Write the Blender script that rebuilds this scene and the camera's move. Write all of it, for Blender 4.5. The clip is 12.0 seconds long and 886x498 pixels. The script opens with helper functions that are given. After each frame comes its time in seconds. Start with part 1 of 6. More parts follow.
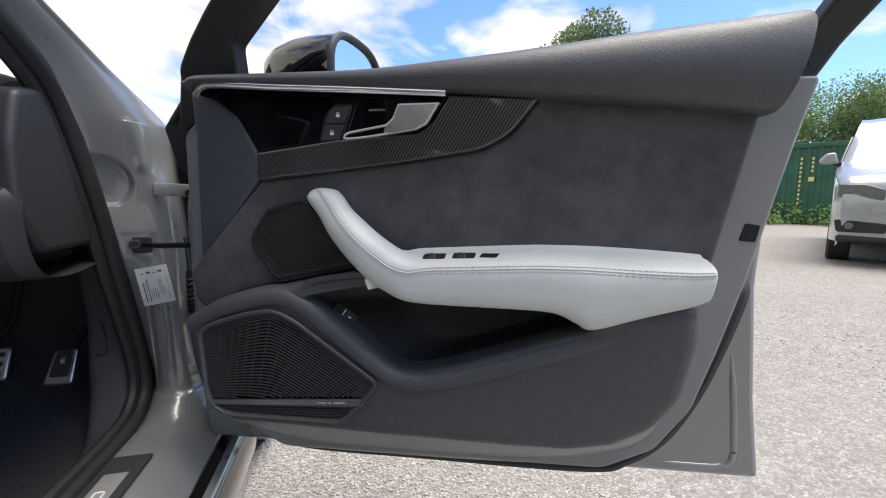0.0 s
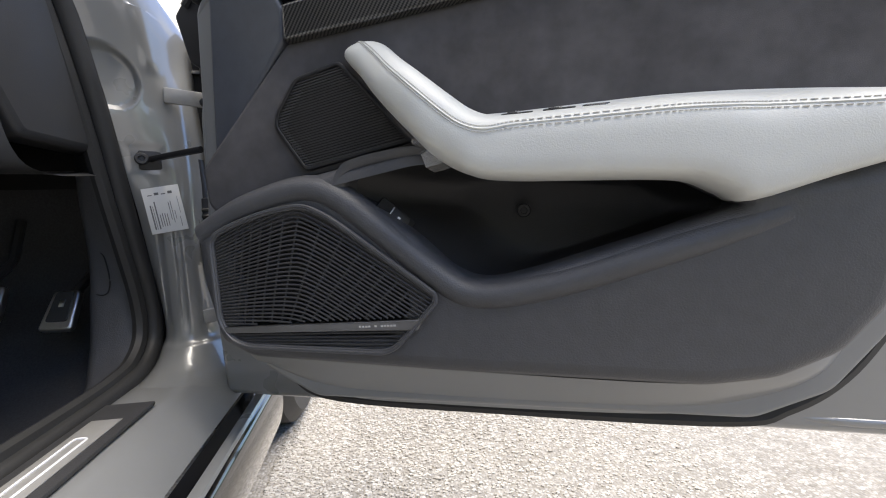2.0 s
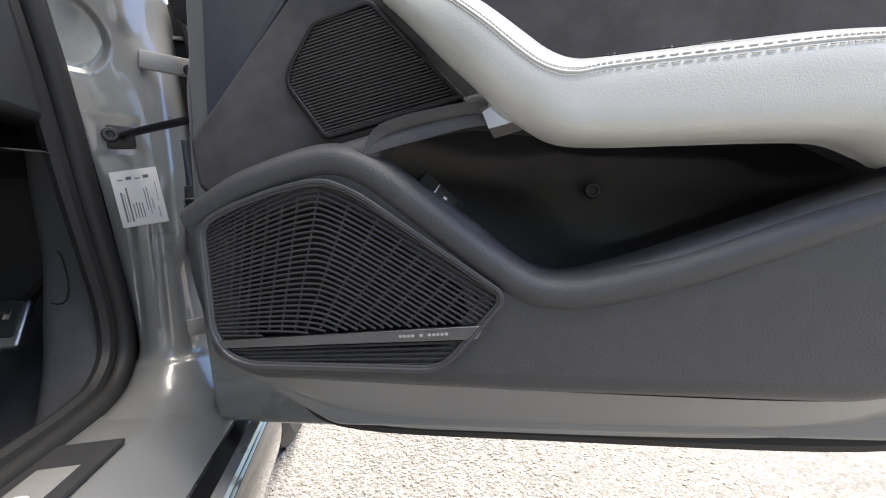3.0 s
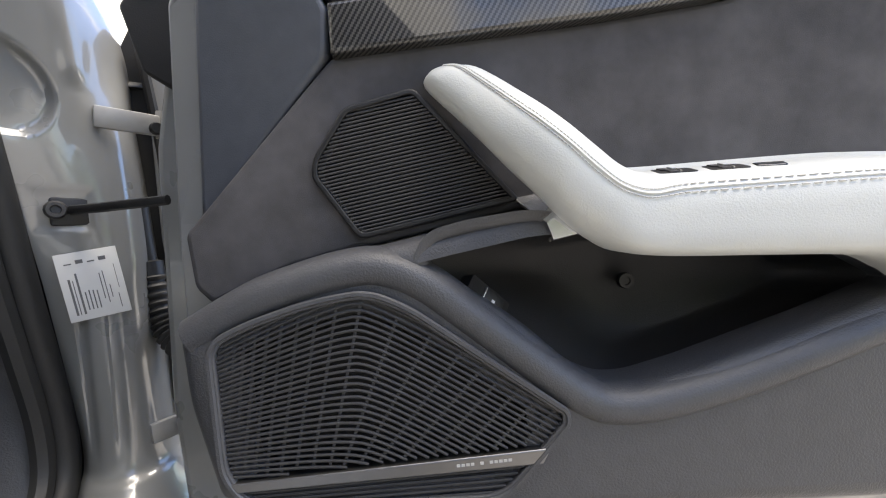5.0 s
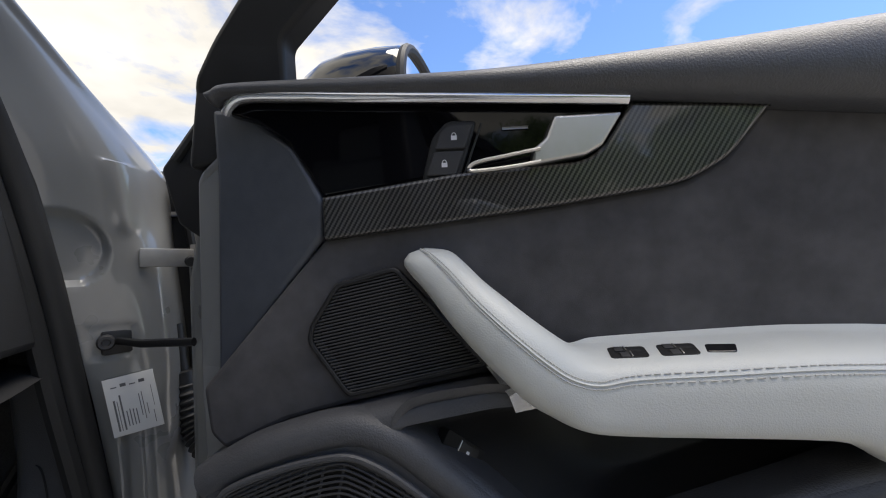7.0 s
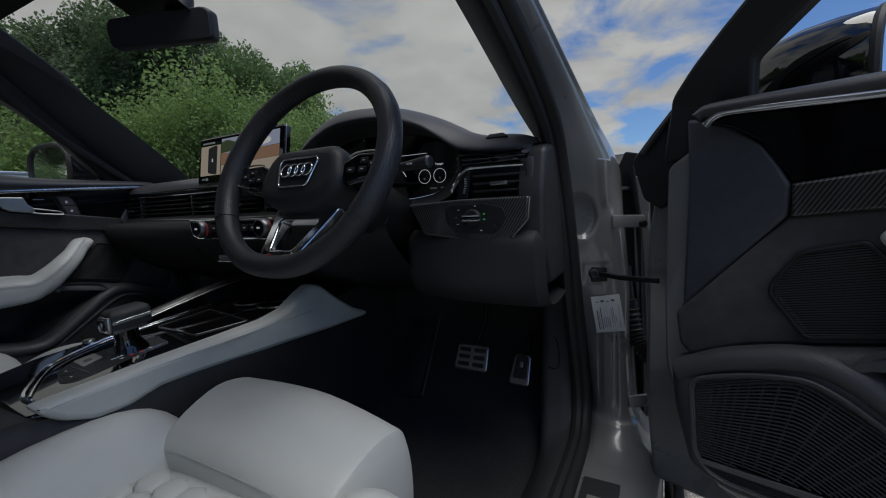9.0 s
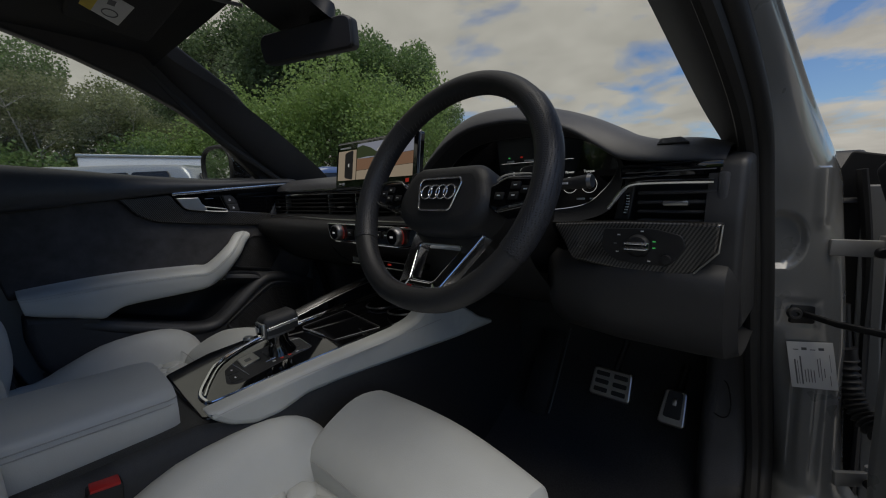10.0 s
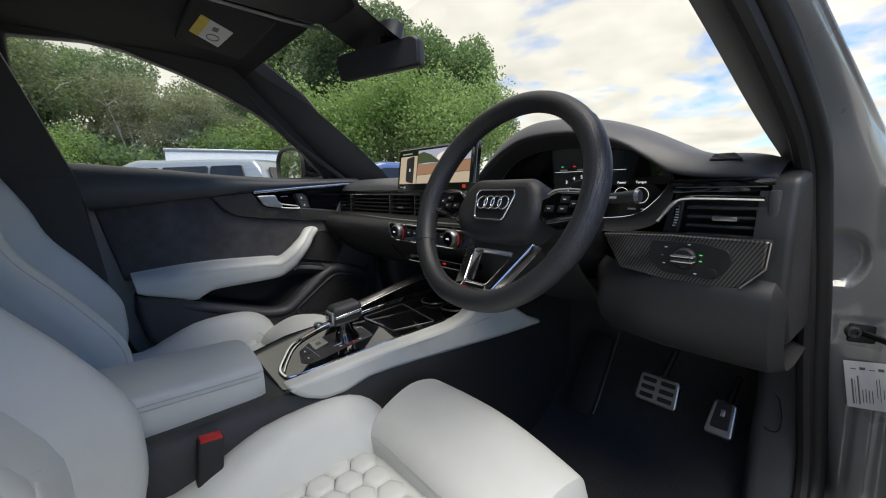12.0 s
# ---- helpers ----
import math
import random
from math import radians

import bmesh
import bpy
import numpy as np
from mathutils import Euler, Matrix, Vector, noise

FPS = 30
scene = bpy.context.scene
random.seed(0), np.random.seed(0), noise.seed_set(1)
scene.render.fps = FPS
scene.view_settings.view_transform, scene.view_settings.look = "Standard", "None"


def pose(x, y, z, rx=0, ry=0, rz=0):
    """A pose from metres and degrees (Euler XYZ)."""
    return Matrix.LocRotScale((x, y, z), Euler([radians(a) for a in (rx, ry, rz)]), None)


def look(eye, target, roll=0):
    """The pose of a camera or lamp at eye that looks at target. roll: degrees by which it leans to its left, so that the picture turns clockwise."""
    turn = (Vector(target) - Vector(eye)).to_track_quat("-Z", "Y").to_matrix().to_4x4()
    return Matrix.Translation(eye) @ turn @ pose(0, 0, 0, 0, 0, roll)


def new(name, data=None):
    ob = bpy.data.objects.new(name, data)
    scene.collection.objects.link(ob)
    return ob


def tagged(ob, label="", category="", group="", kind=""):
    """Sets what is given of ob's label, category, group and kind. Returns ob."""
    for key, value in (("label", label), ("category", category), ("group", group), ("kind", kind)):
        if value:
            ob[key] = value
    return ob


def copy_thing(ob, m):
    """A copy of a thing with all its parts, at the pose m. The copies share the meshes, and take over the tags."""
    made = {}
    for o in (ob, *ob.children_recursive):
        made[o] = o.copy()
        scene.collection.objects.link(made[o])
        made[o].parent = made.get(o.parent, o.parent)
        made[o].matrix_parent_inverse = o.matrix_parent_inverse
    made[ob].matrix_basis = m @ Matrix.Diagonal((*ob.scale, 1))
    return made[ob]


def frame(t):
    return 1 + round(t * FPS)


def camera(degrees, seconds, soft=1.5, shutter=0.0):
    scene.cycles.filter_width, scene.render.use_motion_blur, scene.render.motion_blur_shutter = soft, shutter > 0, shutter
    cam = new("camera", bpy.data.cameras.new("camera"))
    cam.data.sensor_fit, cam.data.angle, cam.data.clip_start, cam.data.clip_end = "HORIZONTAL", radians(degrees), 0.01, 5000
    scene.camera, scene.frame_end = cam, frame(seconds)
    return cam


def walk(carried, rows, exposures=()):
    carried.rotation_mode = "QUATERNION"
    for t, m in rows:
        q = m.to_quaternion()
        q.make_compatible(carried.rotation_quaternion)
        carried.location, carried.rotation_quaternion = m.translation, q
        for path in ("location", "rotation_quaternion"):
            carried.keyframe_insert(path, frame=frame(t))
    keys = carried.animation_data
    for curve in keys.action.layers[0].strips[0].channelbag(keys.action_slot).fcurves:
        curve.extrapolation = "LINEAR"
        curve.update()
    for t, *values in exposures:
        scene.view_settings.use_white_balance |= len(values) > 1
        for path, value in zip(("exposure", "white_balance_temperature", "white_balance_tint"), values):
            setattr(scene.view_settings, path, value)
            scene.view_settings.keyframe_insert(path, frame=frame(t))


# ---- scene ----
cam = camera(94.8, 12.0, soft=1.1)
METRES, EYE, TILT, LEAN, TURN, SIDE = 1.33, 0.82, -7.0, 0.0, -13.0, 1.1525
ROWS = [
    (0.0, 0.0, 0.0, 0.0, 0.0, 0.0, -0.0),
    (0.5, 0.0091, 0.0192, -0.0136, 1.45, -0.12, 0.01),
    (1.0, 0.0195, 0.0564, -0.0325, 2.94, 0.15, 0.12),
    (1.5, 0.0054, 0.082, -0.081, 4.02, 0.91, 0.48),
    (2.0, -0.0504, 0.1205, -0.1267, 3.52, 2.04, 0.88),
    (2.5, -0.0881, 0.163, -0.1429, 2.25, 2.86, 1.24),
    (4.5, -0.1741, 0.229, -0.1197, -6.42, 4.13, 2.86),
    (5.0, -0.191, 0.2229, -0.0677, -8.79, 4.52, 3.17),
    (5.5, -0.193, 0.2125, -0.0052, -10.29, 5.21, 3.34),
    (6.0, -0.1866, 0.2072, 0.0304, -10.51, 6.28, 3.46),
    (6.5, -0.1683, 0.1959, 0.0341, -8.82, 7.07, 3.24),
    (9.0, -0.2082, -0.0338, 0.038, 41.28, -0.23, -2.28),
    (9.5, -0.2458, -0.0395, 0.073, 50.48, -2.73, -3.0),
    (10.0, -0.2822, -0.0293, 0.095, 56.41, -4.48, -3.51),
    (10.5, -0.2907, -0.0465, 0.1064, 59.65, -5.3, -4.06),
    (11.0, -0.2632, -0.0625, 0.1094, 61.63, -5.55, -4.38),
    (11.5, -0.2481, -0.0654, 0.11, 62.99, -5.57, -4.64),
    (12.0, -0.2452, -0.0572, 0.1101, 63.75, -5.75, -4.87),
]
EXPOSURE = 0.5
STOPS = [(0.0, 0.68, 7000, 9), (1.0, 0.9, 7000, 9), (1.5, 1.0, 7100, 9), (2.5, 1.3, 7200, 9), (4.5, 1.78, 7400, 9), (5.0, 1.73, 7450, 9), (5.5, 1.48, 7450, 9), (6.0, 1.08, 7350, 9), (6.7, 0.68, 7100, 9), (7.8, -0.3, 7000, 7),
         (8.3, -0.72, 6450, 7), (9.0, -0.80, 6450, 6.5), (9.5, -0.85, 6950, 7), (10.05, -0.85, 7150, 7), (10.45, 0.2, 7200, 7), (10.8, 0.5, 7200, 7), (12.0, 0.5, 7200, 7)]
PATH_ROWS = [(t, pose(SIDE, 0, EYE, TILT, LEAN, TURN) @ pose(METRES * x, METRES * y, METRES * z, 90 + pitch, roll, yaw)) for t, x, y, z, yaw, pitch, roll in ROWS]
PATH_ROWS += [(4.3, look((1.003, .328, .606), (1.624, 2.226, .503), -2.0)), (6.7, look((1.012, .296, .832), (1.719, 2.167, .852), -2.1)),
         (8.3, look((.955, .092, .846), (.561, 2.050, .740), -2.3)), (8.5, look((.920, .058, .849), (.372, 1.977, .723), -2.3))]
walk(cam, sorted(PATH_ROWS, key=lambda row: row[0]),
     [(t, EXPOSURE + stops, kelvin, tint) for t, stops, kelvin, tint in STOPS])

# ---- world and sun ----
SUN_ELEVATION, SUN_BEARING = 69.0, 96.0   # bearing clockwise from the car's nose
world = bpy.data.worlds.new("world")
scene.world = world
world.use_nodes = True
wn, wl = world.node_tree.nodes, world.node_tree.links
wn.clear()
w_out = wn.new("ShaderNodeOutputWorld")
w_bg = wn.new("ShaderNodeBackground")
w_sky = wn.new("ShaderNodeTexSky")
w_sky.sky_type, w_sky.sun_disc = "NISHITA", False
w_sky.dust_density, w_sky.ozone_density = 0.3, 2.0
w_sky.sun_elevation, w_sky.sun_rotation = radians(SUN_ELEVATION), radians(SUN_BEARING)
w_co = wn.new("ShaderNodeTexCoord")
w_sep = wn.new("ShaderNodeSeparateXYZ")
w_add = wn.new("ShaderNodeMath")
w_add.inputs[1].default_value = 0.22
w_dx, w_dy = wn.new("ShaderNodeMath"), wn.new("ShaderNodeMath")
w_dx.operation = w_dy.operation = "DIVIDE"
w_com = wn.new("ShaderNodeCombineXYZ")
w_noise = wn.new("ShaderNodeTexNoise")
w_noise.inputs["Scale"].default_value, w_noise.inputs["Detail"].default_value = 2.1, 9.0
w_noise.inputs["Roughness"].default_value, w_noise.inputs["Distortion"].default_value = 0.55, 0.3
w_ramp = wn.new("ShaderNodeMapRange")
w_ramp.inputs["From Min"].default_value, w_ramp.inputs["From Max"].default_value = 0.385, 0.525
w_shade = wn.new("ShaderNodeTexNoise")
w_shade.inputs["Scale"].default_value, w_shade.inputs["Detail"].default_value = 2.6, 6.0
w_cloud = wn.new("ShaderNodeMapRange")
w_cloud.inputs["From Min"].default_value, w_cloud.inputs["From Max"].default_value = 0.3, 0.7
w_cloud.inputs["To Min"].default_value, w_cloud.inputs["To Max"].default_value = 4.0, 5.9
w_tint = wn.new("ShaderNodeVectorMath")
w_tint.operation = "SCALE"
w_tint.inputs[0].default_value = (1.01, 1.0, 0.995)
w_mix = wn.new("ShaderNodeMix")
w_mix.data_type = "RGBA"
wl.new(w_co.outputs["Generated"], w_sep.inputs[0])
wl.new(w_sep.outputs["Z"], w_add.inputs[0])
for axis, node in (("X", w_dx), ("Y", w_dy)):
    wl.new(w_sep.outputs[axis], node.inputs[0])
    wl.new(w_add.outputs[0], node.inputs[1])
wl.new(w_dx.outputs[0], w_com.inputs[0])
wl.new(w_dy.outputs[0], w_com.inputs[1])
wl.new(w_com.outputs[0], w_noise.inputs["Vector"])
wl.new(w_com.outputs[0], w_shade.inputs["Vector"])
w_side = wn.new("ShaderNodeMath")
w_side.operation = "MULTIPLY_ADD"
w_side.inputs[1].default_value = -0.17
wl.new(w_sep.outputs["X"], w_side.inputs[0])
w_back = wn.new("ShaderNodeMath")
w_back.operation = "MULTIPLY_ADD"
w_back.inputs[1].default_value = -0.01
wl.new(w_sep.outputs["Y"], w_back.inputs[0])
wl.new(w_noise.outputs["Fac"], w_back.inputs[2])
wl.new(w_back.outputs[0], w_side.inputs[2])
w_low = wn.new("ShaderNodeMath")
w_low.operation = "MULTIPLY_ADD"
w_low.inputs[1].default_value = -0.09
wl.new(w_sep.outputs["Z"], w_low.inputs[0])
wl.new(w_side.outputs[0], w_low.inputs[2])
wl.new(w_low.outputs[0], w_ramp.inputs["Value"])
wl.new(w_shade.outputs["Fac"], w_cloud.inputs["Value"])
wl.new(w_cloud.outputs["Result"], w_tint.inputs["Scale"])
wl.new(w_ramp.outputs["Result"], w_mix.inputs["Factor"])
w_blue = wn.new("ShaderNodeVectorMath")
w_blue.operation = "MULTIPLY"
w_blue.inputs[1].default_value = (0.74, 0.93, 1.26)
wl.new(w_sky.outputs["Color"], w_blue.inputs[0])
wl.new(w_blue.outputs["Vector"], w_mix.inputs["A"])
wl.new(w_tint.outputs["Vector"], w_mix.inputs["B"])
wl.new(w_mix.outputs["Result"], w_bg.inputs["Color"])
w_bg.inputs["Strength"].default_value = 0.103
wl.new(w_bg.outputs[0], w_out.inputs["Surface"])

sun = new("sun", bpy.data.lights.new("sun", "SUN"))
sun.data.energy, sun.data.angle, sun.data.color = 2.5, radians(50), (1.0, 0.95, 0.89)
_b, _e = radians(SUN_BEARING), radians(SUN_ELEVATION)
sun.matrix_world = look((9 * math.sin(_b) * math.cos(_e), 9 * math.cos(_b) * math.cos(_e), 9 * math.sin(_e)), (0, 0, 0))


from mathutils import geometry
from mathutils.bvhtree import BVHTree

# ---- materials ----
class Nodes:
    """A small node-graph builder round one material."""

    def __init__(self, name):
        self.mat = bpy.data.materials.new(name)
        self.mat.use_nodes = True
        self.tree = self.mat.node_tree
        self.bsdf = self.tree.nodes["Principled BSDF"]
        self.co = self.tree.nodes.new("ShaderNodeTexCoord").outputs["Object"]

    def node(self, kind, **inputs):
        n = self.tree.nodes.new("ShaderNode" + kind)
        for key, value in inputs.items():
            self.put(n.inputs[key.replace("_", " ")], value)
        return n

    def put(self, socket, value):
        if isinstance(value, bpy.types.NodeSocket):
            self.tree.links.new(value, socket)
        else:
            socket.default_value = value

    def noise(self, scale, detail=4.0, rough=0.55, vector=None):
        return self.node("TexNoise", Vector=vector or self.co, Scale=scale, Detail=detail, Roughness=rough).outputs["Fac"]

    def ramp(self, value, a, b, lo, hi):
        n = self.node("MapRange", Value=value)
        for key, v in (("From Min", a), ("From Max", b), ("To Min", lo), ("To Max", hi)):
            self.put(n.inputs[key], v)
        return n.outputs["Result"]

    def math(self, op, a, b=0.0):
        n = self.tree.nodes.new("ShaderNodeMath")
        n.operation = op
        self.put(n.inputs[0], a)
        self.put(n.inputs[1], b)
        return n.outputs[0]

    def mix(self, fac, a, b):
        n = self.tree.nodes.new("ShaderNodeMix")
        n.data_type = "RGBA"
        for key, v in (("Factor", fac), ("A", a), ("B", b)):
            self.put(n.inputs[key], (*v, 1) if isinstance(v, tuple) and len(v) == 3 else v)
        return n.outputs["Result"]

    def bump(self, height, strength, distance=0.001):
        n = self.node("Bump", Height=height, Strength=strength, Distance=distance)
        self.put(self.bsdf.inputs["Normal"], n.outputs[0])

    def set(self, **inputs):
        for key, v in inputs.items():
            self.put(self.bsdf.inputs[key.replace("_", " ")], (*v, 1) if isinstance(v, tuple) and len(v) == 3 else v)
        return self


def plain(name, colour, rough, metal=0.0, grain=0.12, scale=60.0, bump=0.0, bump_scale=600.0, coat=0.0, big=4.0):
    """A surface with faint variation at two scales, and fine relief."""
    n = Nodes(name)
    f = n.math("ADD", n.math("MULTIPLY", n.noise(scale, 3.0), 0.5), n.math("MULTIPLY", n.noise(big, 3.0), 0.5))
    lo = tuple(c * (1 - grain) for c in colour)
    hi = tuple(min(1, c * (1 + grain)) for c in colour)
    n.set(Base_Color=n.mix(n.ramp(f, 0.35, 0.65, 0, 1), lo, hi), Roughness=n.ramp(f, 0.3, 0.7, max(0, rough - 0.05), min(1, rough + 0.05)), Metallic=metal)
    if coat:
        n.set(Coat_Weight=coat, Coat_Roughness=0.03)
    if bump:
        n.bump(n.noise(bump_scale, 2.0), bump)
    return n.mat


PAINT = plain("grey_paint", (0.225, 0.228, 0.225), 0.30, metal=0.15, grain=0.02, scale=14, coat=1.0)
PAINT_IN = plain("grey_paint_matt", (0.215, 0.217, 0.215), 0.42, grain=0.03, scale=20, coat=0.3)
TRIM = plain("soft_dark_plastic", (0.064, 0.065, 0.070), 0.45, bump=0.55, bump_scale=520, grain=0.1)
TRIM_LOW = plain("grained_dark_plastic", (0.034, 0.034, 0.036), 0.58, bump=0.35, bump_scale=700)
BLUE_TRIM = plain("smooth_charcoal_leather", (0.072, 0.079, 0.094), 0.42, bump=0.2, bump_scale=800)
SUEDE = plain("charcoal_suede", (0.076, 0.073, 0.075), 0.95, grain=0.30, scale=34, bump=0.3, bump_scale=1500, big=7.0)
LEATHER = plain("pale_grey_leather", (0.605, 0.618, 0.595), 0.44, grain=0.03, scale=25, bump=0.3, bump_scale=650)
LEATHER_BLACK = plain("black_leather", (0.030, 0.030, 0.031), 0.46, grain=0.15, scale=120, bump=0.5, bump_scale=650)
DASH_DARK = plain("black_dashboard_plastic", (0.018, 0.018, 0.019), 0.55, bump=0.3, bump_scale=800)
GLOSS = plain("gloss_black", (0.004, 0.004, 0.005), 0.05, grain=0.02, scale=5, coat=1.0)
BLACK = plain("black_plastic", (0.012, 0.012, 0.013), 0.5, bump=0.2)
# near-black: the shade inside gaps and openings put into the colour
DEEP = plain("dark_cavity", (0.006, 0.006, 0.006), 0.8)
RUBBER = plain("black_rubber", (0.020, 0.020, 0.020), 0.58, bump=0.2, bump_scale=300)
CARPET = plain("black_carpet", (0.042, 0.042, 0.043), 1.0, grain=0.4, scale=300, bump=0.9, bump_scale=900)
BRIGHT = plain("polished_bright_metal", (0.78, 0.79, 0.81), 0.14, metal=0.8, grain=0.02, scale=40)
DASH_END = plain("smooth_black_leather", (0.030, 0.030, 0.031), 0.48, grain=0.1, scale=60, bump=0.2, bump_scale=800)
CHROME = plain("chrome", (0.80, 0.81, 0.83), 0.10, metal=1.0, grain=0.02, scale=40)
SATIN = plain("satin_aluminium", (0.52, 0.515, 0.50), 0.34, metal=1.0, grain=0.04, scale=90)
DARK_METAL = plain("dark_satin_metal", (0.22, 0.22, 0.225), 0.38, metal=1.0, grain=0.05, scale=120)
STEEL = plain("zinc_grey_bracket", (0.30, 0.295, 0.285), 0.45, metal=0.2, grain=0.1, scale=70)
THREAD = plain("grey_thread", (0.47, 0.465, 0.45), 0.8)
WHITE_INK = plain("white_marking", (0.75, 0.75, 0.76), 0.5, grain=0.02)
RED = plain("red_plastic", (0.45, 0.012, 0.012), 0.35, grain=0.05)
YELLOW = plain("yellow_print", (0.75, 0.55, 0.04), 0.6)
PAPER = plain("white_sticker", (0.62, 0.62, 0.61), 0.45, grain=0.03)
INK = plain("grey_ink", (0.12, 0.12, 0.125), 0.6)
HEADLINER = plain("black_headlining", (0.022, 0.022, 0.023), 0.95, grain=0.2, scale=200, bump=0.3, bump_scale=1200)


FASCIA_BLACK = plain("piano_black", (0.003, 0.003, 0.004), 0.04, grain=0.02, scale=5)
FASCIA_BLACK.node_tree.nodes["Principled BSDF"].inputs["Specular IOR Level"].default_value = 0.25


def carbon_material():
    n = Nodes("carbon_fibre_twill")
    sep = n.node("SeparateXYZ", Vector=n.co)
    x = n.math("ADD", sep.outputs["X"], n.math("MULTIPLY", sep.outputs["Y"], 0.7))
    z = sep.outputs["Z"]
    cell, tall = 0.00125, 0.0021
    i = n.math("FLOOR", n.math("DIVIDE", x, cell))
    j = n.math("FLOOR", n.math("DIVIDE", z, tall))
    k = n.math("FLOORED_MODULO", n.math("SUBTRACT", i, j), 4.0)
    warp = n.math("LESS_THAN", k, 1.5)
    wave = n.math("SINE", n.math("MULTIPLY", n.math("SUBTRACT", x, z), 3.14159 / cell))
    col = n.mix(warp, (0.006, 0.006, 0.006), (0.085, 0.080, 0.074))
    n.set(Base_Color=col, Roughness=0.34, Metallic=0.35, Coat_Weight=1.0, Coat_Roughness=0.03, Coat_IOR=1.5)
    n.bump(n.math("ADD", n.math("MULTIPLY", warp, 0.6), n.math("MULTIPLY", wave, 0.15)), 0.35, 0.0004)
    return n.mat


CARBON = carbon_material()


def glass_material(name, tint, gloss=0.03):
    n = Nodes(name)
    tree = n.tree
    clear = n.node("BsdfTransparent", Color=(*tint, 1))
    shiny = n.node("BsdfGlossy", Color=(1, 1, 1, 1), Roughness=0.02)
    mixer = n.node("MixShader", Fac=gloss)
    tree.links.new(clear.outputs[0], mixer.inputs[1])
    tree.links.new(shiny.outputs[0], mixer.inputs[2])
    tree.links.new(mixer.outputs[0], tree.nodes["Material Output"].inputs["Surface"])
    return n.mat


GLASS = glass_material("clear_glass", (0.93, 0.95, 0.94))
PRIVACY_GLASS = glass_material("privacy_glass", (0.45, 0.47, 0.47))
DARK_GLASS = plain("tinted_car_glass", (0.012, 0.014, 0.016), 0.04, grain=0.05, scale=2)
MIRROR = plain("mirror_glass", (0.85, 0.87, 0.88), 0.015, metal=1.0, grain=0.01)


def glow(name, colour, strength):
    n = Nodes(name)
    n.set(Base_Color=(0.01, 0.01, 0.01), Emission_Color=colour, Emission_Strength=strength)
    return n.mat


# ---- mesh helpers ----
def part(name, bm, material, parent=None, label="", angle=38, doubles=True):
    """Links a bmesh as one mesh object, under a thing or a part."""
    if doubles:
        bmesh.ops.remove_doubles(bm, verts=bm.verts, dist=1e-5)
    bmesh.ops.recalc_face_normals(bm, faces=bm.faces)
    flags = [f.smooth for f in bm.faces]
    me = bpy.data.meshes.new(name)
    bm.to_mesh(me)
    bm.free()
    me.materials.append(material)
    me.set_sharp_from_angle(angle=radians(angle))
    me.polygons.foreach_set("use_smooth", flags if any(flags) else [True] * len(flags))
    ob = new(name, me)
    if parent is not None:
        ob.parent = parent
    if label:
        ob["label"] = label
    return ob


def thing(name, label, category, m=None, group="", kind=""):
    ob = new(name)
    ob.empty_display_size = 0.05
    if m is not None:
        ob.matrix_world = m
    return tagged(ob, label, category, group, kind)


def lone(name, bm, material, label, category, m=None, group="", kind="", angle=38):
    ob = part(name, bm, material, None, label, angle)
    if m is not None:
        ob.matrix_world = m
    return tagged(ob, label, category, group, kind)


def join(*bms):
    out = bmesh.new()
    for bm in bms:
        me = bpy.data.meshes.new("tmp")
        bm.to_mesh(me)
        bm.free()
        out.from_mesh(me)
        bpy.data.meshes.remove(me)
    return out


def rounded(pts, r, n=4):
    """A closed outline with its corners rounded by radius r (one number, or one a corner)."""
    out, m = [], len(pts)
    for i, p in enumerate(pts):
        p = Vector(p)
        a, b = Vector(pts[i - 1]) - p, Vector(pts[(i + 1) % m]) - p
        q = r[i] if isinstance(r, (list, tuple)) else r
        d = min(q, a.length * 0.45, b.length * 0.45)
        if d < 1e-6:
            out.append(p)
            continue
        s, e = p + a.normalized() * d, p + b.normalized() * d
        for k in range(n + 1):
            t = k / n
            out.append(s * (1 - t) ** 2 + p * 2 * t * (1 - t) + e * t * t)
    return [tuple(v) for v in out]


def spline(pts, n, closed=False):
    """Catmull-Rom through pts, n points in even steps of the parameter."""
    P = [Vector(p) for p in pts]
    m = len(P)
    out = []
    for k in range(n):
        s = k / n * m if closed else k / (n - 1) * (m - 1)
        i = min(int(s), m - 1 if closed else m - 2)
        t = s - i
        if closed:
            a, b, c, d = P[i - 1], P[i % m], P[(i + 1) % m], P[(i + 2) % m]
        else:
            a, b, c, d = P[max(i - 1, 0)], P[i], P[i + 1], P[min(i + 2, m - 1)]
        out.append(tuple(0.5 * (2 * b + (c - a) * t + (2 * a - 5 * b + 4 * c - d) * t * t + (3 * b - a - 3 * c + d) * t ** 3)))
    return out


def area2(pts):
    return 0.5 * sum(pts[i - 1][0] * p[1] - p[0] * pts[i - 1][1] for i, p in enumerate(pts))


def inset(pts, d):
    """A closed outline moved inwards by d."""
    sign = 1 if area2(pts) > 0 else -1
    out, m = [], len(pts)
    for i, p in enumerate(pts):
        p = Vector(p)
        a, b = p - Vector(pts[i - 1]), Vector(pts[(i + 1) % m]) - p
        if a.length < 1e-9 or b.length < 1e-9:
            a = b = a if a.length > b.length else b
        a, b = a.normalized(), b.normalized()
        na, nb = Vector((-a.y, a.x)) * sign, Vector((-b.y, b.x)) * sign
        nn = na + nb
        nn = nn / max(0.35, nn.dot(na)) if nn.length > 1e-6 else na
        out.append(tuple(p + nn * d))
    return out


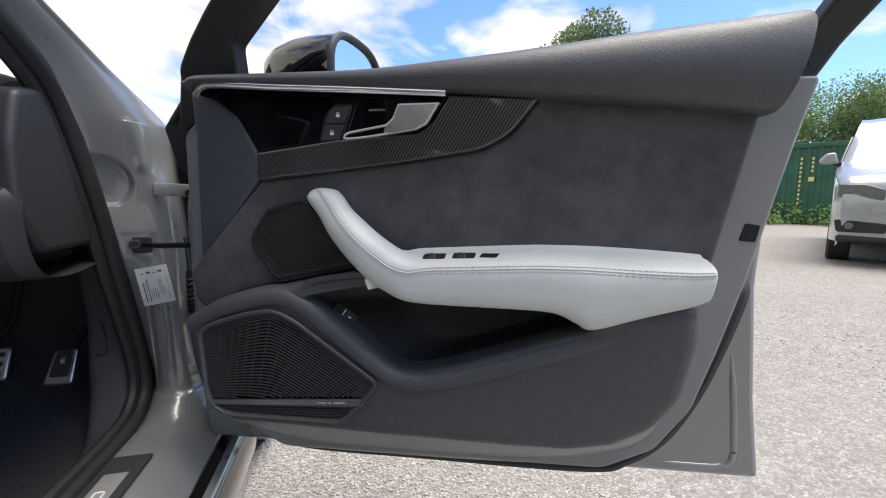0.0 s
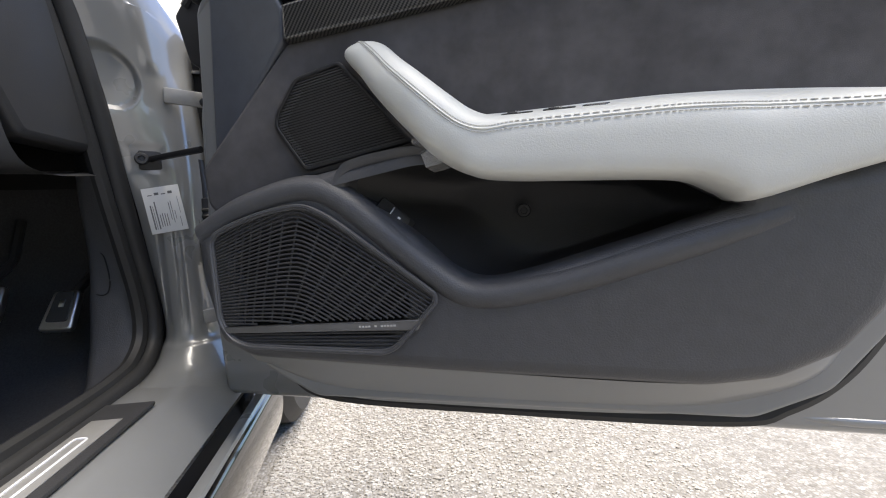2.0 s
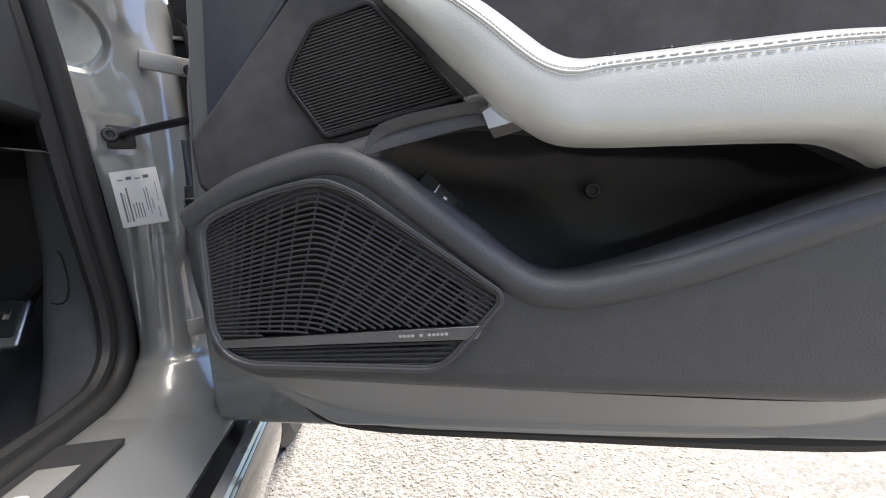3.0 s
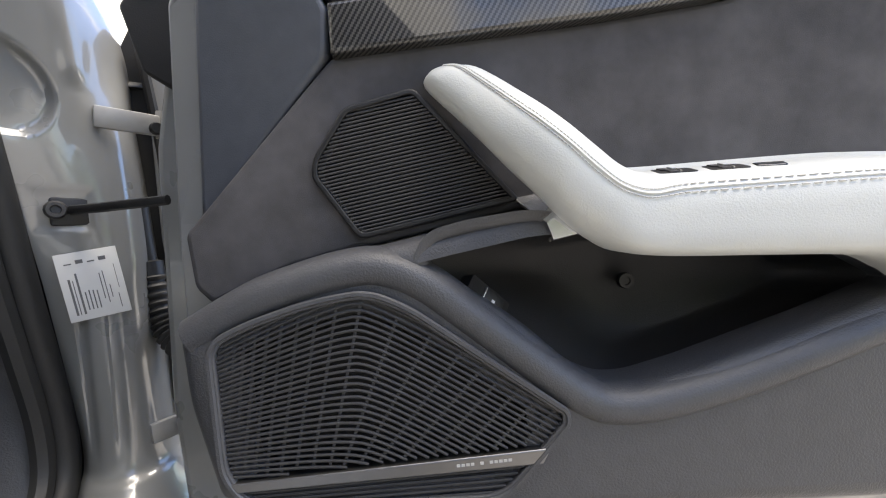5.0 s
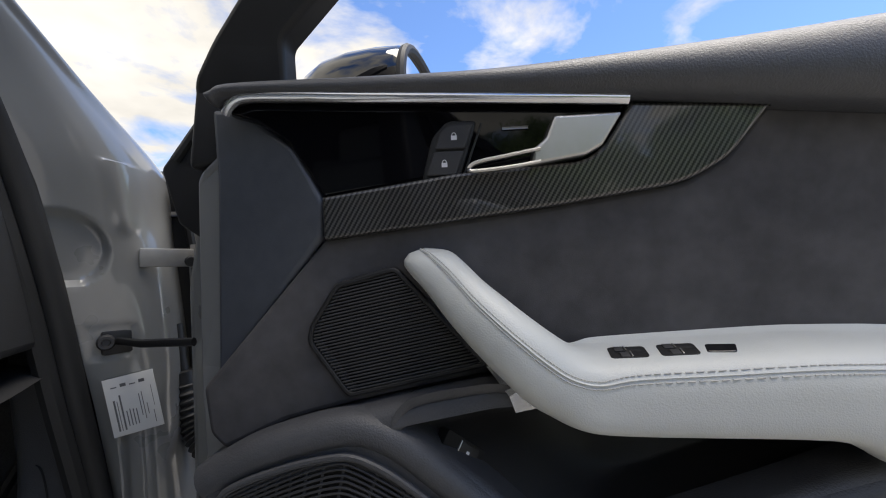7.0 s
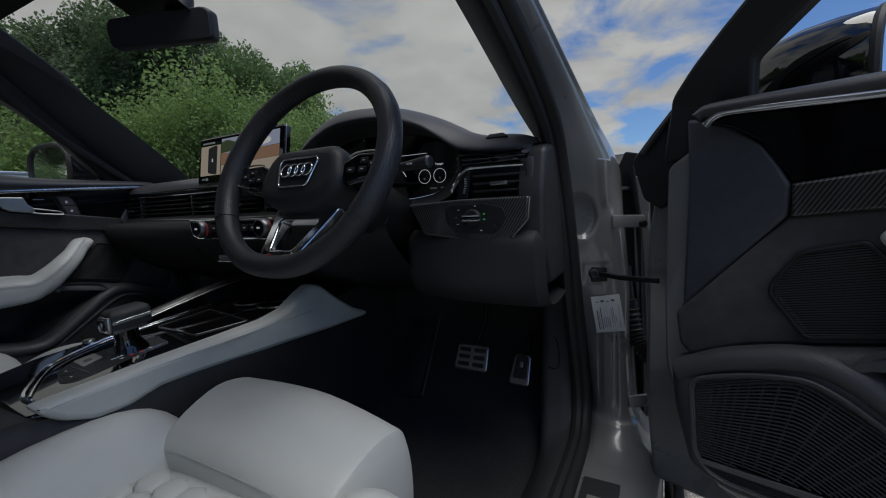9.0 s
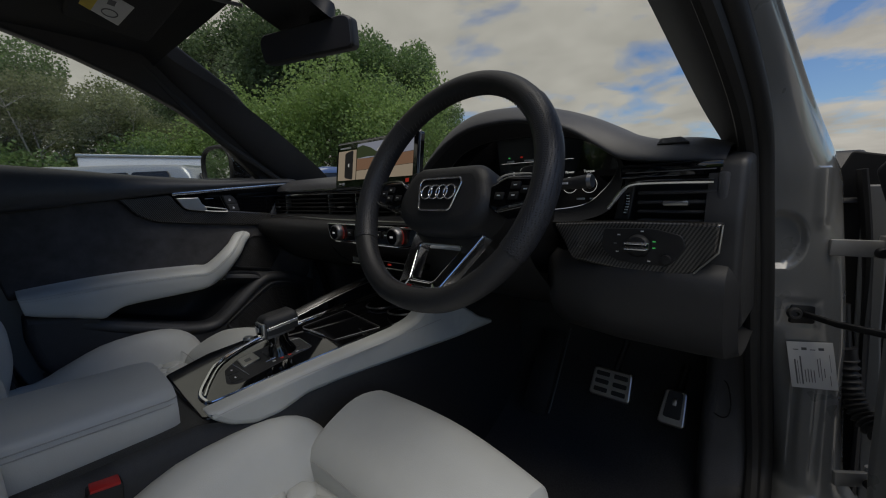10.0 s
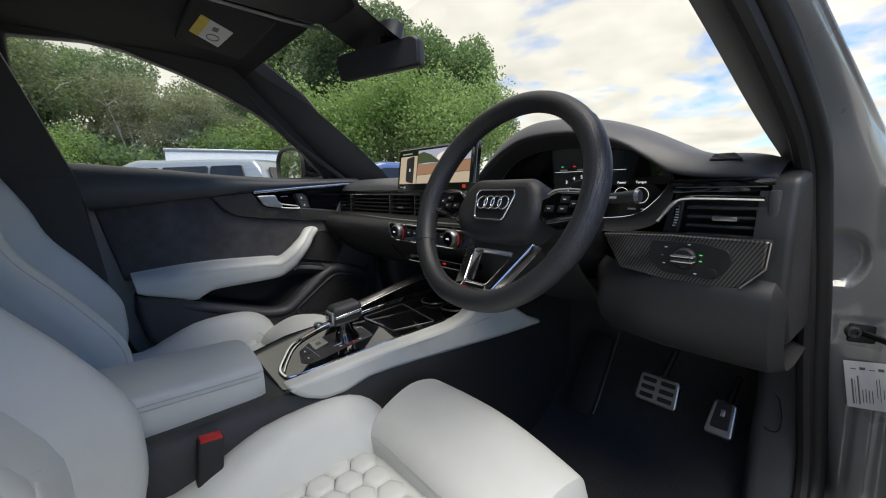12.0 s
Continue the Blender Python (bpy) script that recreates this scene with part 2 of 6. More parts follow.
def plate(outline, c0, c1, r=0.002, holes=(), put=None, f=None, steps=3, hole_r=None, back=True):
    """A slab with the outline (a, b), from c0 at its back to c1 at its front, with a rounded front edge and holes; put maps (a, b, c) to the mesh."""
    bm = bmesh.new()
    put = put or (lambda a, b, c: (a, b, c))
    f = f or (lambda a, b: 0.0)
    sg = 1 if c1 > c0 else -1
    front, rear, flats = [], [], ([], [])

    def ring(pts, c):
        return [bm.verts.new(put(a, b, c + f(a, b))) for a, b in pts]

    def rim(pts, side, q):
        rings = []
        for k in range(steps + 1):
            w = k / steps * math.pi / 2
            rings.append(ring(inset(pts, side * q * (1 - math.cos(w))), c1 - sg * q * (1 - math.sin(w))))
        rings.insert(0, ring(pts, c0))
        for ra, rb in zip(rings, rings[1:]):
            for i in range(len(ra)):
                bm.faces.new((ra[i - 1], ra[i], rb[i], rb[i - 1])).smooth = True
        front.append(rings[-1])
        rear.append(rings[0])
        flats[0].append(inset(pts, side * q))
        flats[1].append(pts)

    rim(outline, 1, r)
    for h in holes:
        rim(h, -1, r if hole_r is None else hole_r)
    for side, (loops, c) in enumerate(((front, c1), (rear, c0)) if back else ((front, c1),)):
        pts, owners, lines = [], [], []
        for loop, flat_pts in zip(loops, flats[side]):
            n = len(owners)
            owners += loop
            pts += [Vector(p) for p in flat_pts]
            lines += [(n + i, n + (i + 1) % len(loop)) for i in range(len(loop))]
        cv, _, cf, origin, _, _ = geometry.delaunay_2d_cdt(pts, lines, [], 0, 1e-6)
        vs = [owners[o[0]] if o else bm.verts.new(put(p.x, p.y, c + f(p.x, p.y))) for p, o in zip(cv, origin)]
        for face in cf:
            mid = sum((cv[k] for k in face), Vector((0, 0))) / len(face)
            if not inside(mid, flats[side][0]) or any(inside(mid, h) for h in flats[side][1:]):
                continue
            corner = [vs[k] for k in face]
            if len(set(corner)) == len(corner) and not bm.faces.get(corner):
                bm.faces.new(corner).smooth = False
    return bm


def loft(rows, closed=False, cap=False, wrap=False):
    """A skin over rows of points, all of one length; closed joins each row's ends, wrap the last row to the first, cap fills the end rows."""
    bm = bmesh.new()
    vs = [[bm.verts.new(p) for p in row] for row in rows]
    pairs = list(zip(vs, vs[1:])) + ([(vs[-1], vs[0])] if wrap else [])
    for a, b in pairs:
        for i in range(len(a) if closed else len(a) - 1):
            j = (i + 1) % len(a)
            bm.faces.new((a[i], a[j], b[j], b[i]))
    if cap:
        for row in (vs[0], vs[-1]):
            bm.faces.new(row)
    return bm


def smooth_rows(rows, n, m):
    """Rows of points resampled by splines to n rows of m points."""
    rows = [spline(r, m) for r in rows]
    cols = [spline([r[i] for r in rows], n) for i in range(m)]
    return [[cols[i][k] for i in range(m)] for k in range(n)]


def thick(bm, d):
    """Gives a skin thickness d, along its normals."""
    bmesh.ops.recalc_face_normals(bm, faces=bm.faces)
    geom = bmesh.ops.solidify(bm, geom=bm.faces[:], thickness=d)
    return bm


def tube(path, radius, n=8, caps=True, closed=False, flat=None, up=(0, 0, 1)):
    """A round or flattened bar along a path; radius one number or one a point; flat: (wide, high) half sizes."""
    P = [Vector(p) for p in path]
    m = len(P)
    up = Vector(up)
    rows = []
    for i, p in enumerate(P):
        a = P[i - 1] if (i > 0 or closed) else p
        b = P[(i + 1) % m] if (i < m - 1 or closed) else p
        t = (b - a).normalized()
        s = t.cross(up)
        s = s.normalized() if s.length > 1e-4 else t.cross(Vector((1, 0, 0))).normalized()
        u = s.cross(t)
        r = radius[i] if isinstance(radius, (list, tuple)) else radius
        wide, high = flat if flat else (r, r)
        rows.append([p + s * (wide * math.cos(2 * math.pi * k / n)) + u * (high * math.sin(2 * math.pi * k / n)) for k in range(n)])
    return loft(rows, closed=True, cap=caps and not closed, wrap=closed)


def box(lo, hi, r=0.003, seg=2):
    bm = bmesh.new()
    bmesh.ops.create_cube(bm, size=1.0)
    lo, hi = Vector(lo), Vector(hi)
    for v in bm.verts:
        v.co = Vector(((lo[i] + hi[i]) / 2 + v.co[i] * (hi[i] - lo[i])) for i in range(3))
    if r:
        r = min(r, 0.45 * min(abs(hi[i] - lo[i]) for i in range(3)))
        bmesh.ops.bevel(bm, geom=bm.edges[:], offset=r, segments=seg, profile=0.5, affect="EDGES")
    return bm


def moved(bm, m):
    bmesh.ops.transform(bm, matrix=m, verts=bm.verts)
    return bm


def lathe(profile, n=24, m=None):
    """A turned shape from (radius, height) pairs about z."""
    rows = [[(r * math.cos(2 * math.pi * k / n), r * math.sin(2 * math.pi * k / n), h) for k in range(n)] for r, h in profile]
    bm = loft(rows, closed=True, cap=True)
    return moved(bm, m) if m else bm


def inside(p, poly):
    x, y = p
    c = False
    for i in range(len(poly)):
        (x1, y1), (x2, y2) = poly[i - 1], poly[i]
        if (y1 > y) != (y2 > y) and x < (x2 - x1) * (y - y1) / (y2 - y1) + x1:
            c = not c
    return c


def clipped(path, poly):
    """The runs of a path of (a, b) that lie inside an outline."""
    runs, run = [], []
    for p in path:
        if inside(p, poly):
            run.append(p)
        else:
            if len(run) > 2:
                runs.append(run)
            run = []
    if len(run) > 2:
        runs.append(run)
    return runs


def text_mesh(words, size, depth=0.0004):
    cu = bpy.data.curves.new("writing", "FONT")
    cu.body, cu.size, cu.extrude, cu.align_x, cu.align_y = words, size, depth, "CENTER", "CENTER"
    ob = bpy.data.objects.new("writing", cu)
    me = bpy.data.meshes.new_from_object(ob)
    bm = bmesh.new()
    bm.from_mesh(me)
    bpy.data.meshes.remove(me)
    bpy.data.objects.remove(ob)
    bpy.data.curves.remove(cu)
    return bm


def frame_of(origin, x, y, z):
    m = Matrix.Identity(4)
    for c, v in enumerate((x, y, z)):
        for i in range(3):
            m[i][c] = v[i]
    m.translation = origin
    return m

# ---- front doors, built in a frame of their own: u from the hinges to the latch, v into the cabin, w up ----
OPEN = radians(20.9)
DRIVER = frame_of((0.775, 0.781, 0), (math.cos(OPEN), -math.sin(OPEN), 0), (math.sin(OPEN), math.cos(OPEN), 0), (0, 0, 1))
PASSENGER = frame_of((-0.659, 0.95, 0), (0, -1, 0), (1, 0, 0), (0, 0, 1))

POCKET = [(.334, .664), (.341, .683), (.368, .690), (.42, .697), (.47, .688), (.70, .672), (.764, .637), (.684, .608), (.565, .569), (.515, .556), (.488, .556), (.462, .568), (.425, .602), (.38, .637)]
SPEAKER = [(.152, .611), (.185, .627), (.237, .643), (.284, .650), (.318, .635), (.447, .543), (.448, .531), (.392, .468), (.20, .468), (.176, .476), (.158, .50)]
TWEETER = [(.266, .805), (.327, .821), (.418, .720), (.275, .690), (.235, .746), (.238, .763)]


def car_door(name, label, s, m, driver):
    door = thing(name, label, "car door", m)

    def put(u, w, v):
        return (u, s * v, w)

    def P(u, v, w):
        return (u, s * v, w)

    def flat(nm, outline, v0, v1, r, mat, lab="", parent=door, **kw):
        return part(nm, plate(outline, v0, v1, r, put=put, **kw), mat, parent, lab)

    # painted steel shell
    pan = rounded([(.045, .335), (1.08, .342), (1.062, .48), (1.047, .68), (1.052, .80), (1.075, .97), (.06, .97), (.03, .80), (.03, .50)], .012)
    flat("outer_panel", pan, -.185, -.118, .010, PAINT, "grey painted steel door shell")
    block = [(.086, .70), (.090, .925), (.098, .934), (.16, .97), (1.055, .985), (1.032, .90), (1.004, .781), (.985, .70), (.957, .60), (.925, .50), (.875, .43), (.80, .393), (.26, .383), (.185, .42), (.125, .50), (.090, .60)]
    flat("inner_frame", rounded(block, .012), -.118, -.036, .005, PAINT_IN, "grey painted inner door frame", holes=[inset(rounded(POCKET, .01), -.014)], hole_r=.002, f=lambda u, w: -.50 * max(0.0, .136 - u))
    crease = [P(.86, -.1215, .360), P(.95, -.1215, .358), P(1.004, -.1215, .359), P(1.024, -.1215, .364), P(1.034, -.1215, .380), P(1.033, -.1215, .42), P(1.026, -.1215, .50), P(1.012, -.1215, .60)]
    part("pressed_bead", tube(spline(crease, 60), [.0068 * min(1.0, .15 + k / 9, .15 + (59 - k) / 9) for k in range(60)], 12), PAINT, door)
    seal = [P(1.004, -.085, .690), P(.996, -.070, .668), P(.966, -.056, .597), P(.934, -.052, .520), P(.892, -.052, .448), P(.84, -.054, .404), P(.775, -.062, .380), P(.50, -.08, .366), P(.27, -.08, .368), P(.20, -.085, .395), P(.150, -.095, .45)]
    part("door_seal", tube(spline(seal, 60), .011, 8, up=(0, 1, 0)), RUBBER, door, "black rubber seal")

    # upper card, suede
    upper = [(.120, .700), (.255, .850), (.478, .874), (.607, .892), (.647, .914), (.684, .962), (.972, .935), (.925, .72), (.50, .72), (.46, .71), (.417, .712), (.345, .698), (.28, .684), (.21, .666), (.142, .636), (.126, .652)]
    flat("upper_panel", rounded(upper, .006), -.036, -.014, .006, SUEDE, "charcoal suede door insert", holes=[inset(rounded(TWEETER, .008), .006)], hole_r=.001)
    cheek = [(.124, .998), (.160, .994), (.191, .972), (.223, .947), (.243, .915), (.256, .890), (.254, .851), (.122, .700), (.128, .92)]
    flat("front_cheek", rounded(cheek, .006), -.025, -.008, .006, BLUE_TRIM, "smooth charcoal leather cheek", f=lambda u, w: -(.256 - u) * .22)

    # lower card with the pocket
    low = [(.119, .627), (.142, .636), (.21, .664), (.28, .682), (.345, .696), (.417, .710), (.455, .712), (.50, .700), (.70, .695), (.775, .662), (.835, .668), (.908, .683), (.912, .62), (.893, .535), (.855, .485), (.80, .455), (.735, .443), (.45, .444), (.195, .449), (.148, .470), (.126, .555)]
    hole = rounded(POCKET, .012)
    flat("lower_panel", rounded(low, .012), -.036, .014, .022, TRIM, "soft charcoal lower door card", holes=[hole, inset(rounded(SPEAKER, .020, 6), .021)], hole_r=.014, steps=5)
    inner = inset(hole, -.014)
    rows = [[P(.66 + (a - .66) * k, v, .632 + (b - .632) * k) for a, b in inner] for v, k in ((-.012, 1.0), (-.026, .95), (-.050, .87), (-.080, .76), (-.098, .64), (-.102, .56))]
    bm = loft(rows, closed=True)
    bm.faces.new([bm.verts.new(p) for p in rows[-1]])
    bmesh.ops.triangulate(bm, faces=[f for f in bm.faces if len(f.verts) > 4])
    part("door_pocket", bm, DASH_DARK, door, "black moulded door pocket", angle=70)
    crest = spline([(.132, .611), (.185, .640), (.225, .654), (.265, .664), (.295, .665), (.328, .652), (.37, .620), (.43, .572), (.465, .547), (.49, .539), (.53, .541), (.60, .558), (.70, .592), (.76, .613), (.80, .628)], 60)
    rows = []
    for k, (a, b) in enumerate(crest):
        a0, b0 = crest[max(k - 1, 0)]
        a1, b1 = crest[min(k + 1, 59)]
        n = math.hypot(a1 - a0, b1 - b0)
        fade = min(1.0, (k + 1) / 6, (60 - k) / 10)
        rows.append([P(a - (b1 - b0) / n * q * .019, -.004 + (.0185 + .0065 * fade) * (1 - q * q) ** .5, b + (a1 - a0) / n * q * .019) for q in (-1, -.96, -.85, -.65, -.4, -.15, .15, .4, .65, .85, .96, 1)])
    part("card_ridge", loft(rows), TRIM, door, "rounded ridge of the door card", angle=70)
    top = [P(.185, .0, .455), P(.30, .0, .449), P(.45, .0, .446), P(.69, .0, .444), P(.77, .0, .452), P(.83, -.006, .474), P(.880, -.026, .520)]
    mid = [P(.186, -.018, .437), P(.275, -.022, .420), P(.45, -.022, .416), P(.69, -.022, .418), P(.79, -.022, .43), P(.855, -.024, .458), P(.889, -.034, .513)]
    bot = [P(.195, -.05, .425), P(.285, -.05, .382), P(.45, -.05, .378), P(.70, -.05, .385), P(.80, -.05, .405), P(.872, -.05, .446), P(.900, -.045, .500)]
    part("kick_strip", loft(smooth_rows([top, mid, bot], 7, 40)), PAINT_IN, door, "grey painted lower edge of the door")

    # fascia: gloss black, carbon and chrome
    gloss = [(.154, .984), (.191, .971), (.223, .948), (.243, .916), (.257, .892), (.392, .909), (.495, .913), (.527, .922), (.556, .968), (.30, .983), (.185, .992)]
    flat("gloss_fascia", rounded(gloss, .004), -.03, -.009, .003, FASCIA_BLACK, "gloss black switch fascia")
    carbon = [(.257, .891), (.392, .909), (.512, .915), (.530, .926), (.558, .968), (.684, .960), (.645, .912), (.605, .890), (.478, .872), (.258, .848)]
    flat("carbon_trim", rounded(carbon, [.002, .01, .01, .01, .002, .002, .015, .02, .02, .003]), -.03, -.002, .004, CARBON, "carbon fibre trim strip")
    strip = [P(.160, -.006, .981), P(.170, .000, .989), P(.188, .003, .9930), P(.24, .004, .990), P(.30, .004, .9855), P(.42, .004, .978), P(.553, .003, .969)]
    part("chrome_strip", tube(spline(strip, 40), .0, 10, flat=(.005, .0056)), BRIGHT, door, "bright satin chrome trim strip")
    handle = part("release_handle", plate(rounded([(.484, .956), (.546, .956), (.527, .926), (.512, .918), (.462, .911), (.464, .926), (.476, .936)], .003), -.012, .008, .003, put=put), SATIN, door, "satin aluminium release handle")
    loop = [P(.470, .007, .9255), P(.440, .007, .9205), P(.411, .007, .9155), P(.4035, .007, .9095), P(.410, .007, .9075), P(.440, .007, .9095), P(.470, .007, .9135)]
    part("handle_loop", tube(spline(loop, 30), .0, 8, flat=(.004, .0022)), SATIN, handle)
    part("fascia_line", tube([P(.417, -.008, .957), P(.399, -.008, .908)], .0012, 6), BLACK, door)
    part("marker_bar", box(P(.437, -.010, .949), P(.462, -.007, .952), .0005), DARK_METAL, door)
    flat("lock_surround", rounded([(.357, .903), (.394, .903), (.413, .960), (.383, .961), (.368, .945)], .006), -.012, -.007, .002, BLACK)
    for nm, pts, c in (("lock_button", [(.3615, .907), (.391, .907), (.3995, .9305), (.3695, .9305)], (.380, .918)), ("unlock_button", [(.3705, .9325), (.4005, .9325), (.409, .9565), (.385, .9565), (.376, .949)], (.390, .944))):
        b = flat(nm, rounded(pts, .003), -.012, -.004, .0015, TRIM_LOW)
        icon = join(box(P(c[0] - .0028, -.0042, c[1] - .003), P(c[0] + .0028, -.0036, c[1] + .0012), 0), tube([P(c[0] + .002 * math.cos(a), -.0038, c[1] + .0012 + .0028 * math.sin(a)) for a in [k * math.pi / 8 for k in range(9)]], .0004, 5))
        part("padlock_mark", icon, WHITE_INK, b)

    # padded shoulder
    rows = []
    for u, wb, wt in ((.148, .992, 1.000), (.153, .986, 1.007), (.175, .9915, 1.012), (.30, .986, 1.011), (.43, .979, 1.011), (.55, .971, 1.019), (.684, .958, 1.031), (.80, .947, 1.044), (.92, .935, 1.056), (.972, .931, 1.061), (.978, .931, 1.061), (.979, .934, 1.057)):
        h = wt - wb
        q = min(1.0, max(0.0, (u - .35) / .4))
        tip = max(0.0, (u - .75) / .23)
        rows.append([P(u + .30 * tip * k * h, v, wb + k * h) for v, k in ((-.03, .0), (-.002 + .006 * q, .0), (.008 + .012 * q, .12), (.012 + .015 * q, .35), (.009 + .014 * q, .62), (-.002 + .010 * q, .86), (-.022, 1.0), (-.045, .97), (-.075, .90), (-.09, .3))])
    part("shoulder_pad", loft(smooth_rows(rows, 48, 30), cap=True), TRIM, door, "padded charcoal door top")
    part("window_seal", tube([P(.19, -.095, 1.008), P(.45, -.095, 1.008), P(.70, -.095, 1.024), P(1.03, -.095, 1.052)], .0, 8, flat=(.012, .010)), RUBBER, door)

    # window frame, leaning inwards
    outer = [(.085, .935), (.098, 1.035), (.130, 1.072), (.168, 1.108), (.230, 1.162), (.37, 1.295), (.52, 1.385), (.80, 1.43), (1.09, 1.43), (1.135, 1.30), (1.125, 1.09), (1.088, 1.035), (1.052, .975), (.20, .96)]
    hole = [(.203, 1.0), (.208, 1.068), (.285, 1.128), (.43, 1.245), (.58, 1.325), (.80, 1.38), (1.05, 1.38), (1.075, 1.28), (1.062, 1.09), (1.03, 1.03), (1.0, 1.0)]
    if not driver:
        hole = [(.263, 1.0), (.270, 1.018), (.339, 1.079), (.405, 1.145), (.52, 1.219), (.62, 1.268), (.737, 1.314), (.861, 1.350), (.935, 1.358), (1.078, 1.348), (1.080, 1.28), (1.062, 1.09), (1.03, 1.03), (1.0, 1.0)]
    flat("window_frame", rounded(outer, .012), -.082, -.05, .006, BLACK, "black window frame", holes=[rounded(hole, .008)], f=lambda u, w: .36 * max(0.0, w - 1.02))
    if not driver:
        pane = flat("window_pane", inset(rounded(hole, .008), -.004), -.072, -.068, .0005, GLASS, "clear side window", f=lambda u, w: .36 * max(0.0, w - 1.02))
        pane.visible_shadow = False
    sail = [(.008, .952), (.050, 1.004), (.098, 1.052), (.150, 1.100), (.20, 1.142), (.30, 1.222), (.30, 1.180), (.17, 1.070), (.12, .99), (.10, .90), (.06, .86), (.03, .88)]
    flat("front_sail", rounded(sail, .006), -.125, -.107, .004, BLACK, "black outer sail and seal of the window frame", f=lambda u, w: .36 * max(0.0, w - 1.02))
    lip = [P(u, -.105 + .36 * max(0.0, w - 1.02), w) for u, w in ((.030, .962), (.060, 1.000), (.106, 1.046), (.156, 1.092), (.21, 1.138), (.29, 1.202))]
    part("frame_seal", tube(spline(lip, 30), .006, 8), RUBBER, door, "black rubber lip along the window frame")

    # armrest and pull grip
    st = [((.364, .8395), (.334, .830), -.024, -.004), ((.381, .834), (.3370, .820), -.022, .012), ((.395, .8235), (.3596, .7942), -.012, .024), ((.413, .8055), (.381, .768), .002, .0405), ((.431, .7905), (.404, .742), .006, .051), ((.449, .7755), (.4254, .720), .009, .0545), ((.470, .7590), (.445, .700), .007, .052), ((.490, .7455), (.467, .684), -.002, .049), ((.511, .7420), (.494, .673), -.013, .0465)]
    st += [(top, low, -.016, .045) for top, low in (((.538, .743), (.532, .668)), ((.603, .746), (.606, .666)), ((.677, .749), (.677, .664)), ((.715, .749), (.712, .660)), ((.748, .748), (.739, .647)), ((.770, .747), (.761, .639)), ((.83, .745), (.825, .659)), ((.885, .742), (.878, .675)), ((.908, .7405), (.899, .684)))]
    PAD = ((.0, .02), (.16, .01), (.46, .05), (.75, .13), (.93, .24), (1.0, .40), (1.0, .62), (.975, .82), (.87, .95), (.56, 1.0), (.16, .985), (.0, .9))
    GRIP = ((.0, .12), (.14, .03), (.42, .01), (.70, .08), (.90, .21), (1.0, .40), (1.0, .60), (.92, .80), (.74, .93), (.45, 1.0), (.14, .97), (.0, .86))
    rows = []
    for k, ((a, b), (c, d), v0, v1) in enumerate(st):
        prof = PAD if k > 7 else GRIP
        if k < 1:
            prof = tuple((f, .5 + (q - .5) * .6) for f, q in prof)
        rows.append([P(a + (c - a) * q, v0 + (v1 - v0) * f, b + (d - b) * q) for f, q in prof])
    cols = [spline([r[i] for r in rows], 70) for i in range(12)]
    rows = [spline([cols[i][k] for i in range(12)], 30, closed=True) for k in range(70)]
    for du, kv, kw in ((.0014, .99, .99), (.0022, .965, .965)):
        rows.append([P(x + du, s * y * kv, .711 + (z - .711) * kw) for x, y, z in [(p[0], p[1], p[2]) for p in rows[69]]])
    arm = part("armrest", loft(rows, closed=True, cap=True), LEATHER, door, "pale grey stitched leather armrest and grip")

    nr = len(rows[0])
    skin = BVHTree.FromPolygons([p for r in rows for p in r], [(a * nr + b, a * nr + (b + 1) % nr, (a + 1) * nr + (b + 1) % nr, (a + 1) * nr + b) for a in range(len(rows) - 1) for b in range(nr)])

    def seam_line(q0, lift, n):
        pts = []
        for k, ((a, b), (c, d), v0, v1) in enumerate(st):
            q = min(q0, q0 * .076 / math.hypot(a - c, b - d)) if k > 8 else q0 + .06
            pts.append((a + (c - a) * q, b + (d - b) * q))
        out = []
        for u, w in spline(pts, n):
            hit = skin.ray_cast(Vector(P(u, .2, w)), Vector((0, -s, 0)))[0]
            if hit:
                out.append((hit.x, hit.y + s * lift, hit.z))
        return out

    for q0 in (.245, .335):
        pts = seam_line(q0, .0009, 420)
        part("stitching", join(*[tube([pts[k], pts[k + 2]], .00055, 4) for k in range(3, len(pts) - 4, 3)]), THREAD, arm, "grey stitching")
    part("seam", tube(seam_line(.29, .0004, 120), .0012, 5), LEATHER, arm)
    if driver:
        def on_arm(u, v):
            o, n, _, _ = skin.ray_cast(Vector(P(u, v, .80)), Vector((0, 0, -1)))
            n = n if n.z > 0 else -n
            x = (Vector((1, 0, 0)) - n * n.x).normalized()
            return frame_of(o, x, n.cross(x), n)

        for u0 in (.538, .581):
            part("switch_well", moved(plate(rounded([(-.0165, -.0092), (.0165, -.0092), (.0175, .0092), (-.0150, .0092)], .004), -.006, .0003, .0002), on_arm(u0, .0172)), BLACK, arm)
            for dv in (0, .0088):
                m0 = on_arm(u0 + dv * .3, .0128 + dv) @ Matrix.Translation((0, 0, -.0012))
                sw = part("window_switch", moved(box((-.0135, -.0039, -.004), (.0135, .0039, .0016), .0010), m0), BLACK, arm, "black window switch")
                part("switch_lip", moved(box((-.010, -.0038, .0014), (-.002, .0038, .0026), .0005), m0), TRIM_LOW, sw)
                part("switch_edge", moved(box((-.0015, -.0037, .0014), (.0000, .0037, .0032), .0003), m0), SATIN, sw)
        part("mirror_switch", moved(plate(rounded([(-.014, -.007), (.010, -.009), (.016, .004), (-.010, .006)], .003), -.004, .0022, .001), on_arm(.617, .0175) @ Matrix.Translation((0, 0, -.0015))), GLOSS, arm)
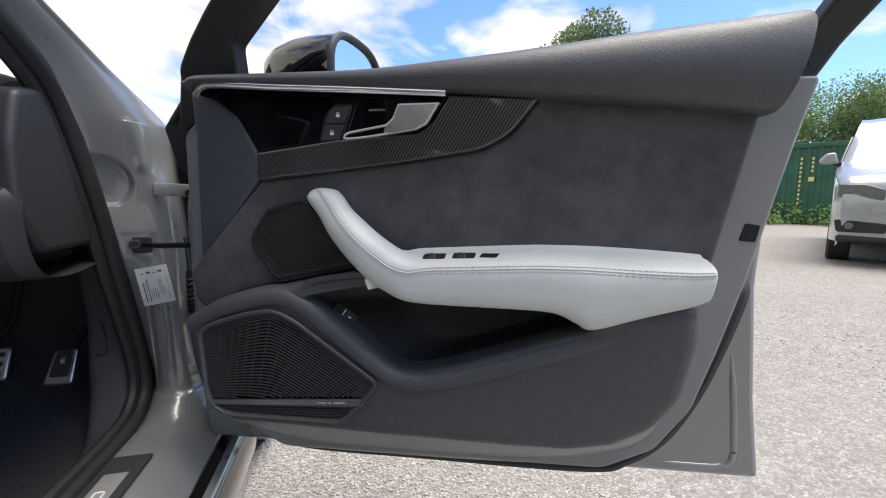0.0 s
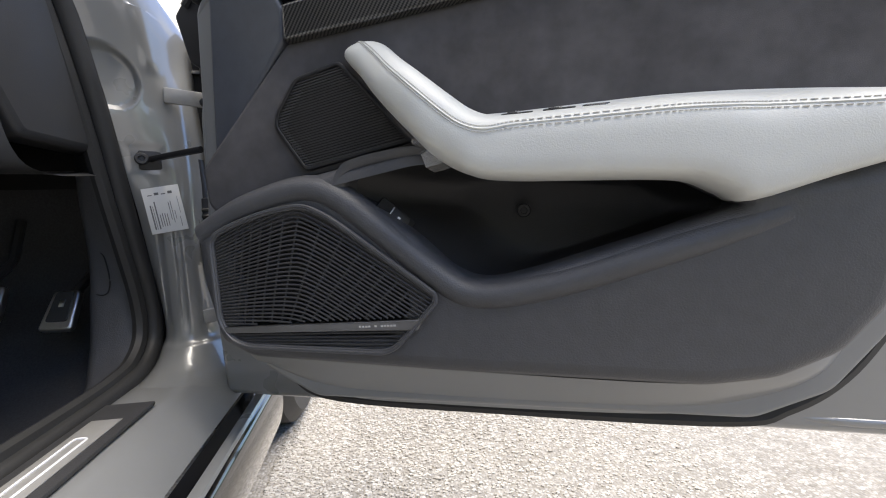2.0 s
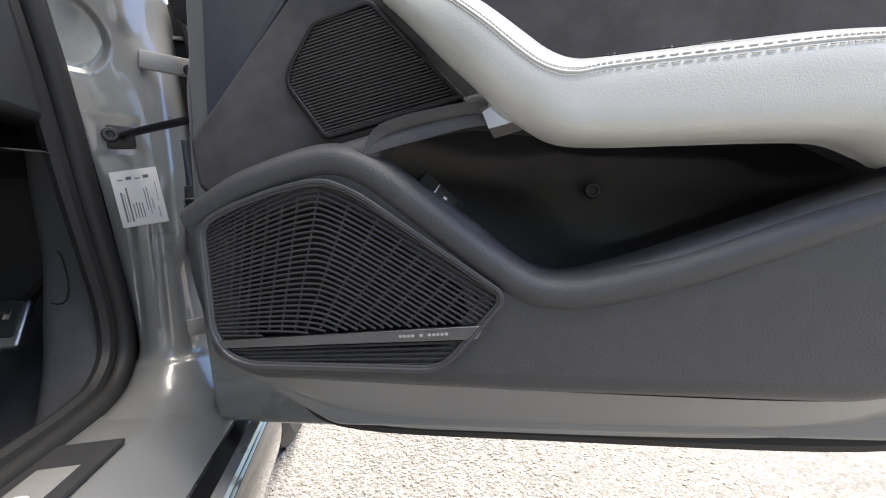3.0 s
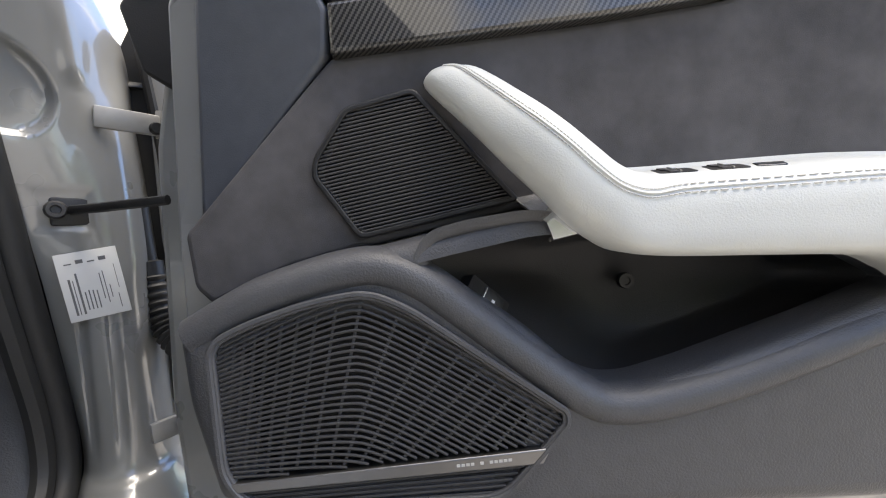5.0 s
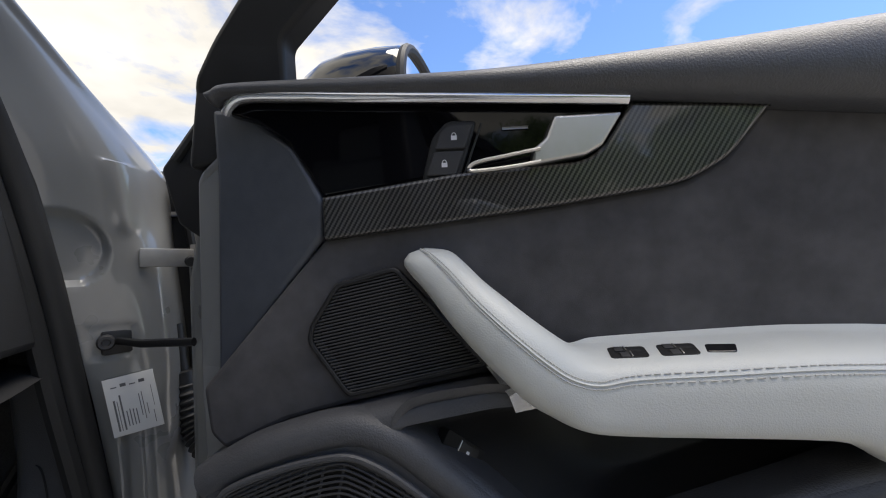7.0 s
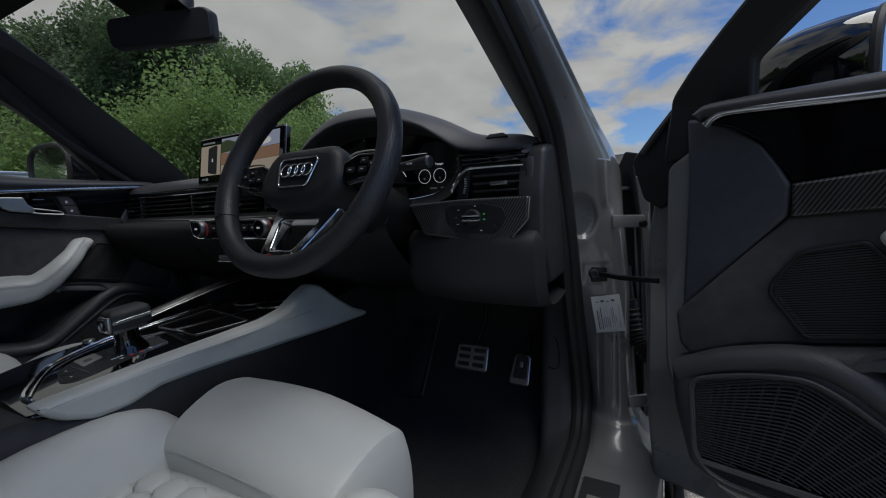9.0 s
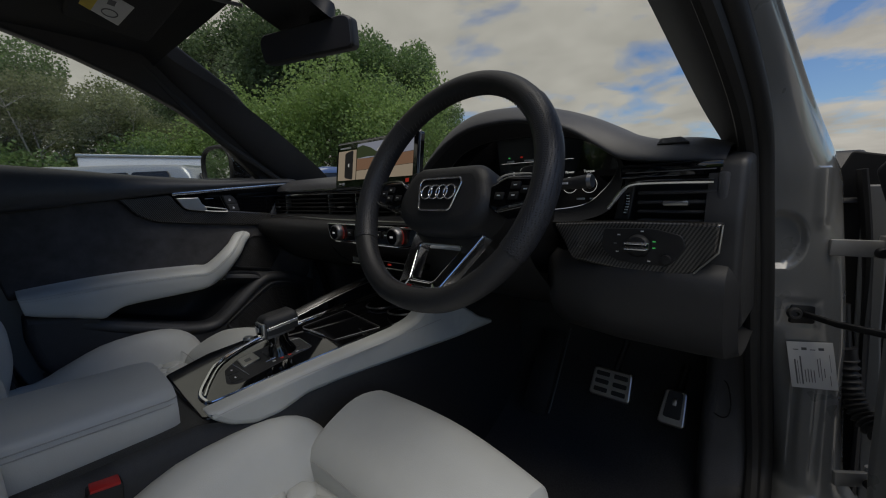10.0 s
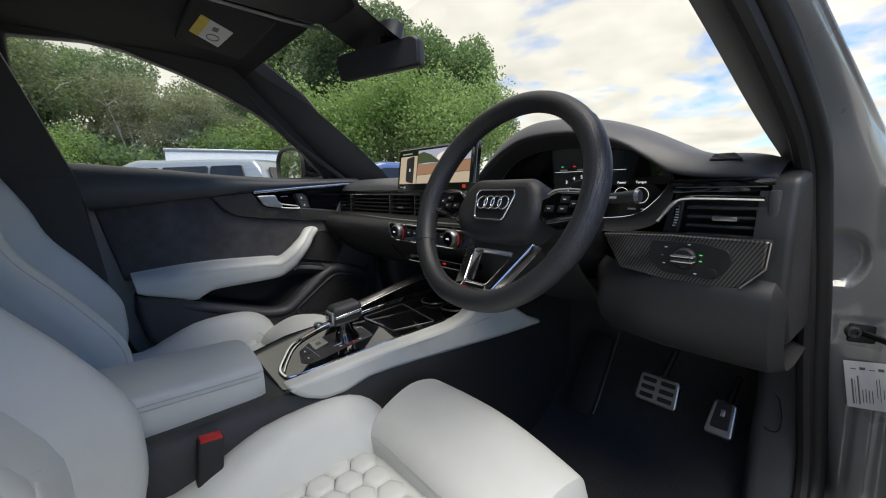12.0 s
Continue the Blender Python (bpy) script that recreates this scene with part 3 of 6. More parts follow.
    strut = [[P(.4116, -.012, .7220), P(.4383, -.012, .7265)], [P(.4327, .018, .6995), P(.4460, .018, .7080)], [P(.4380, .018, .6850), P(.4645, .018, .6906)], [P(.4420, -.010, .6820), P(.4680, -.010, .6880)]]
    part("grip_bracket", thick(loft(strut), .003), BRIGHT, door, "pale satin grip bracket", angle=20)

    # tweeter grille
    fr = rounded(TWEETER, .008)
    tw = flat("tweeter_frame", fr, -.02, -.008, .002, BLACK, "angular black tweeter grille", holes=[inset(fr, .005)], hole_r=.001)
    flat("tweeter_back", inset(fr, .004), -.035, -.028, .0005, DEEP, parent=tw)
    slats = []
    clip = inset(fr, .004)
    for k in range(88):
        b0 = .62 + k * .0033
        for run in clipped([(.22 + i * .002, b0 + .20 * (i * .002)) for i in range(110)], clip):
            slats.append(tube([P(a, -.0102, b) for a, b in (run[0], run[len(run) // 2], run[-1])], .0, 6, flat=(.0009, .0010)))
    part("tweeter_slats", join(*slats), TRIM_LOW, tw)

    # bass speaker grille
    fr = rounded(SPEAKER, .020, 6)
    sp = flat("speaker_frame", fr, .0, .0205, .003, TRIM, "black ribbed door speaker grille", holes=[inset(fr, .006)], hole_r=.001)
    part("speaker_lip", tube([P(a, .0200, b) for a, b in inset(fr, .0016)], .0026, 6, closed=True, up=(0, 1, 0)), TRIM, sp)
    flat("speaker_back", inset(fr, .005), -.020, -.012, .0005, DEEP, parent=sp)
    clip = inset(fr, .0055)
    bar = rounded([(.163, .494), (.431, .5125), (.424, .4995), (.168, .4865)], .001)
    for k in range(-26, 29):
        path = []
        for i in range(160):
            a = .145 + i * .002
            t = a - .276
            soft = 0.5 * (t + math.sqrt(t * t + .0009)) - .015
            h = min(1.0, max(0.0, (a - .150) / .126))
            edge = .4995 + .006 * h + (.0037 + .0019 * h) * k
            path.append((a, edge - .62 * soft - .006))
        for run in clipped(path, clip):
            run = [p for p in run if p[1] > .4945 + (p[0] - .163) * .069 + .001]
            if len(run) > 3:
                part("grille_rib", tube([P(a, .0172, b) for a, b in run[::4] + [run[-1]]], .0, 6, flat=(.0010, .0013)), TRIM_LOW, sp)
    for k in range(6):
        for run in clipped([(.145 + i * .002, .4835 - k * .0036 + (i * .002 - .018) * (.051 - .006 * k)) for i in range(160)], clip):
            part("grille_rib", tube([P(a, .0172, b) for a, b in run[::6] + [run[-1]]], .0, 6, flat=(.0009, .0013)), TRIM_LOW, sp)
    ribs = []
    for a0 in (.154, .159, .165, .172, .180, .189, .199, .211, .224, .238, .253, .269, .287, .307, .329, .352, .376, .400, .424):
        lean = .10 + .10 * min(1.0, max(0.0, (a0 - .15) / .10)) + .75 * min(1.0, max(0.0, (a0 - .25) / .07))
        for run in clipped([(a0 + lean * (b - .53), b) for b in [.46 + i * .002 for i in range(100)]], clip):
            run = [p for p in run if p[1] > .4965 + (p[0] - .163) * .069]
            if len(run) > 2:
                ribs.append(tube([P(a, .0163, b) for a, b in (run[0], run[len(run) // 2], run[-1])], .0, 5, flat=(.0006, .0014)))
    part("grille_cross_ribs", join(*ribs), TRIM_LOW, sp)
    b = flat("badge_bar", bar, .004, .0215, .0012, DARK_METAL, "satin metal bar across the grille", parent=sp)
    n = 12
    marks = [box(P(.352 + i * .0039, .0213, .5005 + i * .00026), P(.352 + i * .0039 + .0028, .0219, .5005 + i * .00026 + .0022), 0) for i in range(n) if i not in (4, 6)]
    part("marking", join(*marks), THREAD, b)

    # latch, pocket button and screw
    flat("latch_slot", rounded([(.969, .761), (.991, .759), (.996, .783), (.976, .786)], .003), -.05, -.0345, .001, DEEP, "black latch opening")
    if driver:
        a, b = Vector((.036, -.020, -.033)).normalized(), Vector((.55, -.50, .67))
        b = (b - a * b.dot(a)).normalized()
        c = b.cross(a) if b.cross(a).y > 0 else a.cross(b)
        B = frame_of(P(.394, -.013, .633), P(*a), P(*b), P(*c)) @ Matrix.Translation((0, 0, -.006))
        btn = part("boot_button", moved(plate(rounded([(-.026, -.011), (.026, -.011), (.026, .011), (-.026, .011)], .003), -.02, -.0045, .001), B), DEEP, door, "boot release button")
        part("button_key", moved(box((-.006, -.008, -.006), (.018, .008, -.0030), .001), B), BLACK, btn)
        part("button_edge", moved(box((-.008, -.008, -.006), (-.0065, .008, -.0022), .0005), B), SATIN, btn)
        part("button_mark", moved(box((.003, -.002, -.0032), (.007, .0015, -.0027), 0), B), WHITE_INK, btn)
        part("trim_screw", moved(lathe([(.001, .004), (.004, .004), (.0045, .006), (.008, .006), (.009, .003), (.009, 0)], 16), Matrix.Translation(P(.545, -.088, .635)) @ pose(0, 0, 0, 90, 0, 0)), BLACK, door)

    # outside mirror
    def oval(u, k):
        ring = []
        for i in range(32):
            c, d = math.cos(2 * math.pi * i / 32), math.sin(2 * math.pi * i / 32)
            c, d = math.copysign(abs(c) ** .72, c), math.copysign(abs(d) ** .72, d)
            ring.append(P(u - (.108 * k * c) * .16, -.268 + .108 * k * c, 1.064 + .083 * k * d))
        return ring

    housing = part("mirror_housing", loft([oval(u, k) for u, k in ((.150, .22), (.157, .48), (.175, .70), (.205, .86), (.245, .96), (.285, 1.0), (.320, 1.0), (.328, .975))], closed=True, cap=True), GLOSS, door, "gloss black outside mirror")
    part("mirror_rim", tube(oval(.331, .95), .0075, 8, closed=True, up=(1, 0, 0)), TRIM_LOW, housing, "matt black mirror surround")
    part("mirror_glass", loft([oval(.3295, .93), oval(.3300, .5), oval(.3305, .02)], closed=True), MIRROR, housing)
    part("mirror_foot", tube([P(.22, -.12, .985), P(.23, -.16, 1.0), P(.24, -.22, 1.02)], [.03, .028, .03], 10), BLACK, door)
    return door


driver_door = car_door("driver_door", "open front car door with charcoal suede and pale leather armrest", -1, DRIVER, True)
passenger_door = car_door("passenger_door", "closed front car door with charcoal suede and pale leather armrest", 1, PASSENGER, False)

# ---- car body ----
body = thing("car_body", "grey painted estate car body, front end and cabin shell", "car")


def mirror_x(rows):
    return [[(-x, y, z) for x, y, z in r] for r in rows]


PILLAR = [
    [(.739, .820, .371), (.757, .800, .376), (.785, .795, .377), (.818, .800, .374), (.848, .83, .360), (.872, .90, .338)],
    [(.738, .890, .381), (.756, .865, .388), (.783, .852, .390), (.815, .858, .388), (.842, .895, .380), (.862, .97, .372)],
    [(.737, .930, .405), (.754, .905, .412), (.779, .890, .414), (.808, .893, .414), (.832, .925, .412), (.848, 1.02, .410)],
    [(.737, .950, .45), (.752, .926, .45), (.775, .910, .45), (.802, .912, .45), (.822, .945, .45), (.835, 1.06, .45)],
    [(.729, .919, .62), (.745, .911, .62), (.772, .903, .62), (.797, .904, .62), (.813, .932, .62), (.82, 1.06, .62)],
    [(.726, .897, .70), (.745, .898, .70), (.770, .902, .70), (.796, .908, .70), (.812, .94, .70), (.81, 1.08, .70)],
    [(.721, .854, .85), (.738, .870, .85), (.762, .890, .85), (.787, .92, .85), (.80, .965, .85), (.79, 1.08, .85)],
    [(.713, .80, .95), (.736, .822, .95), (.765, .865, .95), (.785, .93, .95), (.787, 1.035, .95), (.75, 1.10, .95)],
    [(.703, .715, 1.05), (.718, .735, 1.05), (.736, .765, 1.05), (.748, .80, 1.05), (.752, .838, 1.05), (.70, .88, 1.05)],
    [(.685, .565, 1.15), (.698, .57, 1.15), (.710, .585, 1.15), (.717, .605, 1.15), (.719, .635, 1.15), (.66, .68, 1.15)],
    [(.650, .45, 1.25), (.664, .43, 1.25), (.676, .42, 1.25), (.683, .42, 1.25), (.686, .432, 1.25), (.62, .50, 1.25)],
    [(.612, .34, 1.36), (.622, .30, 1.36), (.635, .26, 1.36), (.645, .24, 1.36), (.653, .229, 1.36), (.60, .32, 1.38)],
]


def step(x):
    x = min(1.0, max(0.0, x))
    return x * x * (3 - 2 * x)


def pressed(p, sx):
    """The hinge post's stamped recesses and flutes: moves a point of it back along the door opening."""
    x, y, z = sx * p[0], p[1], p[2]
    if not .39 < z < .96 or y > .99:
        return p
    d = .0
    e = math.hypot((x - .728) / .034, (z - .852) / .048)
    d += .0105 * step((1.0 - e) / .24)
    e = max(abs(x - .755) / .026, abs(z - .733) / .023)
    d += .0022 * step((1.12 - e) / .4)
    tall = step((z - .43) / .05) * step((.635 - z) / .04)
    d += .005 * tall * (step((x - .752) / .006) * step((.768 - x) / .006) + step((x - .782) / .006) * step((.798 - x) / .006))
    tall = step((z - .86) / .03)
    d -= .006 * tall * step(1 - abs(x - .772) / .012)
    return (p[0] - sx * .45 * d, y + .9 * d, z)


for sx, nm in ((1, "a_pillar"), (-1, "a_pillar")):
    rows = PILLAR if sx > 0 else mirror_x(PILLAR)
    skin = [[pressed(p, sx) for p in r] for r in smooth_rows(rows, 420, 72)]
    part(nm, loft(skin), PAINT, body, "grey painted windscreen pillar and hinge post")
for sx in (1, -1):
    def X(p):
        return (sx * p[0], p[1], p[2])
    line = [X(p) for p in ((.612, .20, 1.40), (.622, .345, 1.35), (.652, .455, 1.25), (.685, .57, 1.15), (.702, .70, 1.06), (.706, .775, 1.0), (.707, .815, .93), (.710, .848, .84), (.712, .873, .76), (.714, .900, .66), (.717, .925, .57), (.721, .942, .49), (.724, .938, .43), (.727, .905, .395), (.730, .85, .380), (.731, .70, .374), (.731, .2, .374), (.731, -.25, .374))]
    part("door_seal", tube(spline(line, 110), .0145, 10, up=(1, 0, 0)), RUBBER, body, "black rubber door seal")
    line2 = []
    for x, y, z in line:
        d = math.hypot(.2 - y, .82 - z)
        line2.append((x - sx * .013, y + .019 * (.2 - y) / d, z + .019 * (.82 - z) / d))
    part("seal_lip", tube(spline(line2, 110), .0115, 8, up=(1, 0, 0)), RUBBER, body)
    trim = [[X(p) for p in r] for r in (
        [(.50, .385, 1.352), (.55, .36, 1.36), (.60, .335, 1.36)],
        [(.535, .41, 1.325), (.58, .395, 1.318), (.625, .39, 1.31)],
        [(.575, .575, 1.236), (.62, .53, 1.215), (.668, .525, 1.19)],
        [(.622, .79, 1.072), (.66, .735, 1.055), (.697, .70, 1.05)],
        [(.648, .85, 1.008), (.68, .81, .992), (.700, .79, .985)],
        [(.66, .93, .96), (.685, .86, .94), (.702, .82, .93)])]
    if sx < 0:
        for r, (dx, dy) in zip(trim, ((0, 0), (0, 0), (-.010, .035), (.006, .05), (.012, .07), (0, .05))):
            r[0] = (r[0][0] + dx, r[0][1] + dy, r[0][2])
    part("pillar_trim", loft(smooth_rows(trim, 30, 12)), TRIM_LOW, body, "charcoal windscreen pillar trim")
    kick = [[X(p) for p in r] for r in (
        [(.702, .82, .95), (.698, .86, .95), (.694, .95, .95), (.69, 1.10, .95)],
        [(.704, .86, .79), (.67, .885, .79), (.645, .93, .79), (.635, 1.10, .79)],
        [(.706, .892, .69), (.665, .900, .69), (.628, .94, .69), (.615, 1.10, .69)],
        [(.708, .925, .57), (.668, .922, .57), (.628, .95, .57), (.61, 1.12, .57)],
        [(.712, .940, .49), (.668, .928, .49), (.625, .945, .49), (.605, 1.12, .49)],
        [(.714, .925, .42), (.668, .912, .41), (.625, .93, .40), (.60, 1.10, .38)],
        [(.716, .87, .382), (.675, .865, .365), (.640, .86, .33), (.60, 1.0, .27)],
        [(.718, .70, .374), (.690, .70, .365), (.655, .70, .325), (.61, .72, .25)],
        [(.718, .30, .372), (.690, .30, .362), (.655, .30, .32), (.61, .30, .245)],
        [(.718, -.10, .372), (.690, -.10, .362), (.655, -.10, .32), (.61, -.10, .245)])]
    part("kick_panel", loft(smooth_rows(kick, 40, 14)), TRIM, body, "charcoal footwell side trim")
    part("flap_seam", tube(spline([X(p) for p in ((.631, .9415, .589), (.653, .927, .583), (.667, .9195, .574), (.673, .919, .54), (.670, .919, .516), (.659, .921, .508), (.642, .930, .510))], 30), .0012, 5), DEEP, body)
    # sill
    sec = [(.70, .30), (.712, .352), (.735, .373), (.765, .380), (.815, .378), (.843, .366), (.866, .345), (.879, .329)]
    rows = [[X((x, y, z)) for x, z in sec] for y in (-.75, -.3, .3, .7, .85, .93, .985)]
    part("sill", loft([spline(r, 24) for r in rows]), PAINT, body, "grey painted sill")
    sec = [(.881, .326), (.900, .318), (.918, .300), (.925, .265), (.915, .215), (.89, .190), (.80, .180)]
    rows = [[X((x, y, z)) for x, z in sec] for y in (-.75, 0, .5, .985)]
    part("sill_blade", loft([spline(r, 20) for r in rows]), GLOSS, body, "gloss black side skirt")
    part("skirt_strip", tube([X((.907, -.75, .318)), X((.907, .5, .318)), X((.907, .985, .318))], .0, 8, flat=(.010, .006)), PAINT, body)
    plate_ob = part("sill_plate", box(X((.752, -.6, .3805)), X((.813, .75, .3865)), .002), TRIM_LOW, body, "dark tread plate with aluminium insert")
    part("tread_insert", box(X((.765, -.58, .3865)), X((.800, .70, .3880)), .001), STEEL, plate_ob)
    line = rounded([(.776, -.40), (.789, -.40), (.789, .655), (.776, .655)], .004)
    part("insert_outline", tube([X((a, b, .3884)) for a, b in line], .0014, 5, closed=True), WHITE_INK, plate_ob)
    # rear flank and fender
    flank = [(-.07, .34), (-.80, .34), (-.98, .55), (-1.20, .68), (-1.48, .66), (-1.70, .50), (-1.76, .34), (-2.35, .40), (-2.40, .90), (-1.6, 1.0), (-.07, .985)]
    part("rear_flank", plate(rounded(flank, .03), .84, .905, .02, put=lambda a, b, c: (sx * c, a, b)), PAINT, body, "grey painted rear door and quarter")
    fender = [(1.02, .34), (1.08, .34), (1.10, .55), (1.28, .70), (1.55, .72), (1.80, .58), (1.86, .34), (2.15, .36), (2.22, .55), (2.15, .72), (1.02, .93)]
    part("front_wing", plate(rounded(fender, .02), .80, .905, .03, put=lambda a, b, c: (sx * c, a, b)), PAINT, body, "grey painted front wing")
    for y0 in (1.50, -1.42):
        wheel_m = frame_of((sx * .765, y0, .345), (0, 1, 0), (0, 0, 1), (1, 0, 0))
        tyre = part("tyre", lathe([(.20, -.12), (.31, -.125), (.342, -.10), (.345, 0), (.342, .10), (.31, .125), (.20, .12), (.20, -.12)], 40, wheel_m), RUBBER, body, "black tyre")
        rim = [lathe([(.195, .11), (.245, .112), (.25, .09), (.195, .07)], 32, wheel_m), lathe([(.001, .09), (.04, .09), (.06, .06), (.001, .05)], 16, wheel_m)]
        for k in range(5):
            a = 2 * math.pi * k / 5
            rim.append(moved(box((.03, -.022, .06), (.22, .022, .09), .006), wheel_m @ pose(0, 0, 0, 0, 0, math.degrees(a))))
        part("rim", join(*rim), DARK_METAL, tyre, "dark alloy rim")
bonnet = [[(x * k, y, z - .12 * (x / .85) ** 4) for x in (-.88, -.6, -.3, 0, .3, .6, .88)] for y, z, k in ((1.12, .975, .93), (1.5, .955, .98), (1.9, .88, .97), (2.15, .78, .90), (2.24, .66, .88), (2.28, .40, .88))]
part("bonnet", loft(smooth_rows(bonnet, 24, 24)), PAINT, body, "grey painted bonnet and nose")
roof = [[(x, y - .10 * x * x, z - .045 * (abs(x) / .62) ** 3) for x in (-.66, -.45, -.2, 0, .2, .45, .66)] for y, z in ((.415, 1.375), (.30, 1.412), (.0, 1.435), (-.6, 1.44), (-1.4, 1.42), (-2.05, 1.36))]
part("roof", loft(smooth_rows(roof, 20, 20)), PAINT, body, "grey painted roof")
head = [[(x, y - .10 * x * x, z - .022 * (abs(x) / .62) ** 3) for x in (-.62, -.45, -.2, 0, .2, .45, .62)] for y, z in ((.418, 1.338), (.405, 1.352), (.36, 1.366), (.15, 1.378), (-.3, 1.385), (-1.9, 1.36))]
part("headlining", loft(smooth_rows(head, 24, 20)), HEADLINER, body, "black fabric headlining")
tail = [[(x * k, y, z) for x in (-1, -.5, 0, .5, 1)] for y, z, k in ((-2.05, 1.37, .60), (-2.22, 1.18, .72), (-2.34, 1.0, .84), (-2.42, .85, .88), (-2.44, .35, .88))]
part("front_bumper", box((-.87, 2.02, .24), (.87, 2.285, .64), .07, 3), PAINT, body, "grey painted front bumper")
part("tailgate", loft(smooth_rows(tail, 10, 8)), PAINT, body, "grey painted tailgate")
for sx in (1, -1):
    part("b_pillar", plate([(-.10, .36), (-.30, .36), (-.34, 1.0), (-.30, 1.37), (-.19, 1.37), (-.075, 1.0)] if sx > 0 else [(.03, .36), (-.30, .36), (-.34, 1.0), (-.30, 1.37), (-.16, 1.37), (-.045, 1.02)], .60, .70, .02, put=lambda a, b, c: (sx * (c - max(0, b - 1.0) * .28), a, b)), TRIM_LOW, body, "charcoal centre pillar trim")
    part("cant_rail", tube([(sx * .61, .28, 1.378), (sx * .61, -.3, 1.388), (sx * .60, -1.9, 1.35)], .0, 10, flat=(.04, .026)), TRIM_LOW, body)
    part("door_inner", box((sx * .70, -1.2, .36), (sx * .83, -.30, 1.0), .02), TRIM_LOW, body, "charcoal rear door trim")
for sx in (1, -1):
    part("rear_side_window", plate(rounded([(-.33, 1.0), (-.31, 1.35), (-1.5, 1.33), (-2.0, 1.05), (-2.0, 1.0)], .03), .785, .79, .001, put=lambda a, b, c: (sx * (c - max(0, b - 1.0) * .45), a, b)), PRIVACY_GLASS, body, "tinted rear side glass").visible_shadow = False
part("rear_bulkhead", box((-.70, -1.25, .3), (.70, -1.15, 1.0), .03), TRIM_LOW, body, "dark rear seat back")
part("floor_pan", box((-.74, -1.2, .17), (.74, 1.20, .235), .01), BLACK, body)
# cavity colour here puts the shade at the footwell's end into the panel
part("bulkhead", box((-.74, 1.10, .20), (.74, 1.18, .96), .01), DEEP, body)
ws = [[(x, yb + (x / .66) ** 2 * dy, z) for x in (-k, -k * .6, 0, k * .6, k)] for yb, dy, z, k in ((1.08, -.24, 1.0, .655), (.92, -.21, 1.10, .62), (.73, -.17, 1.22, .575), (.55, -.13, 1.34, .52))]
pane = part("windscreen", loft(smooth_rows(ws, 12, 12)), GLASS, body, "clear windscreen")
pane.visible_shadow = False
part("cowl", box((-.72, 1.00, .90), (.72, 1.14, .965), .02), BLACK, body)
for sx in (1, -1):
    # added near-black plate: shade of the gap between hinge post and wing
    part("wing_gap_shade", plate(rounded([(.785, .33), (.897, .33), (.897, .93), (.872, .968), (.80, .985), (.785, .95)], .006), 1.000, 1.016, .003, put=lambda a, b, c: (sx * a, 2.016 - c, b)), DEEP, body, "black plate standing for the shade in the gap behind the front wing")
    part("wing_flange", plate(rounded([(.815, .93), (.848, .93), (.853, .70), (.872, .45), (.872, .36), (.850, .36), (.846, .45), (.822, .70)], .004), .9925, 1.002, .003, put=lambda a, b, c: (sx * a, 1.9945 - c, b)), PAINT_IN, body, "grey painted flange of the front wing")
    part("wing_gutter", tube(spline([(sx * .842, .992, .35), (sx * .838, .992, .60), (sx * .830, .992, .80), (sx * .812, .985, .955)], 20), .0, 8, flat=(.012, .006)), BLACK, body, "black plastic edge of the front wing")
    part("cowl_corner", plate(rounded([(.99, .90), (1.10, .90), (1.20, .975), (1.08, .99)], .01), .72, .82, .01, put=lambda a, b, c: (sx * c, a, b)), BLACK, body)


# hinges, strap, conduit and sticker on the hinge post
for x0, y0, z0, half, turn, lean in ((.812, .921, .838, .031, 22, 2), (.835, .934, .462, .024, 30, -4)):
    h = thing("door_hinge", "grey steel door hinge", "hinge", group="hinges of the open door")
    m = Matrix.Translation((x0, y0, z0)) @ pose(0, 0, 0, 0, lean, turn)
    part("hinge_arm", moved(box((-half, -.004, -.0125), (half, .004, .0125), .002), m), STEEL, h)
    part("hinge_knuckle", moved(lathe([(.001, .019), (.006, .019), (.0065, .016), (.0065, -.014), (.001, -.014)], 14), m @ Matrix.Translation((half + .003, .004, 0))), STEEL, h)
    part("hinge_bolt", moved(lathe([(.001, .009), (.006, .009), (.0075, .006), (.0075, 0)], 12), m @ Matrix.Translation((half - .004, -.004, -.005)) @ pose(0, 0, 0, 90, 0, 0)), BLACK, h)
strap = thing("check_strap", "black door check strap bolted to the hinge post", "check strap")
part("strap_plate", moved(box((-.018, -.006, -.016), (.020, .004, .015), .003), Matrix.Translation((.760, .904, .732)) @ pose(0, 0, 0, 0, 0, 24)), BLACK, strap)
part("strap_arm", tube([(.762, .897, .733), (.80, .862, .733), (.868, .82, .737)], .0, 8, flat=(.004, .0052)), BLACK, strap)
part("strap_bolt", moved(lathe([(.001, .004), (.004, .004), (.005, .007), (.008, .007), (.010, .004), (.010, 0)], 14), Matrix.Translation((.750, .894, .733)) @ pose(0, 0, 0, 90, 0, 24)), TRIM_LOW, strap)
boot = thing("cable_boot", "ribbed black rubber cable boot at the hinge", "cable boot")
path = spline([(.806, .968, .740), (.810, .966, .695), (.815, .964, .655), (.822, .958, .612), (.833, .948, .580), (.852, .930, .560), (.880, .900, .552)], 110)
part("bellows", tube(path[38:], [.0150 + .0024 * math.sin(i * 1.35) for i in range(72)], 14), RUBBER, boot)
part("plug", tube(path[:40], [.0095 if i < 30 else .0155 for i in range(40)], 14), BLACK, boot)

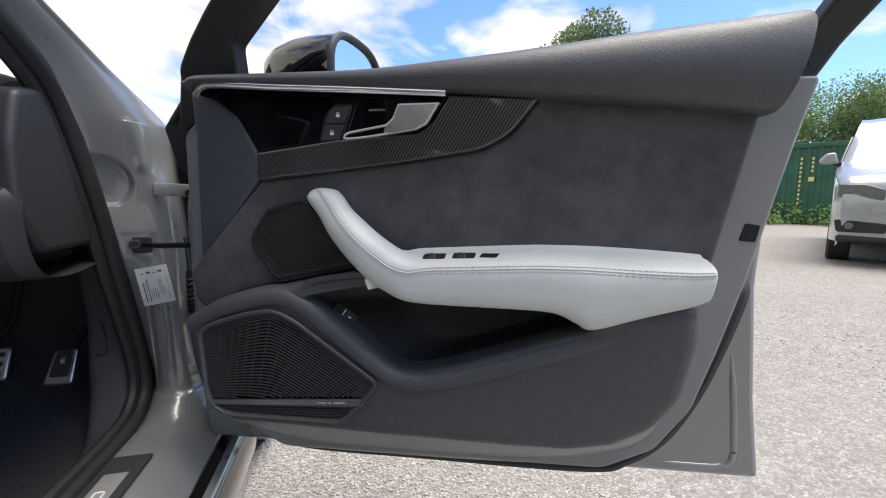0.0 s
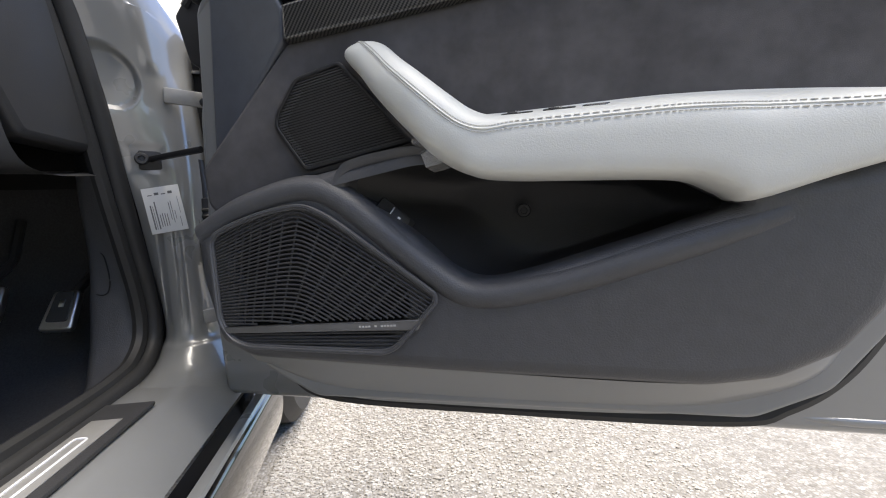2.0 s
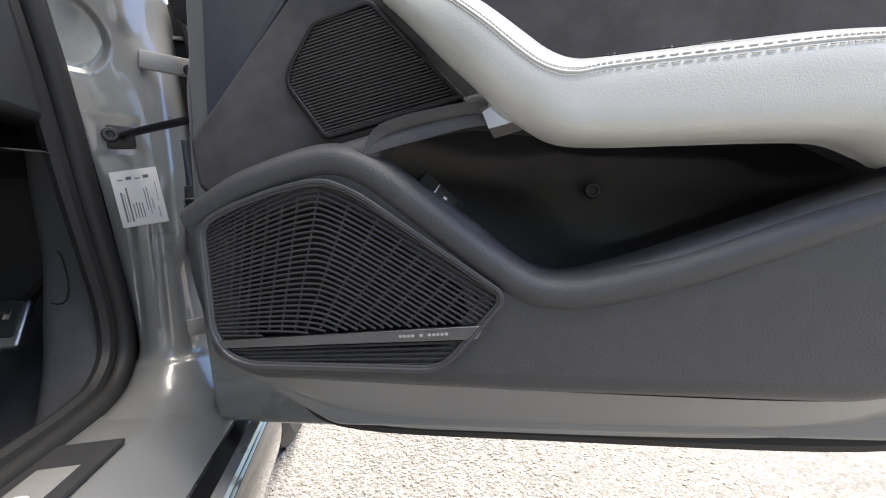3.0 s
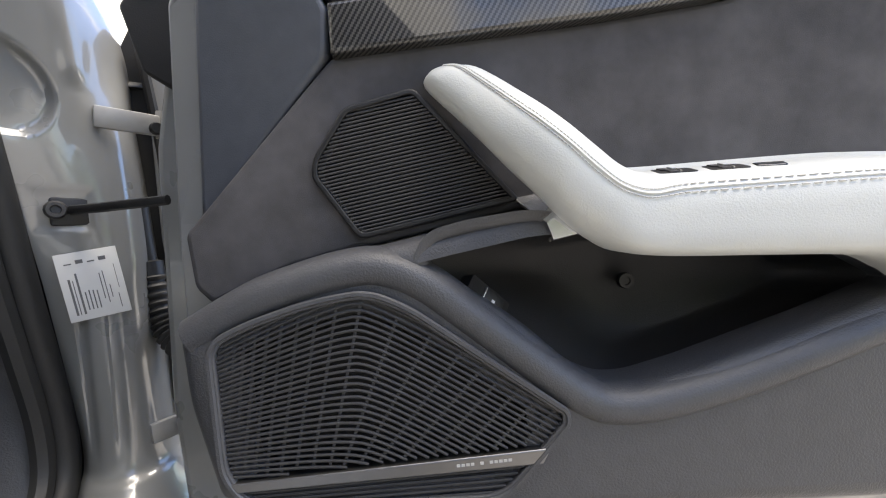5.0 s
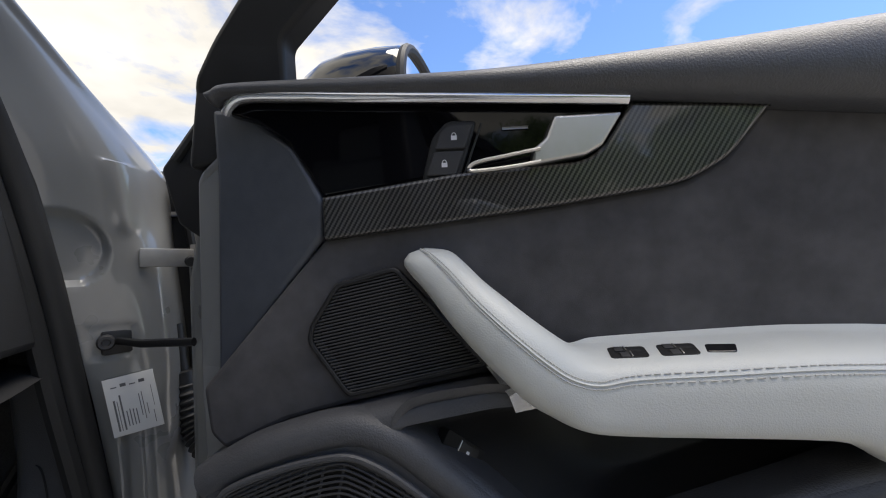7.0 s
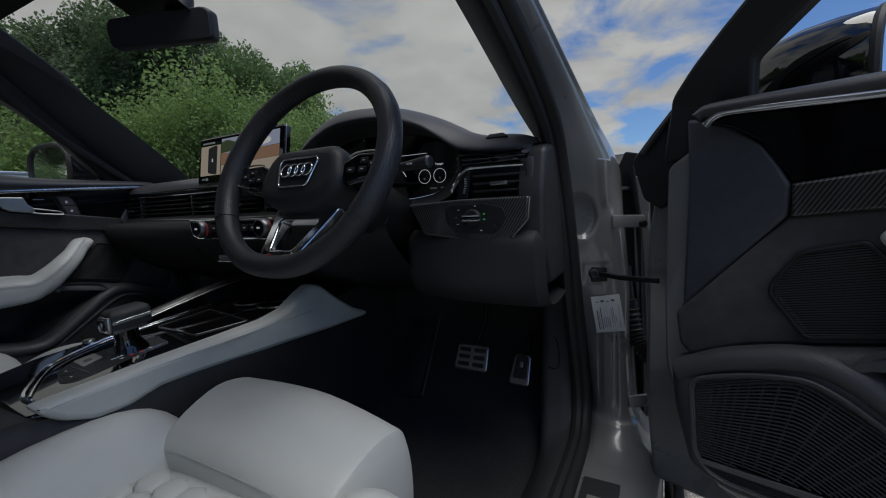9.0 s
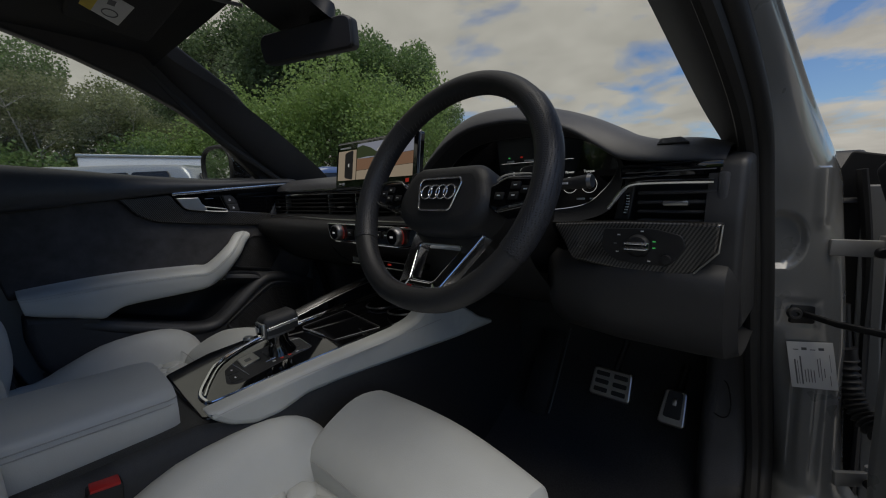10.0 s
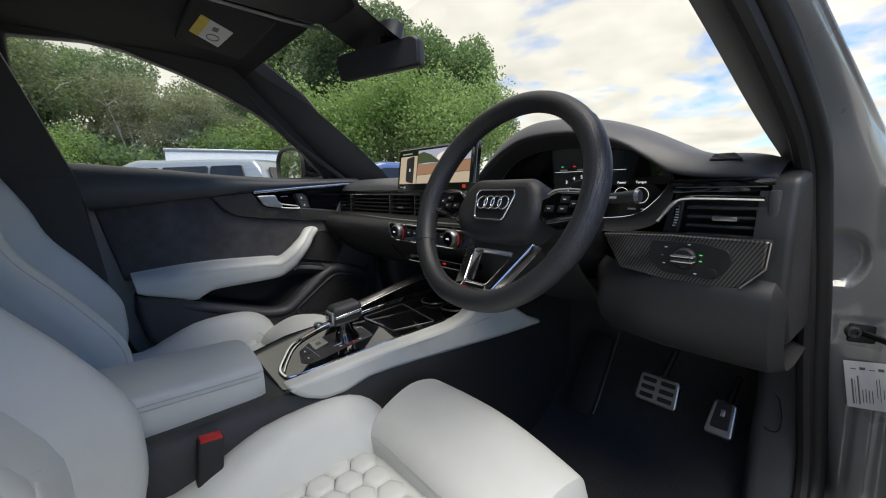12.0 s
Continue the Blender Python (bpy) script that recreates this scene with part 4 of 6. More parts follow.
label = thing("sticker", "white printed sticker on the hinge post", "sticker", Matrix.Translation((.7765, .8985, .651)) @ pose(0, 0, 0, 90, 0, 4) @ pose(0, 0, 0, 0, 0, 9) @ Matrix.Scale(.92, 4))
part("paper", box((-.030, -.041, -.0005), (.030, .041, .0012), .0004), PAPER, label)
for k, (x0, y0, y1, w) in enumerate(((-.0225, -.034, .010, .0022), (-.0185, -.034, .008, .0008), (-.0150, -.034, .016, .0020), (-.0100, -.030, -.008, .0012), (-.0062, -.030, -.006, .0012), (-.0024, -.030, -.007, .0012), (.0014, -.030, -.008, .0012), (.0075, -.020, .012, .0010), (.0110, -.026, .014, .0009), (.0150, -.020, -.004, .0009), (.0215, -.034, -.016, .0008), (.0235, -.010, .020, .0006))):
    part("print_bar", box((x0, y0, .0012), (x0 + w, y1, .0015), 0), INK, label)
for k in range(4):
    part("print_bar", box((-.022 + k * .011, .027, .0012), (-.015 + k * .011, .0285 + .003 * (k % 2), .0015), 0), INK, label)

# ---- dashboard ----
dash = thing("dashboard", "black dashboard with carbon, chrome and gloss trim", "dashboard")
sec_top = [(1.12, .975), (1.0, .998), (.88, 1.008), (.78, 1.002), (.735, .985), (.722, .965)]
rows = [[(x, y, z - (.012 if abs(x) > .66 else 0)) for y, z in sec_top] for x in (-.70, -.66, -.3, 0, .085)]
part("dash_top", loft([spline(r, 24) for r in rows]), TRIM, dash, "soft charcoal dashboard top")
rows = [[(x, y, z) for y, z in ((1.12, .970), (1.0, .988), (.88, .994), (.84, .990))] for x in (.085, .3, .62, .665)]
part("dash_shelf", loft([spline(r, 12) for r in rows]), TRIM, dash, "soft charcoal shelf behind the instruments")
sec_mid = [(.722, .965), (.716, .955), (.730, .948), (.735, .905), (.716, .888), (.700, .876), (.655, .868), (.648, .835), (.70, .78), (.78, .72), (.95, .66)]
rows = [[(x, y, z) for y, z in sec_mid] for x in (-.70, -.3, -.21, .085)]
part("dash_face", loft([spline(r, 40) for r in rows]), DASH_DARK, dash, "charcoal dashboard face")
rows = [[(x, y, z) for y, z in sec_mid[4:]] for x in (.085, .21, .42)]
part("column_shroud", loft([spline(r, 30) for r in rows]), DASH_DARK, dash, "charcoal panel under the instruments")
part("glovebox_seam", tube(spline([(-.64, .672, .82), (-.63, .70, .775), (-.60, .76, .73), (-.28, .76, .73), (-.25, .70, .775), (-.245, .668, .815)], 40), .0016, 5), DEEP, dash)
part("upper_chrome", tube([(-.685, .712, .951), (-.3, .712, .951), (.10, .712, .951)], .0, 6, flat=(.002, .0022)), CHROME, dash, "thin chrome line across the dashboard")
part("gloss_band", box((-.69, .709, .953), (.10, .722, .966), .003), GLOSS, dash)
part("lower_chrome", tube(spline([(-.69, .695, .884), (-.45, .693, .881), (-.30, .690, .878), (-.22, .688, .877), (.10, .688, .877)], 30), .0, 6, flat=(.002, .0025)), SATIN, dash, "satin line under the vents")
part("dash_badge", box((-.565, .688, .861), (-.495, .694, .872), .002), SATIN, dash)
for x0, x1 in ((-.685, -.60), (-.585, -.325), (-.31, -.19), (-.17, -.03), (.0, .10)):
    part("vent_frame", box((x0 - .004, .716, .890), (x0, .74, .948), .001), SATIN, dash)
    for k in range(4):
        part("vent_slat", box((x0, .714, .896 + k * .0125), (x1, .735, .9005 + k * .0125), .0015), BLACK, dash)
for x0 in (-.64, -.24, -.10):
    part("vent_tab", box((x0 - .014, .708, .9085), (x0 + .014, .717, .9135), .0015), SATIN, dash)

# climate panel
cp = part("climate_panel", plate(rounded([(-.175, .874), (.175, .874), (.165, .838), (.14, .829), (-.14, .829), (-.165, .838)], .006), .66, .626, .004, put=lambda a, b, c: (a, c, b)), GLOSS, dash, "gloss black climate control panel")
edge = rounded([(-.175, .874), (.175, .874), (.165, .838), (.14, .829), (-.14, .829), (-.165, .838)], .006)
part("panel_edge", tube([(a, .6265, b) for a, b in edge], .0014, 6, closed=True), CHROME, cp)
LED_RED, LED_WHITE, LED_GREEN = glow("red_light", (1, .05, .03), .22), glow("white_light", (.9, .95, 1), .4), glow("green_light", (.1, 1, .25), .3)
for x0 in (-.118, .108):
    kn = part("climate_knob", moved(lathe([(.001, .018), (.017, .018), (.0195, .016), (.021, .010), (.021, 0)], 28), Matrix.Translation((x0, .626, .853)) @ pose(0, 0, 0, 90, 0, 0)), DARK_METAL, cp, "knurled metal climate knob")
    part("knob_face", moved(lathe([(.001, .0185), (.0155, .0185), (.0155, .017)], 24), Matrix.Translation((x0, .626, .853)) @ pose(0, 0, 0, 90, 0, 0)), GLOSS, kn)
    part("knob_ring", tube([(x0 + .0225 * math.cos(t), .6225, .853 + .0225 * math.sin(t)) for t in [-.75 + 1.5 * i / 14 for i in range(15)]], .0005, 5), LED_RED, kn)
    part("knob_digits", join(*[box((x0 - .0045 + i * .0034, .6069, .8515), (x0 - .0024 + i * .0034, .6073, .8555), 0) for i in range(3)]), LED_WHITE, kn)
for i in range(6):
    part("climate_button", box((-.082 + i * .028, .6225, .846), (-.060 + i * .028, .6265, .862), .0015), BLACK, cp)
    part("button_mark", box((-.075 + i * .028, .6218, .8525), (-.067 + i * .028, .6224, .8555), 0), WHITE_INK, cp)
ls = part("switch_row", plate(rounded([(-.13, .785), (.13, .785), (.125, .768), (-.125, .768)], .003), .70, .664, .002, put=lambda a, b, c: (a, c, b)), GLOSS, dash)
part("row_edge", tube([(-.13, .663, .768), (.13, .663, .768)], .0012, 5), SATIN, ls)
part("warning_light", box((.02, .6625, .775), (.032, .6642, .779), 0), LED_RED, ls)

# central screen
SCR = frame_of((.010, .645, 1.017), (1, 0, 0), (0, .14, .99), (0, -.99, .14))
scr = thing("central_screen", "wide black touch screen showing a parking camera view", "screen", SCR)
part("screen_body", plate(rounded([(-.152, -.056), (.152, -.056), (.152, .056), (-.152, .056)], .006), -.016, .0, .003), GLOSS, scr)
part("screen_foot", box((-.06, -.09, -.03), (.06, -.05, -.008), .008), BLACK, scr)
part("screen_rim", tube([(a, b, -.004) for a, b in rounded([(-.153, -.057), (.153, -.057), (.153, .057), (-.153, .057)], .006)], .0013, 5, closed=True), DARK_METAL, scr)
S_SKY, S_CLOUD, S_TREE = glow("screen_blue", (.33, .36, .48), .55), glow("screen_white", (.62, .60, .60), .65), glow("screen_green", (.05, .07, .03), .5)
S_BRICK, S_GRAVEL, S_DARK = glow("screen_brick", (.30, .17, .11), .5), glow("screen_gravel", (.42, .35, .28), .55), glow("screen_dark", (.02, .02, .022), .4)


def tile(name, pts, mat, h=.0006):
    part(name, plate(pts, 0, h, .0001, steps=1), mat, scr)


tile("picture_sky", [(-.062, .012), (.138, .016), (.138, .048), (-.062, .048)], S_SKY)
tile("picture_cloud", spline([(.02, .020), (.07, .018), (.11, .024), (.10, .036), (.05, .040), (.02, .032)], 24, True), S_CLOUD, .0008)
tile("picture_trees", [(-.062, .014), (-.02, .016), (.03, .014), (.02, .022), (-.01, .036), (-.04, .044), (-.062, .040)], S_TREE, .0010)
tile("picture_wall", [(-.062, -.014), (.138, -.010), (.138, .015), (-.02, .012), (-.062, .014)], S_BRICK, .0009)
tile("picture_ground", [(-.062, -.036), (.138, -.036), (.138, -.011), (-.062, -.015)], S_GRAVEL, .0008)
tile("plan_view", [(-.142, -.036), (-.066, -.036), (-.066, .036), (-.142, .036)], S_GRAVEL, .0006)
tile("plan_car", rounded([(-.112, -.030), (-.078, -.036), (-.078, .036), (-.112, .030)], .006), S_DARK, .0012)
tile("plan_mark", [(-.097, -.004), (-.093, -.004), (-.093, .004), (-.097, .004)], LED_WHITE, .0016)
tile("menu_mark", [(-.135, -.046), (-.125, -.046), (-.125, -.043), (-.135, -.043)], WHITE_INK, .0008)
tile("menu_mark", [(-.120, -.048), (-.112, -.048), (-.112, -.042), (-.120, -.042)], WHITE_INK, .0008)
tile("title_bar", [(-.135, .041), (-.090, .041), (-.090, .0445), (-.135, .0445)], WHITE_INK, .0008)
tile("alert_mark", [(.118, -.049), (.128, -.049), (.128, -.041), (.118, -.041)], LED_RED, .0008)

# instrument hood and screen
HOOD = ((.072, .985, .962), (.098, 1.020, .990), (.125, 1.052, 1.014), (.175, 1.088, 1.046), (.24, 1.108, 1.068), (.33, 1.104, 1.070), (.391, 1.092, 1.060), (.453, 1.070, 1.039), (.500, 1.047, 1.011), (.536, 1.028, .989), (.579, 1.0150, .980), (.618, 1.0135, .977), (.648, 1.0085, .975), (.676, .998, .970))
rows = [[(x, 1.0, .985 + .45 * (c - .985)), (x, .92, .985 + .78 * (c - .985)), (x, .84, c - .002), (x, .79, c), (x, .762, c - .003), (x, .742, c - .010), (x, .727, c - .4 * (c - e) - .006), (x, .718, e + .006), (x, .717, e), (x, .724, e - .003), (x, .74, e - .004)] for x, c, e in HOOD]
part("instrument_hood", loft(smooth_rows(rows, 70, 40)), TRIM, dash, "curved charcoal instrument hood")
part("binnacle_wall", plate([(.09, .89), (.68, .89), (.68, .975), (.57, .995), (.50, 1.025), (.43, 1.060), (.33, 1.088), (.24, 1.092), (.175, 1.072), (.125, 1.036), (.098, 1.0)], .86, .835, .003, put=lambda a, b, c: (a, c, b)), BLACK, dash)
part("hood_cheek", plate(rounded([(.543, .89), (.690, .89), (.690, .966), (.66, .970), (.545, .976)], .006), .80, .724, .004, put=lambda a, b, c: (a, c, b)), TRIM, dash, "charcoal hood end beside the vent")
lip_loop = [(.078, .968), (.098, .990), (.125, 1.013), (.175, 1.045), (.24, 1.067), (.33, 1.069), (.391, 1.059), (.453, 1.038), (.500, 1.010), (.536, .988), (.545, .968), (.540, .940), (.520, .905), (.470, .888), (.38, .884), (.2, .884), (.11, .905), (.085, .94)]
glass_loop = [(.108, .965), (.115, .985), (.132, 1.006), (.170, 1.030), (.235, 1.046), (.33, 1.047), (.385, 1.042), (.437, 1.032), (.480, 1.015), (.505, .993), (.512, .975), (.505, .960), (.488, .937), (.455, .912), (.385, .901), (.2, .899), (.13, .901), (.109, .93)]
mid_loop = [(.5 * (a + c), .4 * b + .6 * d) for (a, b), (c, d) in zip(lip_loop, glass_loop)]
rows = [[(x, y, z) for x, z in loop] for y, loop in ((.720, lip_loop), (.756, mid_loop), (.787, glass_loop))]
part("instrument_well", loft(smooth_rows([spline(r, 90, closed=True) for r in rows], 8, 90), closed=True), TRIM_LOW, dash, "charcoal instrument surround")
screen_o = spline(glass_loop, 72, closed=True)
cl = part("instrument_screen", plate(screen_o, .815, .787, .002, put=lambda a, b, c: (a, c, b)), GLOSS, dash, "black digital instrument screen")
part("screen_edge", tube([(a, .786, b) for a, b in spline([(.34, .9015), (.40, .903), (.455, .913), (.488, .938), (.505, .960), (.512, .975)], 30)], .0015, 6), CHROME, cl)
part("screen_brow", tube([(a, .786, b) for a, b in spline([(.114, .985), (.132, 1.006), (.170, 1.030), (.235, 1.046), (.33, 1.047), (.385, 1.042), (.437, 1.032), (.480, 1.015), (.505, .993), (.512, .975)], 50)], .0007, 5), DARK_METAL, cl)


def dial_mark(name, lo, hi, mat):
    part(name, box((lo[0], .7852, lo[1]), (hi[0], .7868, hi[1]), 0), mat, cl)


dial_mark("lamp_mark", (.287, 1.0065), (.2905, 1.009), LED_GREEN)
dial_mark("warning_mark", (.316, 1.0062), (.3205, 1.0094), LED_RED)
dial_mark("warning_mark", (.348, 1.006), (.353, 1.010), LED_RED)
dial_mark("rule", (.27, .9965), (.43, .9972), LED_WHITE)
dial_mark("readout", (.284, .999), (.300, 1.002), WHITE_INK)
dial_mark("readout", (.325, .999), (.352, 1.002), WHITE_INK)
for words, x, z, sz in (("3", .300, .975, .010), ("4", .318, .982, .010), ("5", .336, .985, .010), ("6", .354, .985, .010), ("Power", .423, .972, .0065), ("Torque", .460, .972, .0065)):
    part("dial_writing", moved(text_mesh(words, sz), Matrix.Translation((x, .7858, z)) @ pose(0, 0, 0, 90, 0, 0)), LED_WHITE, cl)
for x in (.423, .460):
    part("dial_ring", tube([(x + .0145 * math.cos(a), .7862, .948 + .0145 * math.sin(a)) for a in [2 * math.pi * k / 28 for k in range(28)]], .0005, 5, closed=True), LED_WHITE, cl)
    part("dial_digit", moved(text_mesh("0", .0075), Matrix.Translation((x, .7858, .943)) @ pose(0, 0, 0, 90, 0, 0)), WHITE_INK, cl)
part("dial_arc", tube([(.338 + .040 * math.cos(a), .7862, .940 + .034 * math.sin(a)) for a in [.35 + 2.3 * k / 20 for k in range(21)]], .0009, 5), LED_WHITE, cl)
dial_mark("readout", (.437, .921), (.452, .924), WHITE_INK)
dial_mark("readout", (.462, .921), (.472, .924), WHITE_INK)

# driver's outer vent and light switches
part("vent_body", box((.548, .722, .884), (.70, .80, .955), .006), BLACK, dash)
part("vent_side", plate(rounded([(.536, .892), (.560, .892), (.568, .944), (.548, .944)], .004), .74, .703, .003, put=lambda a, b, c: (a, c, b)), BLACK, dash)
vw = part("vent_wheel", plate(rounded([(.550, .900), (.558, .900), (.562, .934), (.554, .934)], .003), .71, .7015, .0015, put=lambda a, b, c: (a, c, b)), GLOSS, dash, "thumb wheel beside the vent")
for k in range(7):
    x0, z0 = .5525 + .0006 * k + .0012 * math.sin(k * .5), .9035 + .0042 * k
    part("wheel_tick", box((x0, .7008, z0), (x0 + .005 - .0004 * abs(k - 3), .7016, z0 + .0012), 0), WHITE_INK, vw)
part("vent_chrome", tube(spline([(.528, .704, .910), (.537, .701, .920), (.549, .699, .936), (.560, .698, .9445), (.577, .697, .9475), (.620, .697, .9475), (.668, .697, .9465)], 40), .0, 8, flat=(.003, .0035)), CHROME, dash, "chrome strip over the vent")
part("vent_cap", box((.672, .698, .888), (.684, .74, .958), .003), TRIM, dash)
for k in range(4):
    part("vent_slat", box((.572, .700, .890 + k * .0135), (.672, .735, .8945 + k * .0135), .0015), TRIM_LOW, dash)
part("vent_tab", box((.608, .693, .9145), (.640, .705, .9215), .002), SATIN, dash)
part("gloss_strip", box((.543, .707, .9535), (.676, .76, .9745), .004), GLOSS, dash, "gloss black strip over the vent")
part("strip_line", box((.552, .7055, .9620), (.668, .7085, .9636), .0005), DARK_METAL, dash)
VENT = frame_of((.605, .750, 1.0050), (1, 0, 0), (0, .925, .38), (0, -.38, .925))
tv = part("top_vent", moved(plate(rounded([(-.022, .013), (.008, .013), (.024, -.014), (-.020, -.012)], .002), -.006, .0034, .0006), VENT), DEEP, dash, "small slatted vent in the hood")
for k in range(5):
    s0 = -.0105 + k * .0052
    part("top_slat", moved(box((-.0195, s0 - .0008, .0030), (.020 - .0031 * k, s0 + .0010, .0046), .0003), VENT), TRIM, tv)
swp = [(.45, .888), (.56, .893), (.684, .893), (.681, .853), (.652, .823), (.60, .815), (.484, .830)]
pan = part("light_panel", plate(rounded(swp, .006), .72, .672, .005, put=lambda a, b, c: (a, c, b)), CARBON, dash, "carbon fibre light switch panel")
part("panel_tip", tube([(.684, .673, .891), (.682, .671, .856), (.655, .671, .826)], .0014, 5), SATIN, pan)
part("switch_field", plate(rounded([(.535, .883), (.605, .884), (.640, .876), (.645, .858), (.625, .832), (.555, .834), (.532, .852)], .006), .68, .6695, .001, put=lambda a, b, c: (a, c, b)), BLACK, pan)
kb = part("light_knob", moved(lathe([(.001, .006), (.013, .006), (.0155, .004), (.0165, 0)], 28), Matrix.Translation((.585, .669, .859)) @ pose(0, 0, 0, 90, 0, 0)), BLACK, pan, "rotary light switch")
part("knob_grip", box((.571, .656, .8565), (.600, .667, .8625), .002), GLOSS, kb)
for z0 in (.8545, .8622):
    part("grip_bar", box((.570, .6545, z0), (.601, .666, z0 + .0026), .001), BRIGHT, kb)
part("dimmer", moved(lathe([(.001, .004), (.006, .004), (.007, 0)], 18), Matrix.Translation((.622, .669, .842)) @ pose(0, 0, 0, 90, 0, 0)), BLACK, pan)
for x, z, mat in ((.558, .874, WHITE_INK), (.556, .849, WHITE_INK), (.590, .880, WHITE_INK), (.606, .866, LED_GREEN), (.606, .857, LED_GREEN), (.600, .838, WHITE_INK), (.553, .861, DARK_METAL)):
    part("switch_mark", box((x - .0019, .6685, z - .0008), (x + .0019, .6693, z + .0008), 0), mat, pan)
knee = [[(x, y + e, z) for y, z in ((.69, .838), (.668, .815), (.672, .75), (.695, .708), (.74, .697), (.80, .70), (.95, .72))] for x, e in ((.41, .06), (.45, .02), (.55, 0), (.66, 0), (.690, .004), (.703, .03))]
part("knee_panel", loft([spline(r, 24) for r in knee]), DASH_END, dash, "charcoal knee panel")
part("dash_end", plate(rounded([(.730, .738), (.690, .80), (.692, .90), (.712, .975), (.80, .995), (.93, .96), (.93, .738)], .012), .66, .703, .010, put=lambda a, b, c: (c, a, b)), DASH_END, dash, "charcoal dashboard end cap")
part("column_cowl", tube([(.37, .57, .93), (.37, .66, .89), (.37, .80, .83)], [.045, .055, .06], 14), BLACK, dash)
for s, nm in ((1, "wiper_stalk"), (-1, "indicator_stalk")):
    st = part(nm, tube([(.37 + s * .05, .60, .945), (.37 + s * .11, .598, .948), (.37 + s * .150, .595, .951), (.37 + s * .176, .592, .953)], [.006, .007, .0085, .0095], 10), TRIM_LOW, dash, "black column stalk")
    part("stalk_end", tube([(.37 + s * .176, .592, .953), (.37 + s * .181, .592, .9533)], [.0105, .0085], 10), DARK_METAL, st)
    part("stalk_mark", box((.37 + s * .14, .583, .950), (.37 + s * .15, .585, .953), 0), WHITE_INK, st)

# ---- steering wheel ----
TILT_W = 24.6
WHEEL = frame_of((.37, .495, .952), (1, 0, 0), (0, math.sin(radians(TILT_W)), math.cos(radians(TILT_W))), (0, -math.cos(radians(TILT_W)), math.sin(radians(TILT_W))))
wheel = thing("steering_wheel", "black leather flat-bottomed steering wheel with chrome spokes", "steering wheel", WHEEL)
R = .1675


def rim_point(a, r=R):
    x, y = r * math.cos(a), r * math.sin(a)
    if y < -.95 * r:
        y = -.95 * r - (-y - .95 * r) * .7
    return Vector((x, y, 0))


rim = part("rim", tube([rim_point(2 * math.pi * k / 96) for k in range(96)], .0, 16, closed=True, flat=(.0165, .0185)), LEATHER_BLACK, wheel, "black leather rim")


def perforated():
    n = Nodes("perforated_leather")
    v = n.node("TexVoronoi", Vector=n.co, Scale=330.0)
    v.inputs["Randomness"].default_value = 0.1
    f = n.ramp(v.outputs["Distance"], .25, .4, 0, 1)
    n.set(Base_Color=n.mix(f, (.004, .004, .004), (.030, .032, .038)), Roughness=.42)
    n.bump(f, .6, .0008)
    return n.mat


PERFORATED = perforated()
for a0, a1 in ((-.55, .75), (math.pi - .75, math.pi + .55)):
    part("rim_grip", tube([rim_point(a0 + (a1 - a0) * k / 24) for k in range(25)], .0, 16, flat=(.0178, .0196)), PERFORATED, rim, "perforated leather grip")
stitches = []
for k in range(130):
    a = 2 * math.pi * k / 130
    p, q = rim_point(a, R - .0172), rim_point(a + .022, R - .0172)
    stitches.append(tube([p + Vector((0, 0, .006)), q + Vector((0, 0, -.002))], .0006, 4))
part("rim_stitching", join(*stitches), plain("dark_thread", (0.11, 0.11, 0.115), 0.8), rim)
hub = rounded([(-.078, .022), (-.060, .038), (.060, .038), (.078, .022), (.092, -.02), (.078, -.052), (.045, -.066), (-.045, -.066), (-.078, -.052), (-.092, -.02)], .016)
hc = part("airbag_cover", plate(hub, -.05, .004, .020, steps=5), LEATHER_BLACK, wheel, "black hub cover")
em = rounded([(-.037, .012), (.037, .012), (.041, .004), (.031, -.034), (.026, -.037), (-.026, -.037), (-.031, -.034), (-.041, .004)], .004)
part("emblem_field", plate(em, .0, .0055, .001), BLACK, hc)
part("emblem_frame", tube([(a, b, .007) for a, b in em], .0014, 6, closed=True, up=(0, 0, 1)), BRIGHT, hc, "chrome emblem frame")
for k in range(4):
    part("emblem_ring", tube([(-.0225 + k * .015 + .0105 * math.cos(a), -.009 + .0105 * math.sin(a), .0075) for a in [2 * math.pi * i / 22 for i in range(22)]], .0012, 6, closed=True), BRIGHT, hc)
for s in (1, -1):
    pod = part("button_pod", plate(rounded([(s * .078, .004), (s * .105, .018), (s * .150, .016), (s * .156, -.006), (s * .150, -.022), (s * .098, -.034), (s * .082, -.026)], .006), -.035, -.006, .006), GLOSS, wheel, "gloss black button pod")
    part("pod_edge", tube(spline([(s * .092, .009, -.0045), (s * .106, .0165, -.0045), (s * .148, .0145, -.0045), (s * .1535, -.004, -.0045), (s * .148, -.0205, -.0045), (s * .120, -.027, -.0045)], 24), .0013, 5), SATIN, pod)
    for bx, bz in ((.100, -.012), (.122, .002), (.122, -.012), (.138, -.004)):
        part("pod_button", box((s * bx - .007, bz - .005, -.007), (s * bx + .007, bz + .005, -.004), .001), BLACK, pod)
        part("pod_mark", box((s * bx - .0025, bz - .0008, -.004), (s * bx + .0025, bz + .0008, -.0036), 0), WHITE_INK, pod)
    part("shift_paddle", plate(rounded([(s * .09, .05), (s * .135, .055), (s * .140, -.03), (s * .10, -.03)], .008), -.055, -.050, .002), BLACK, wheel)
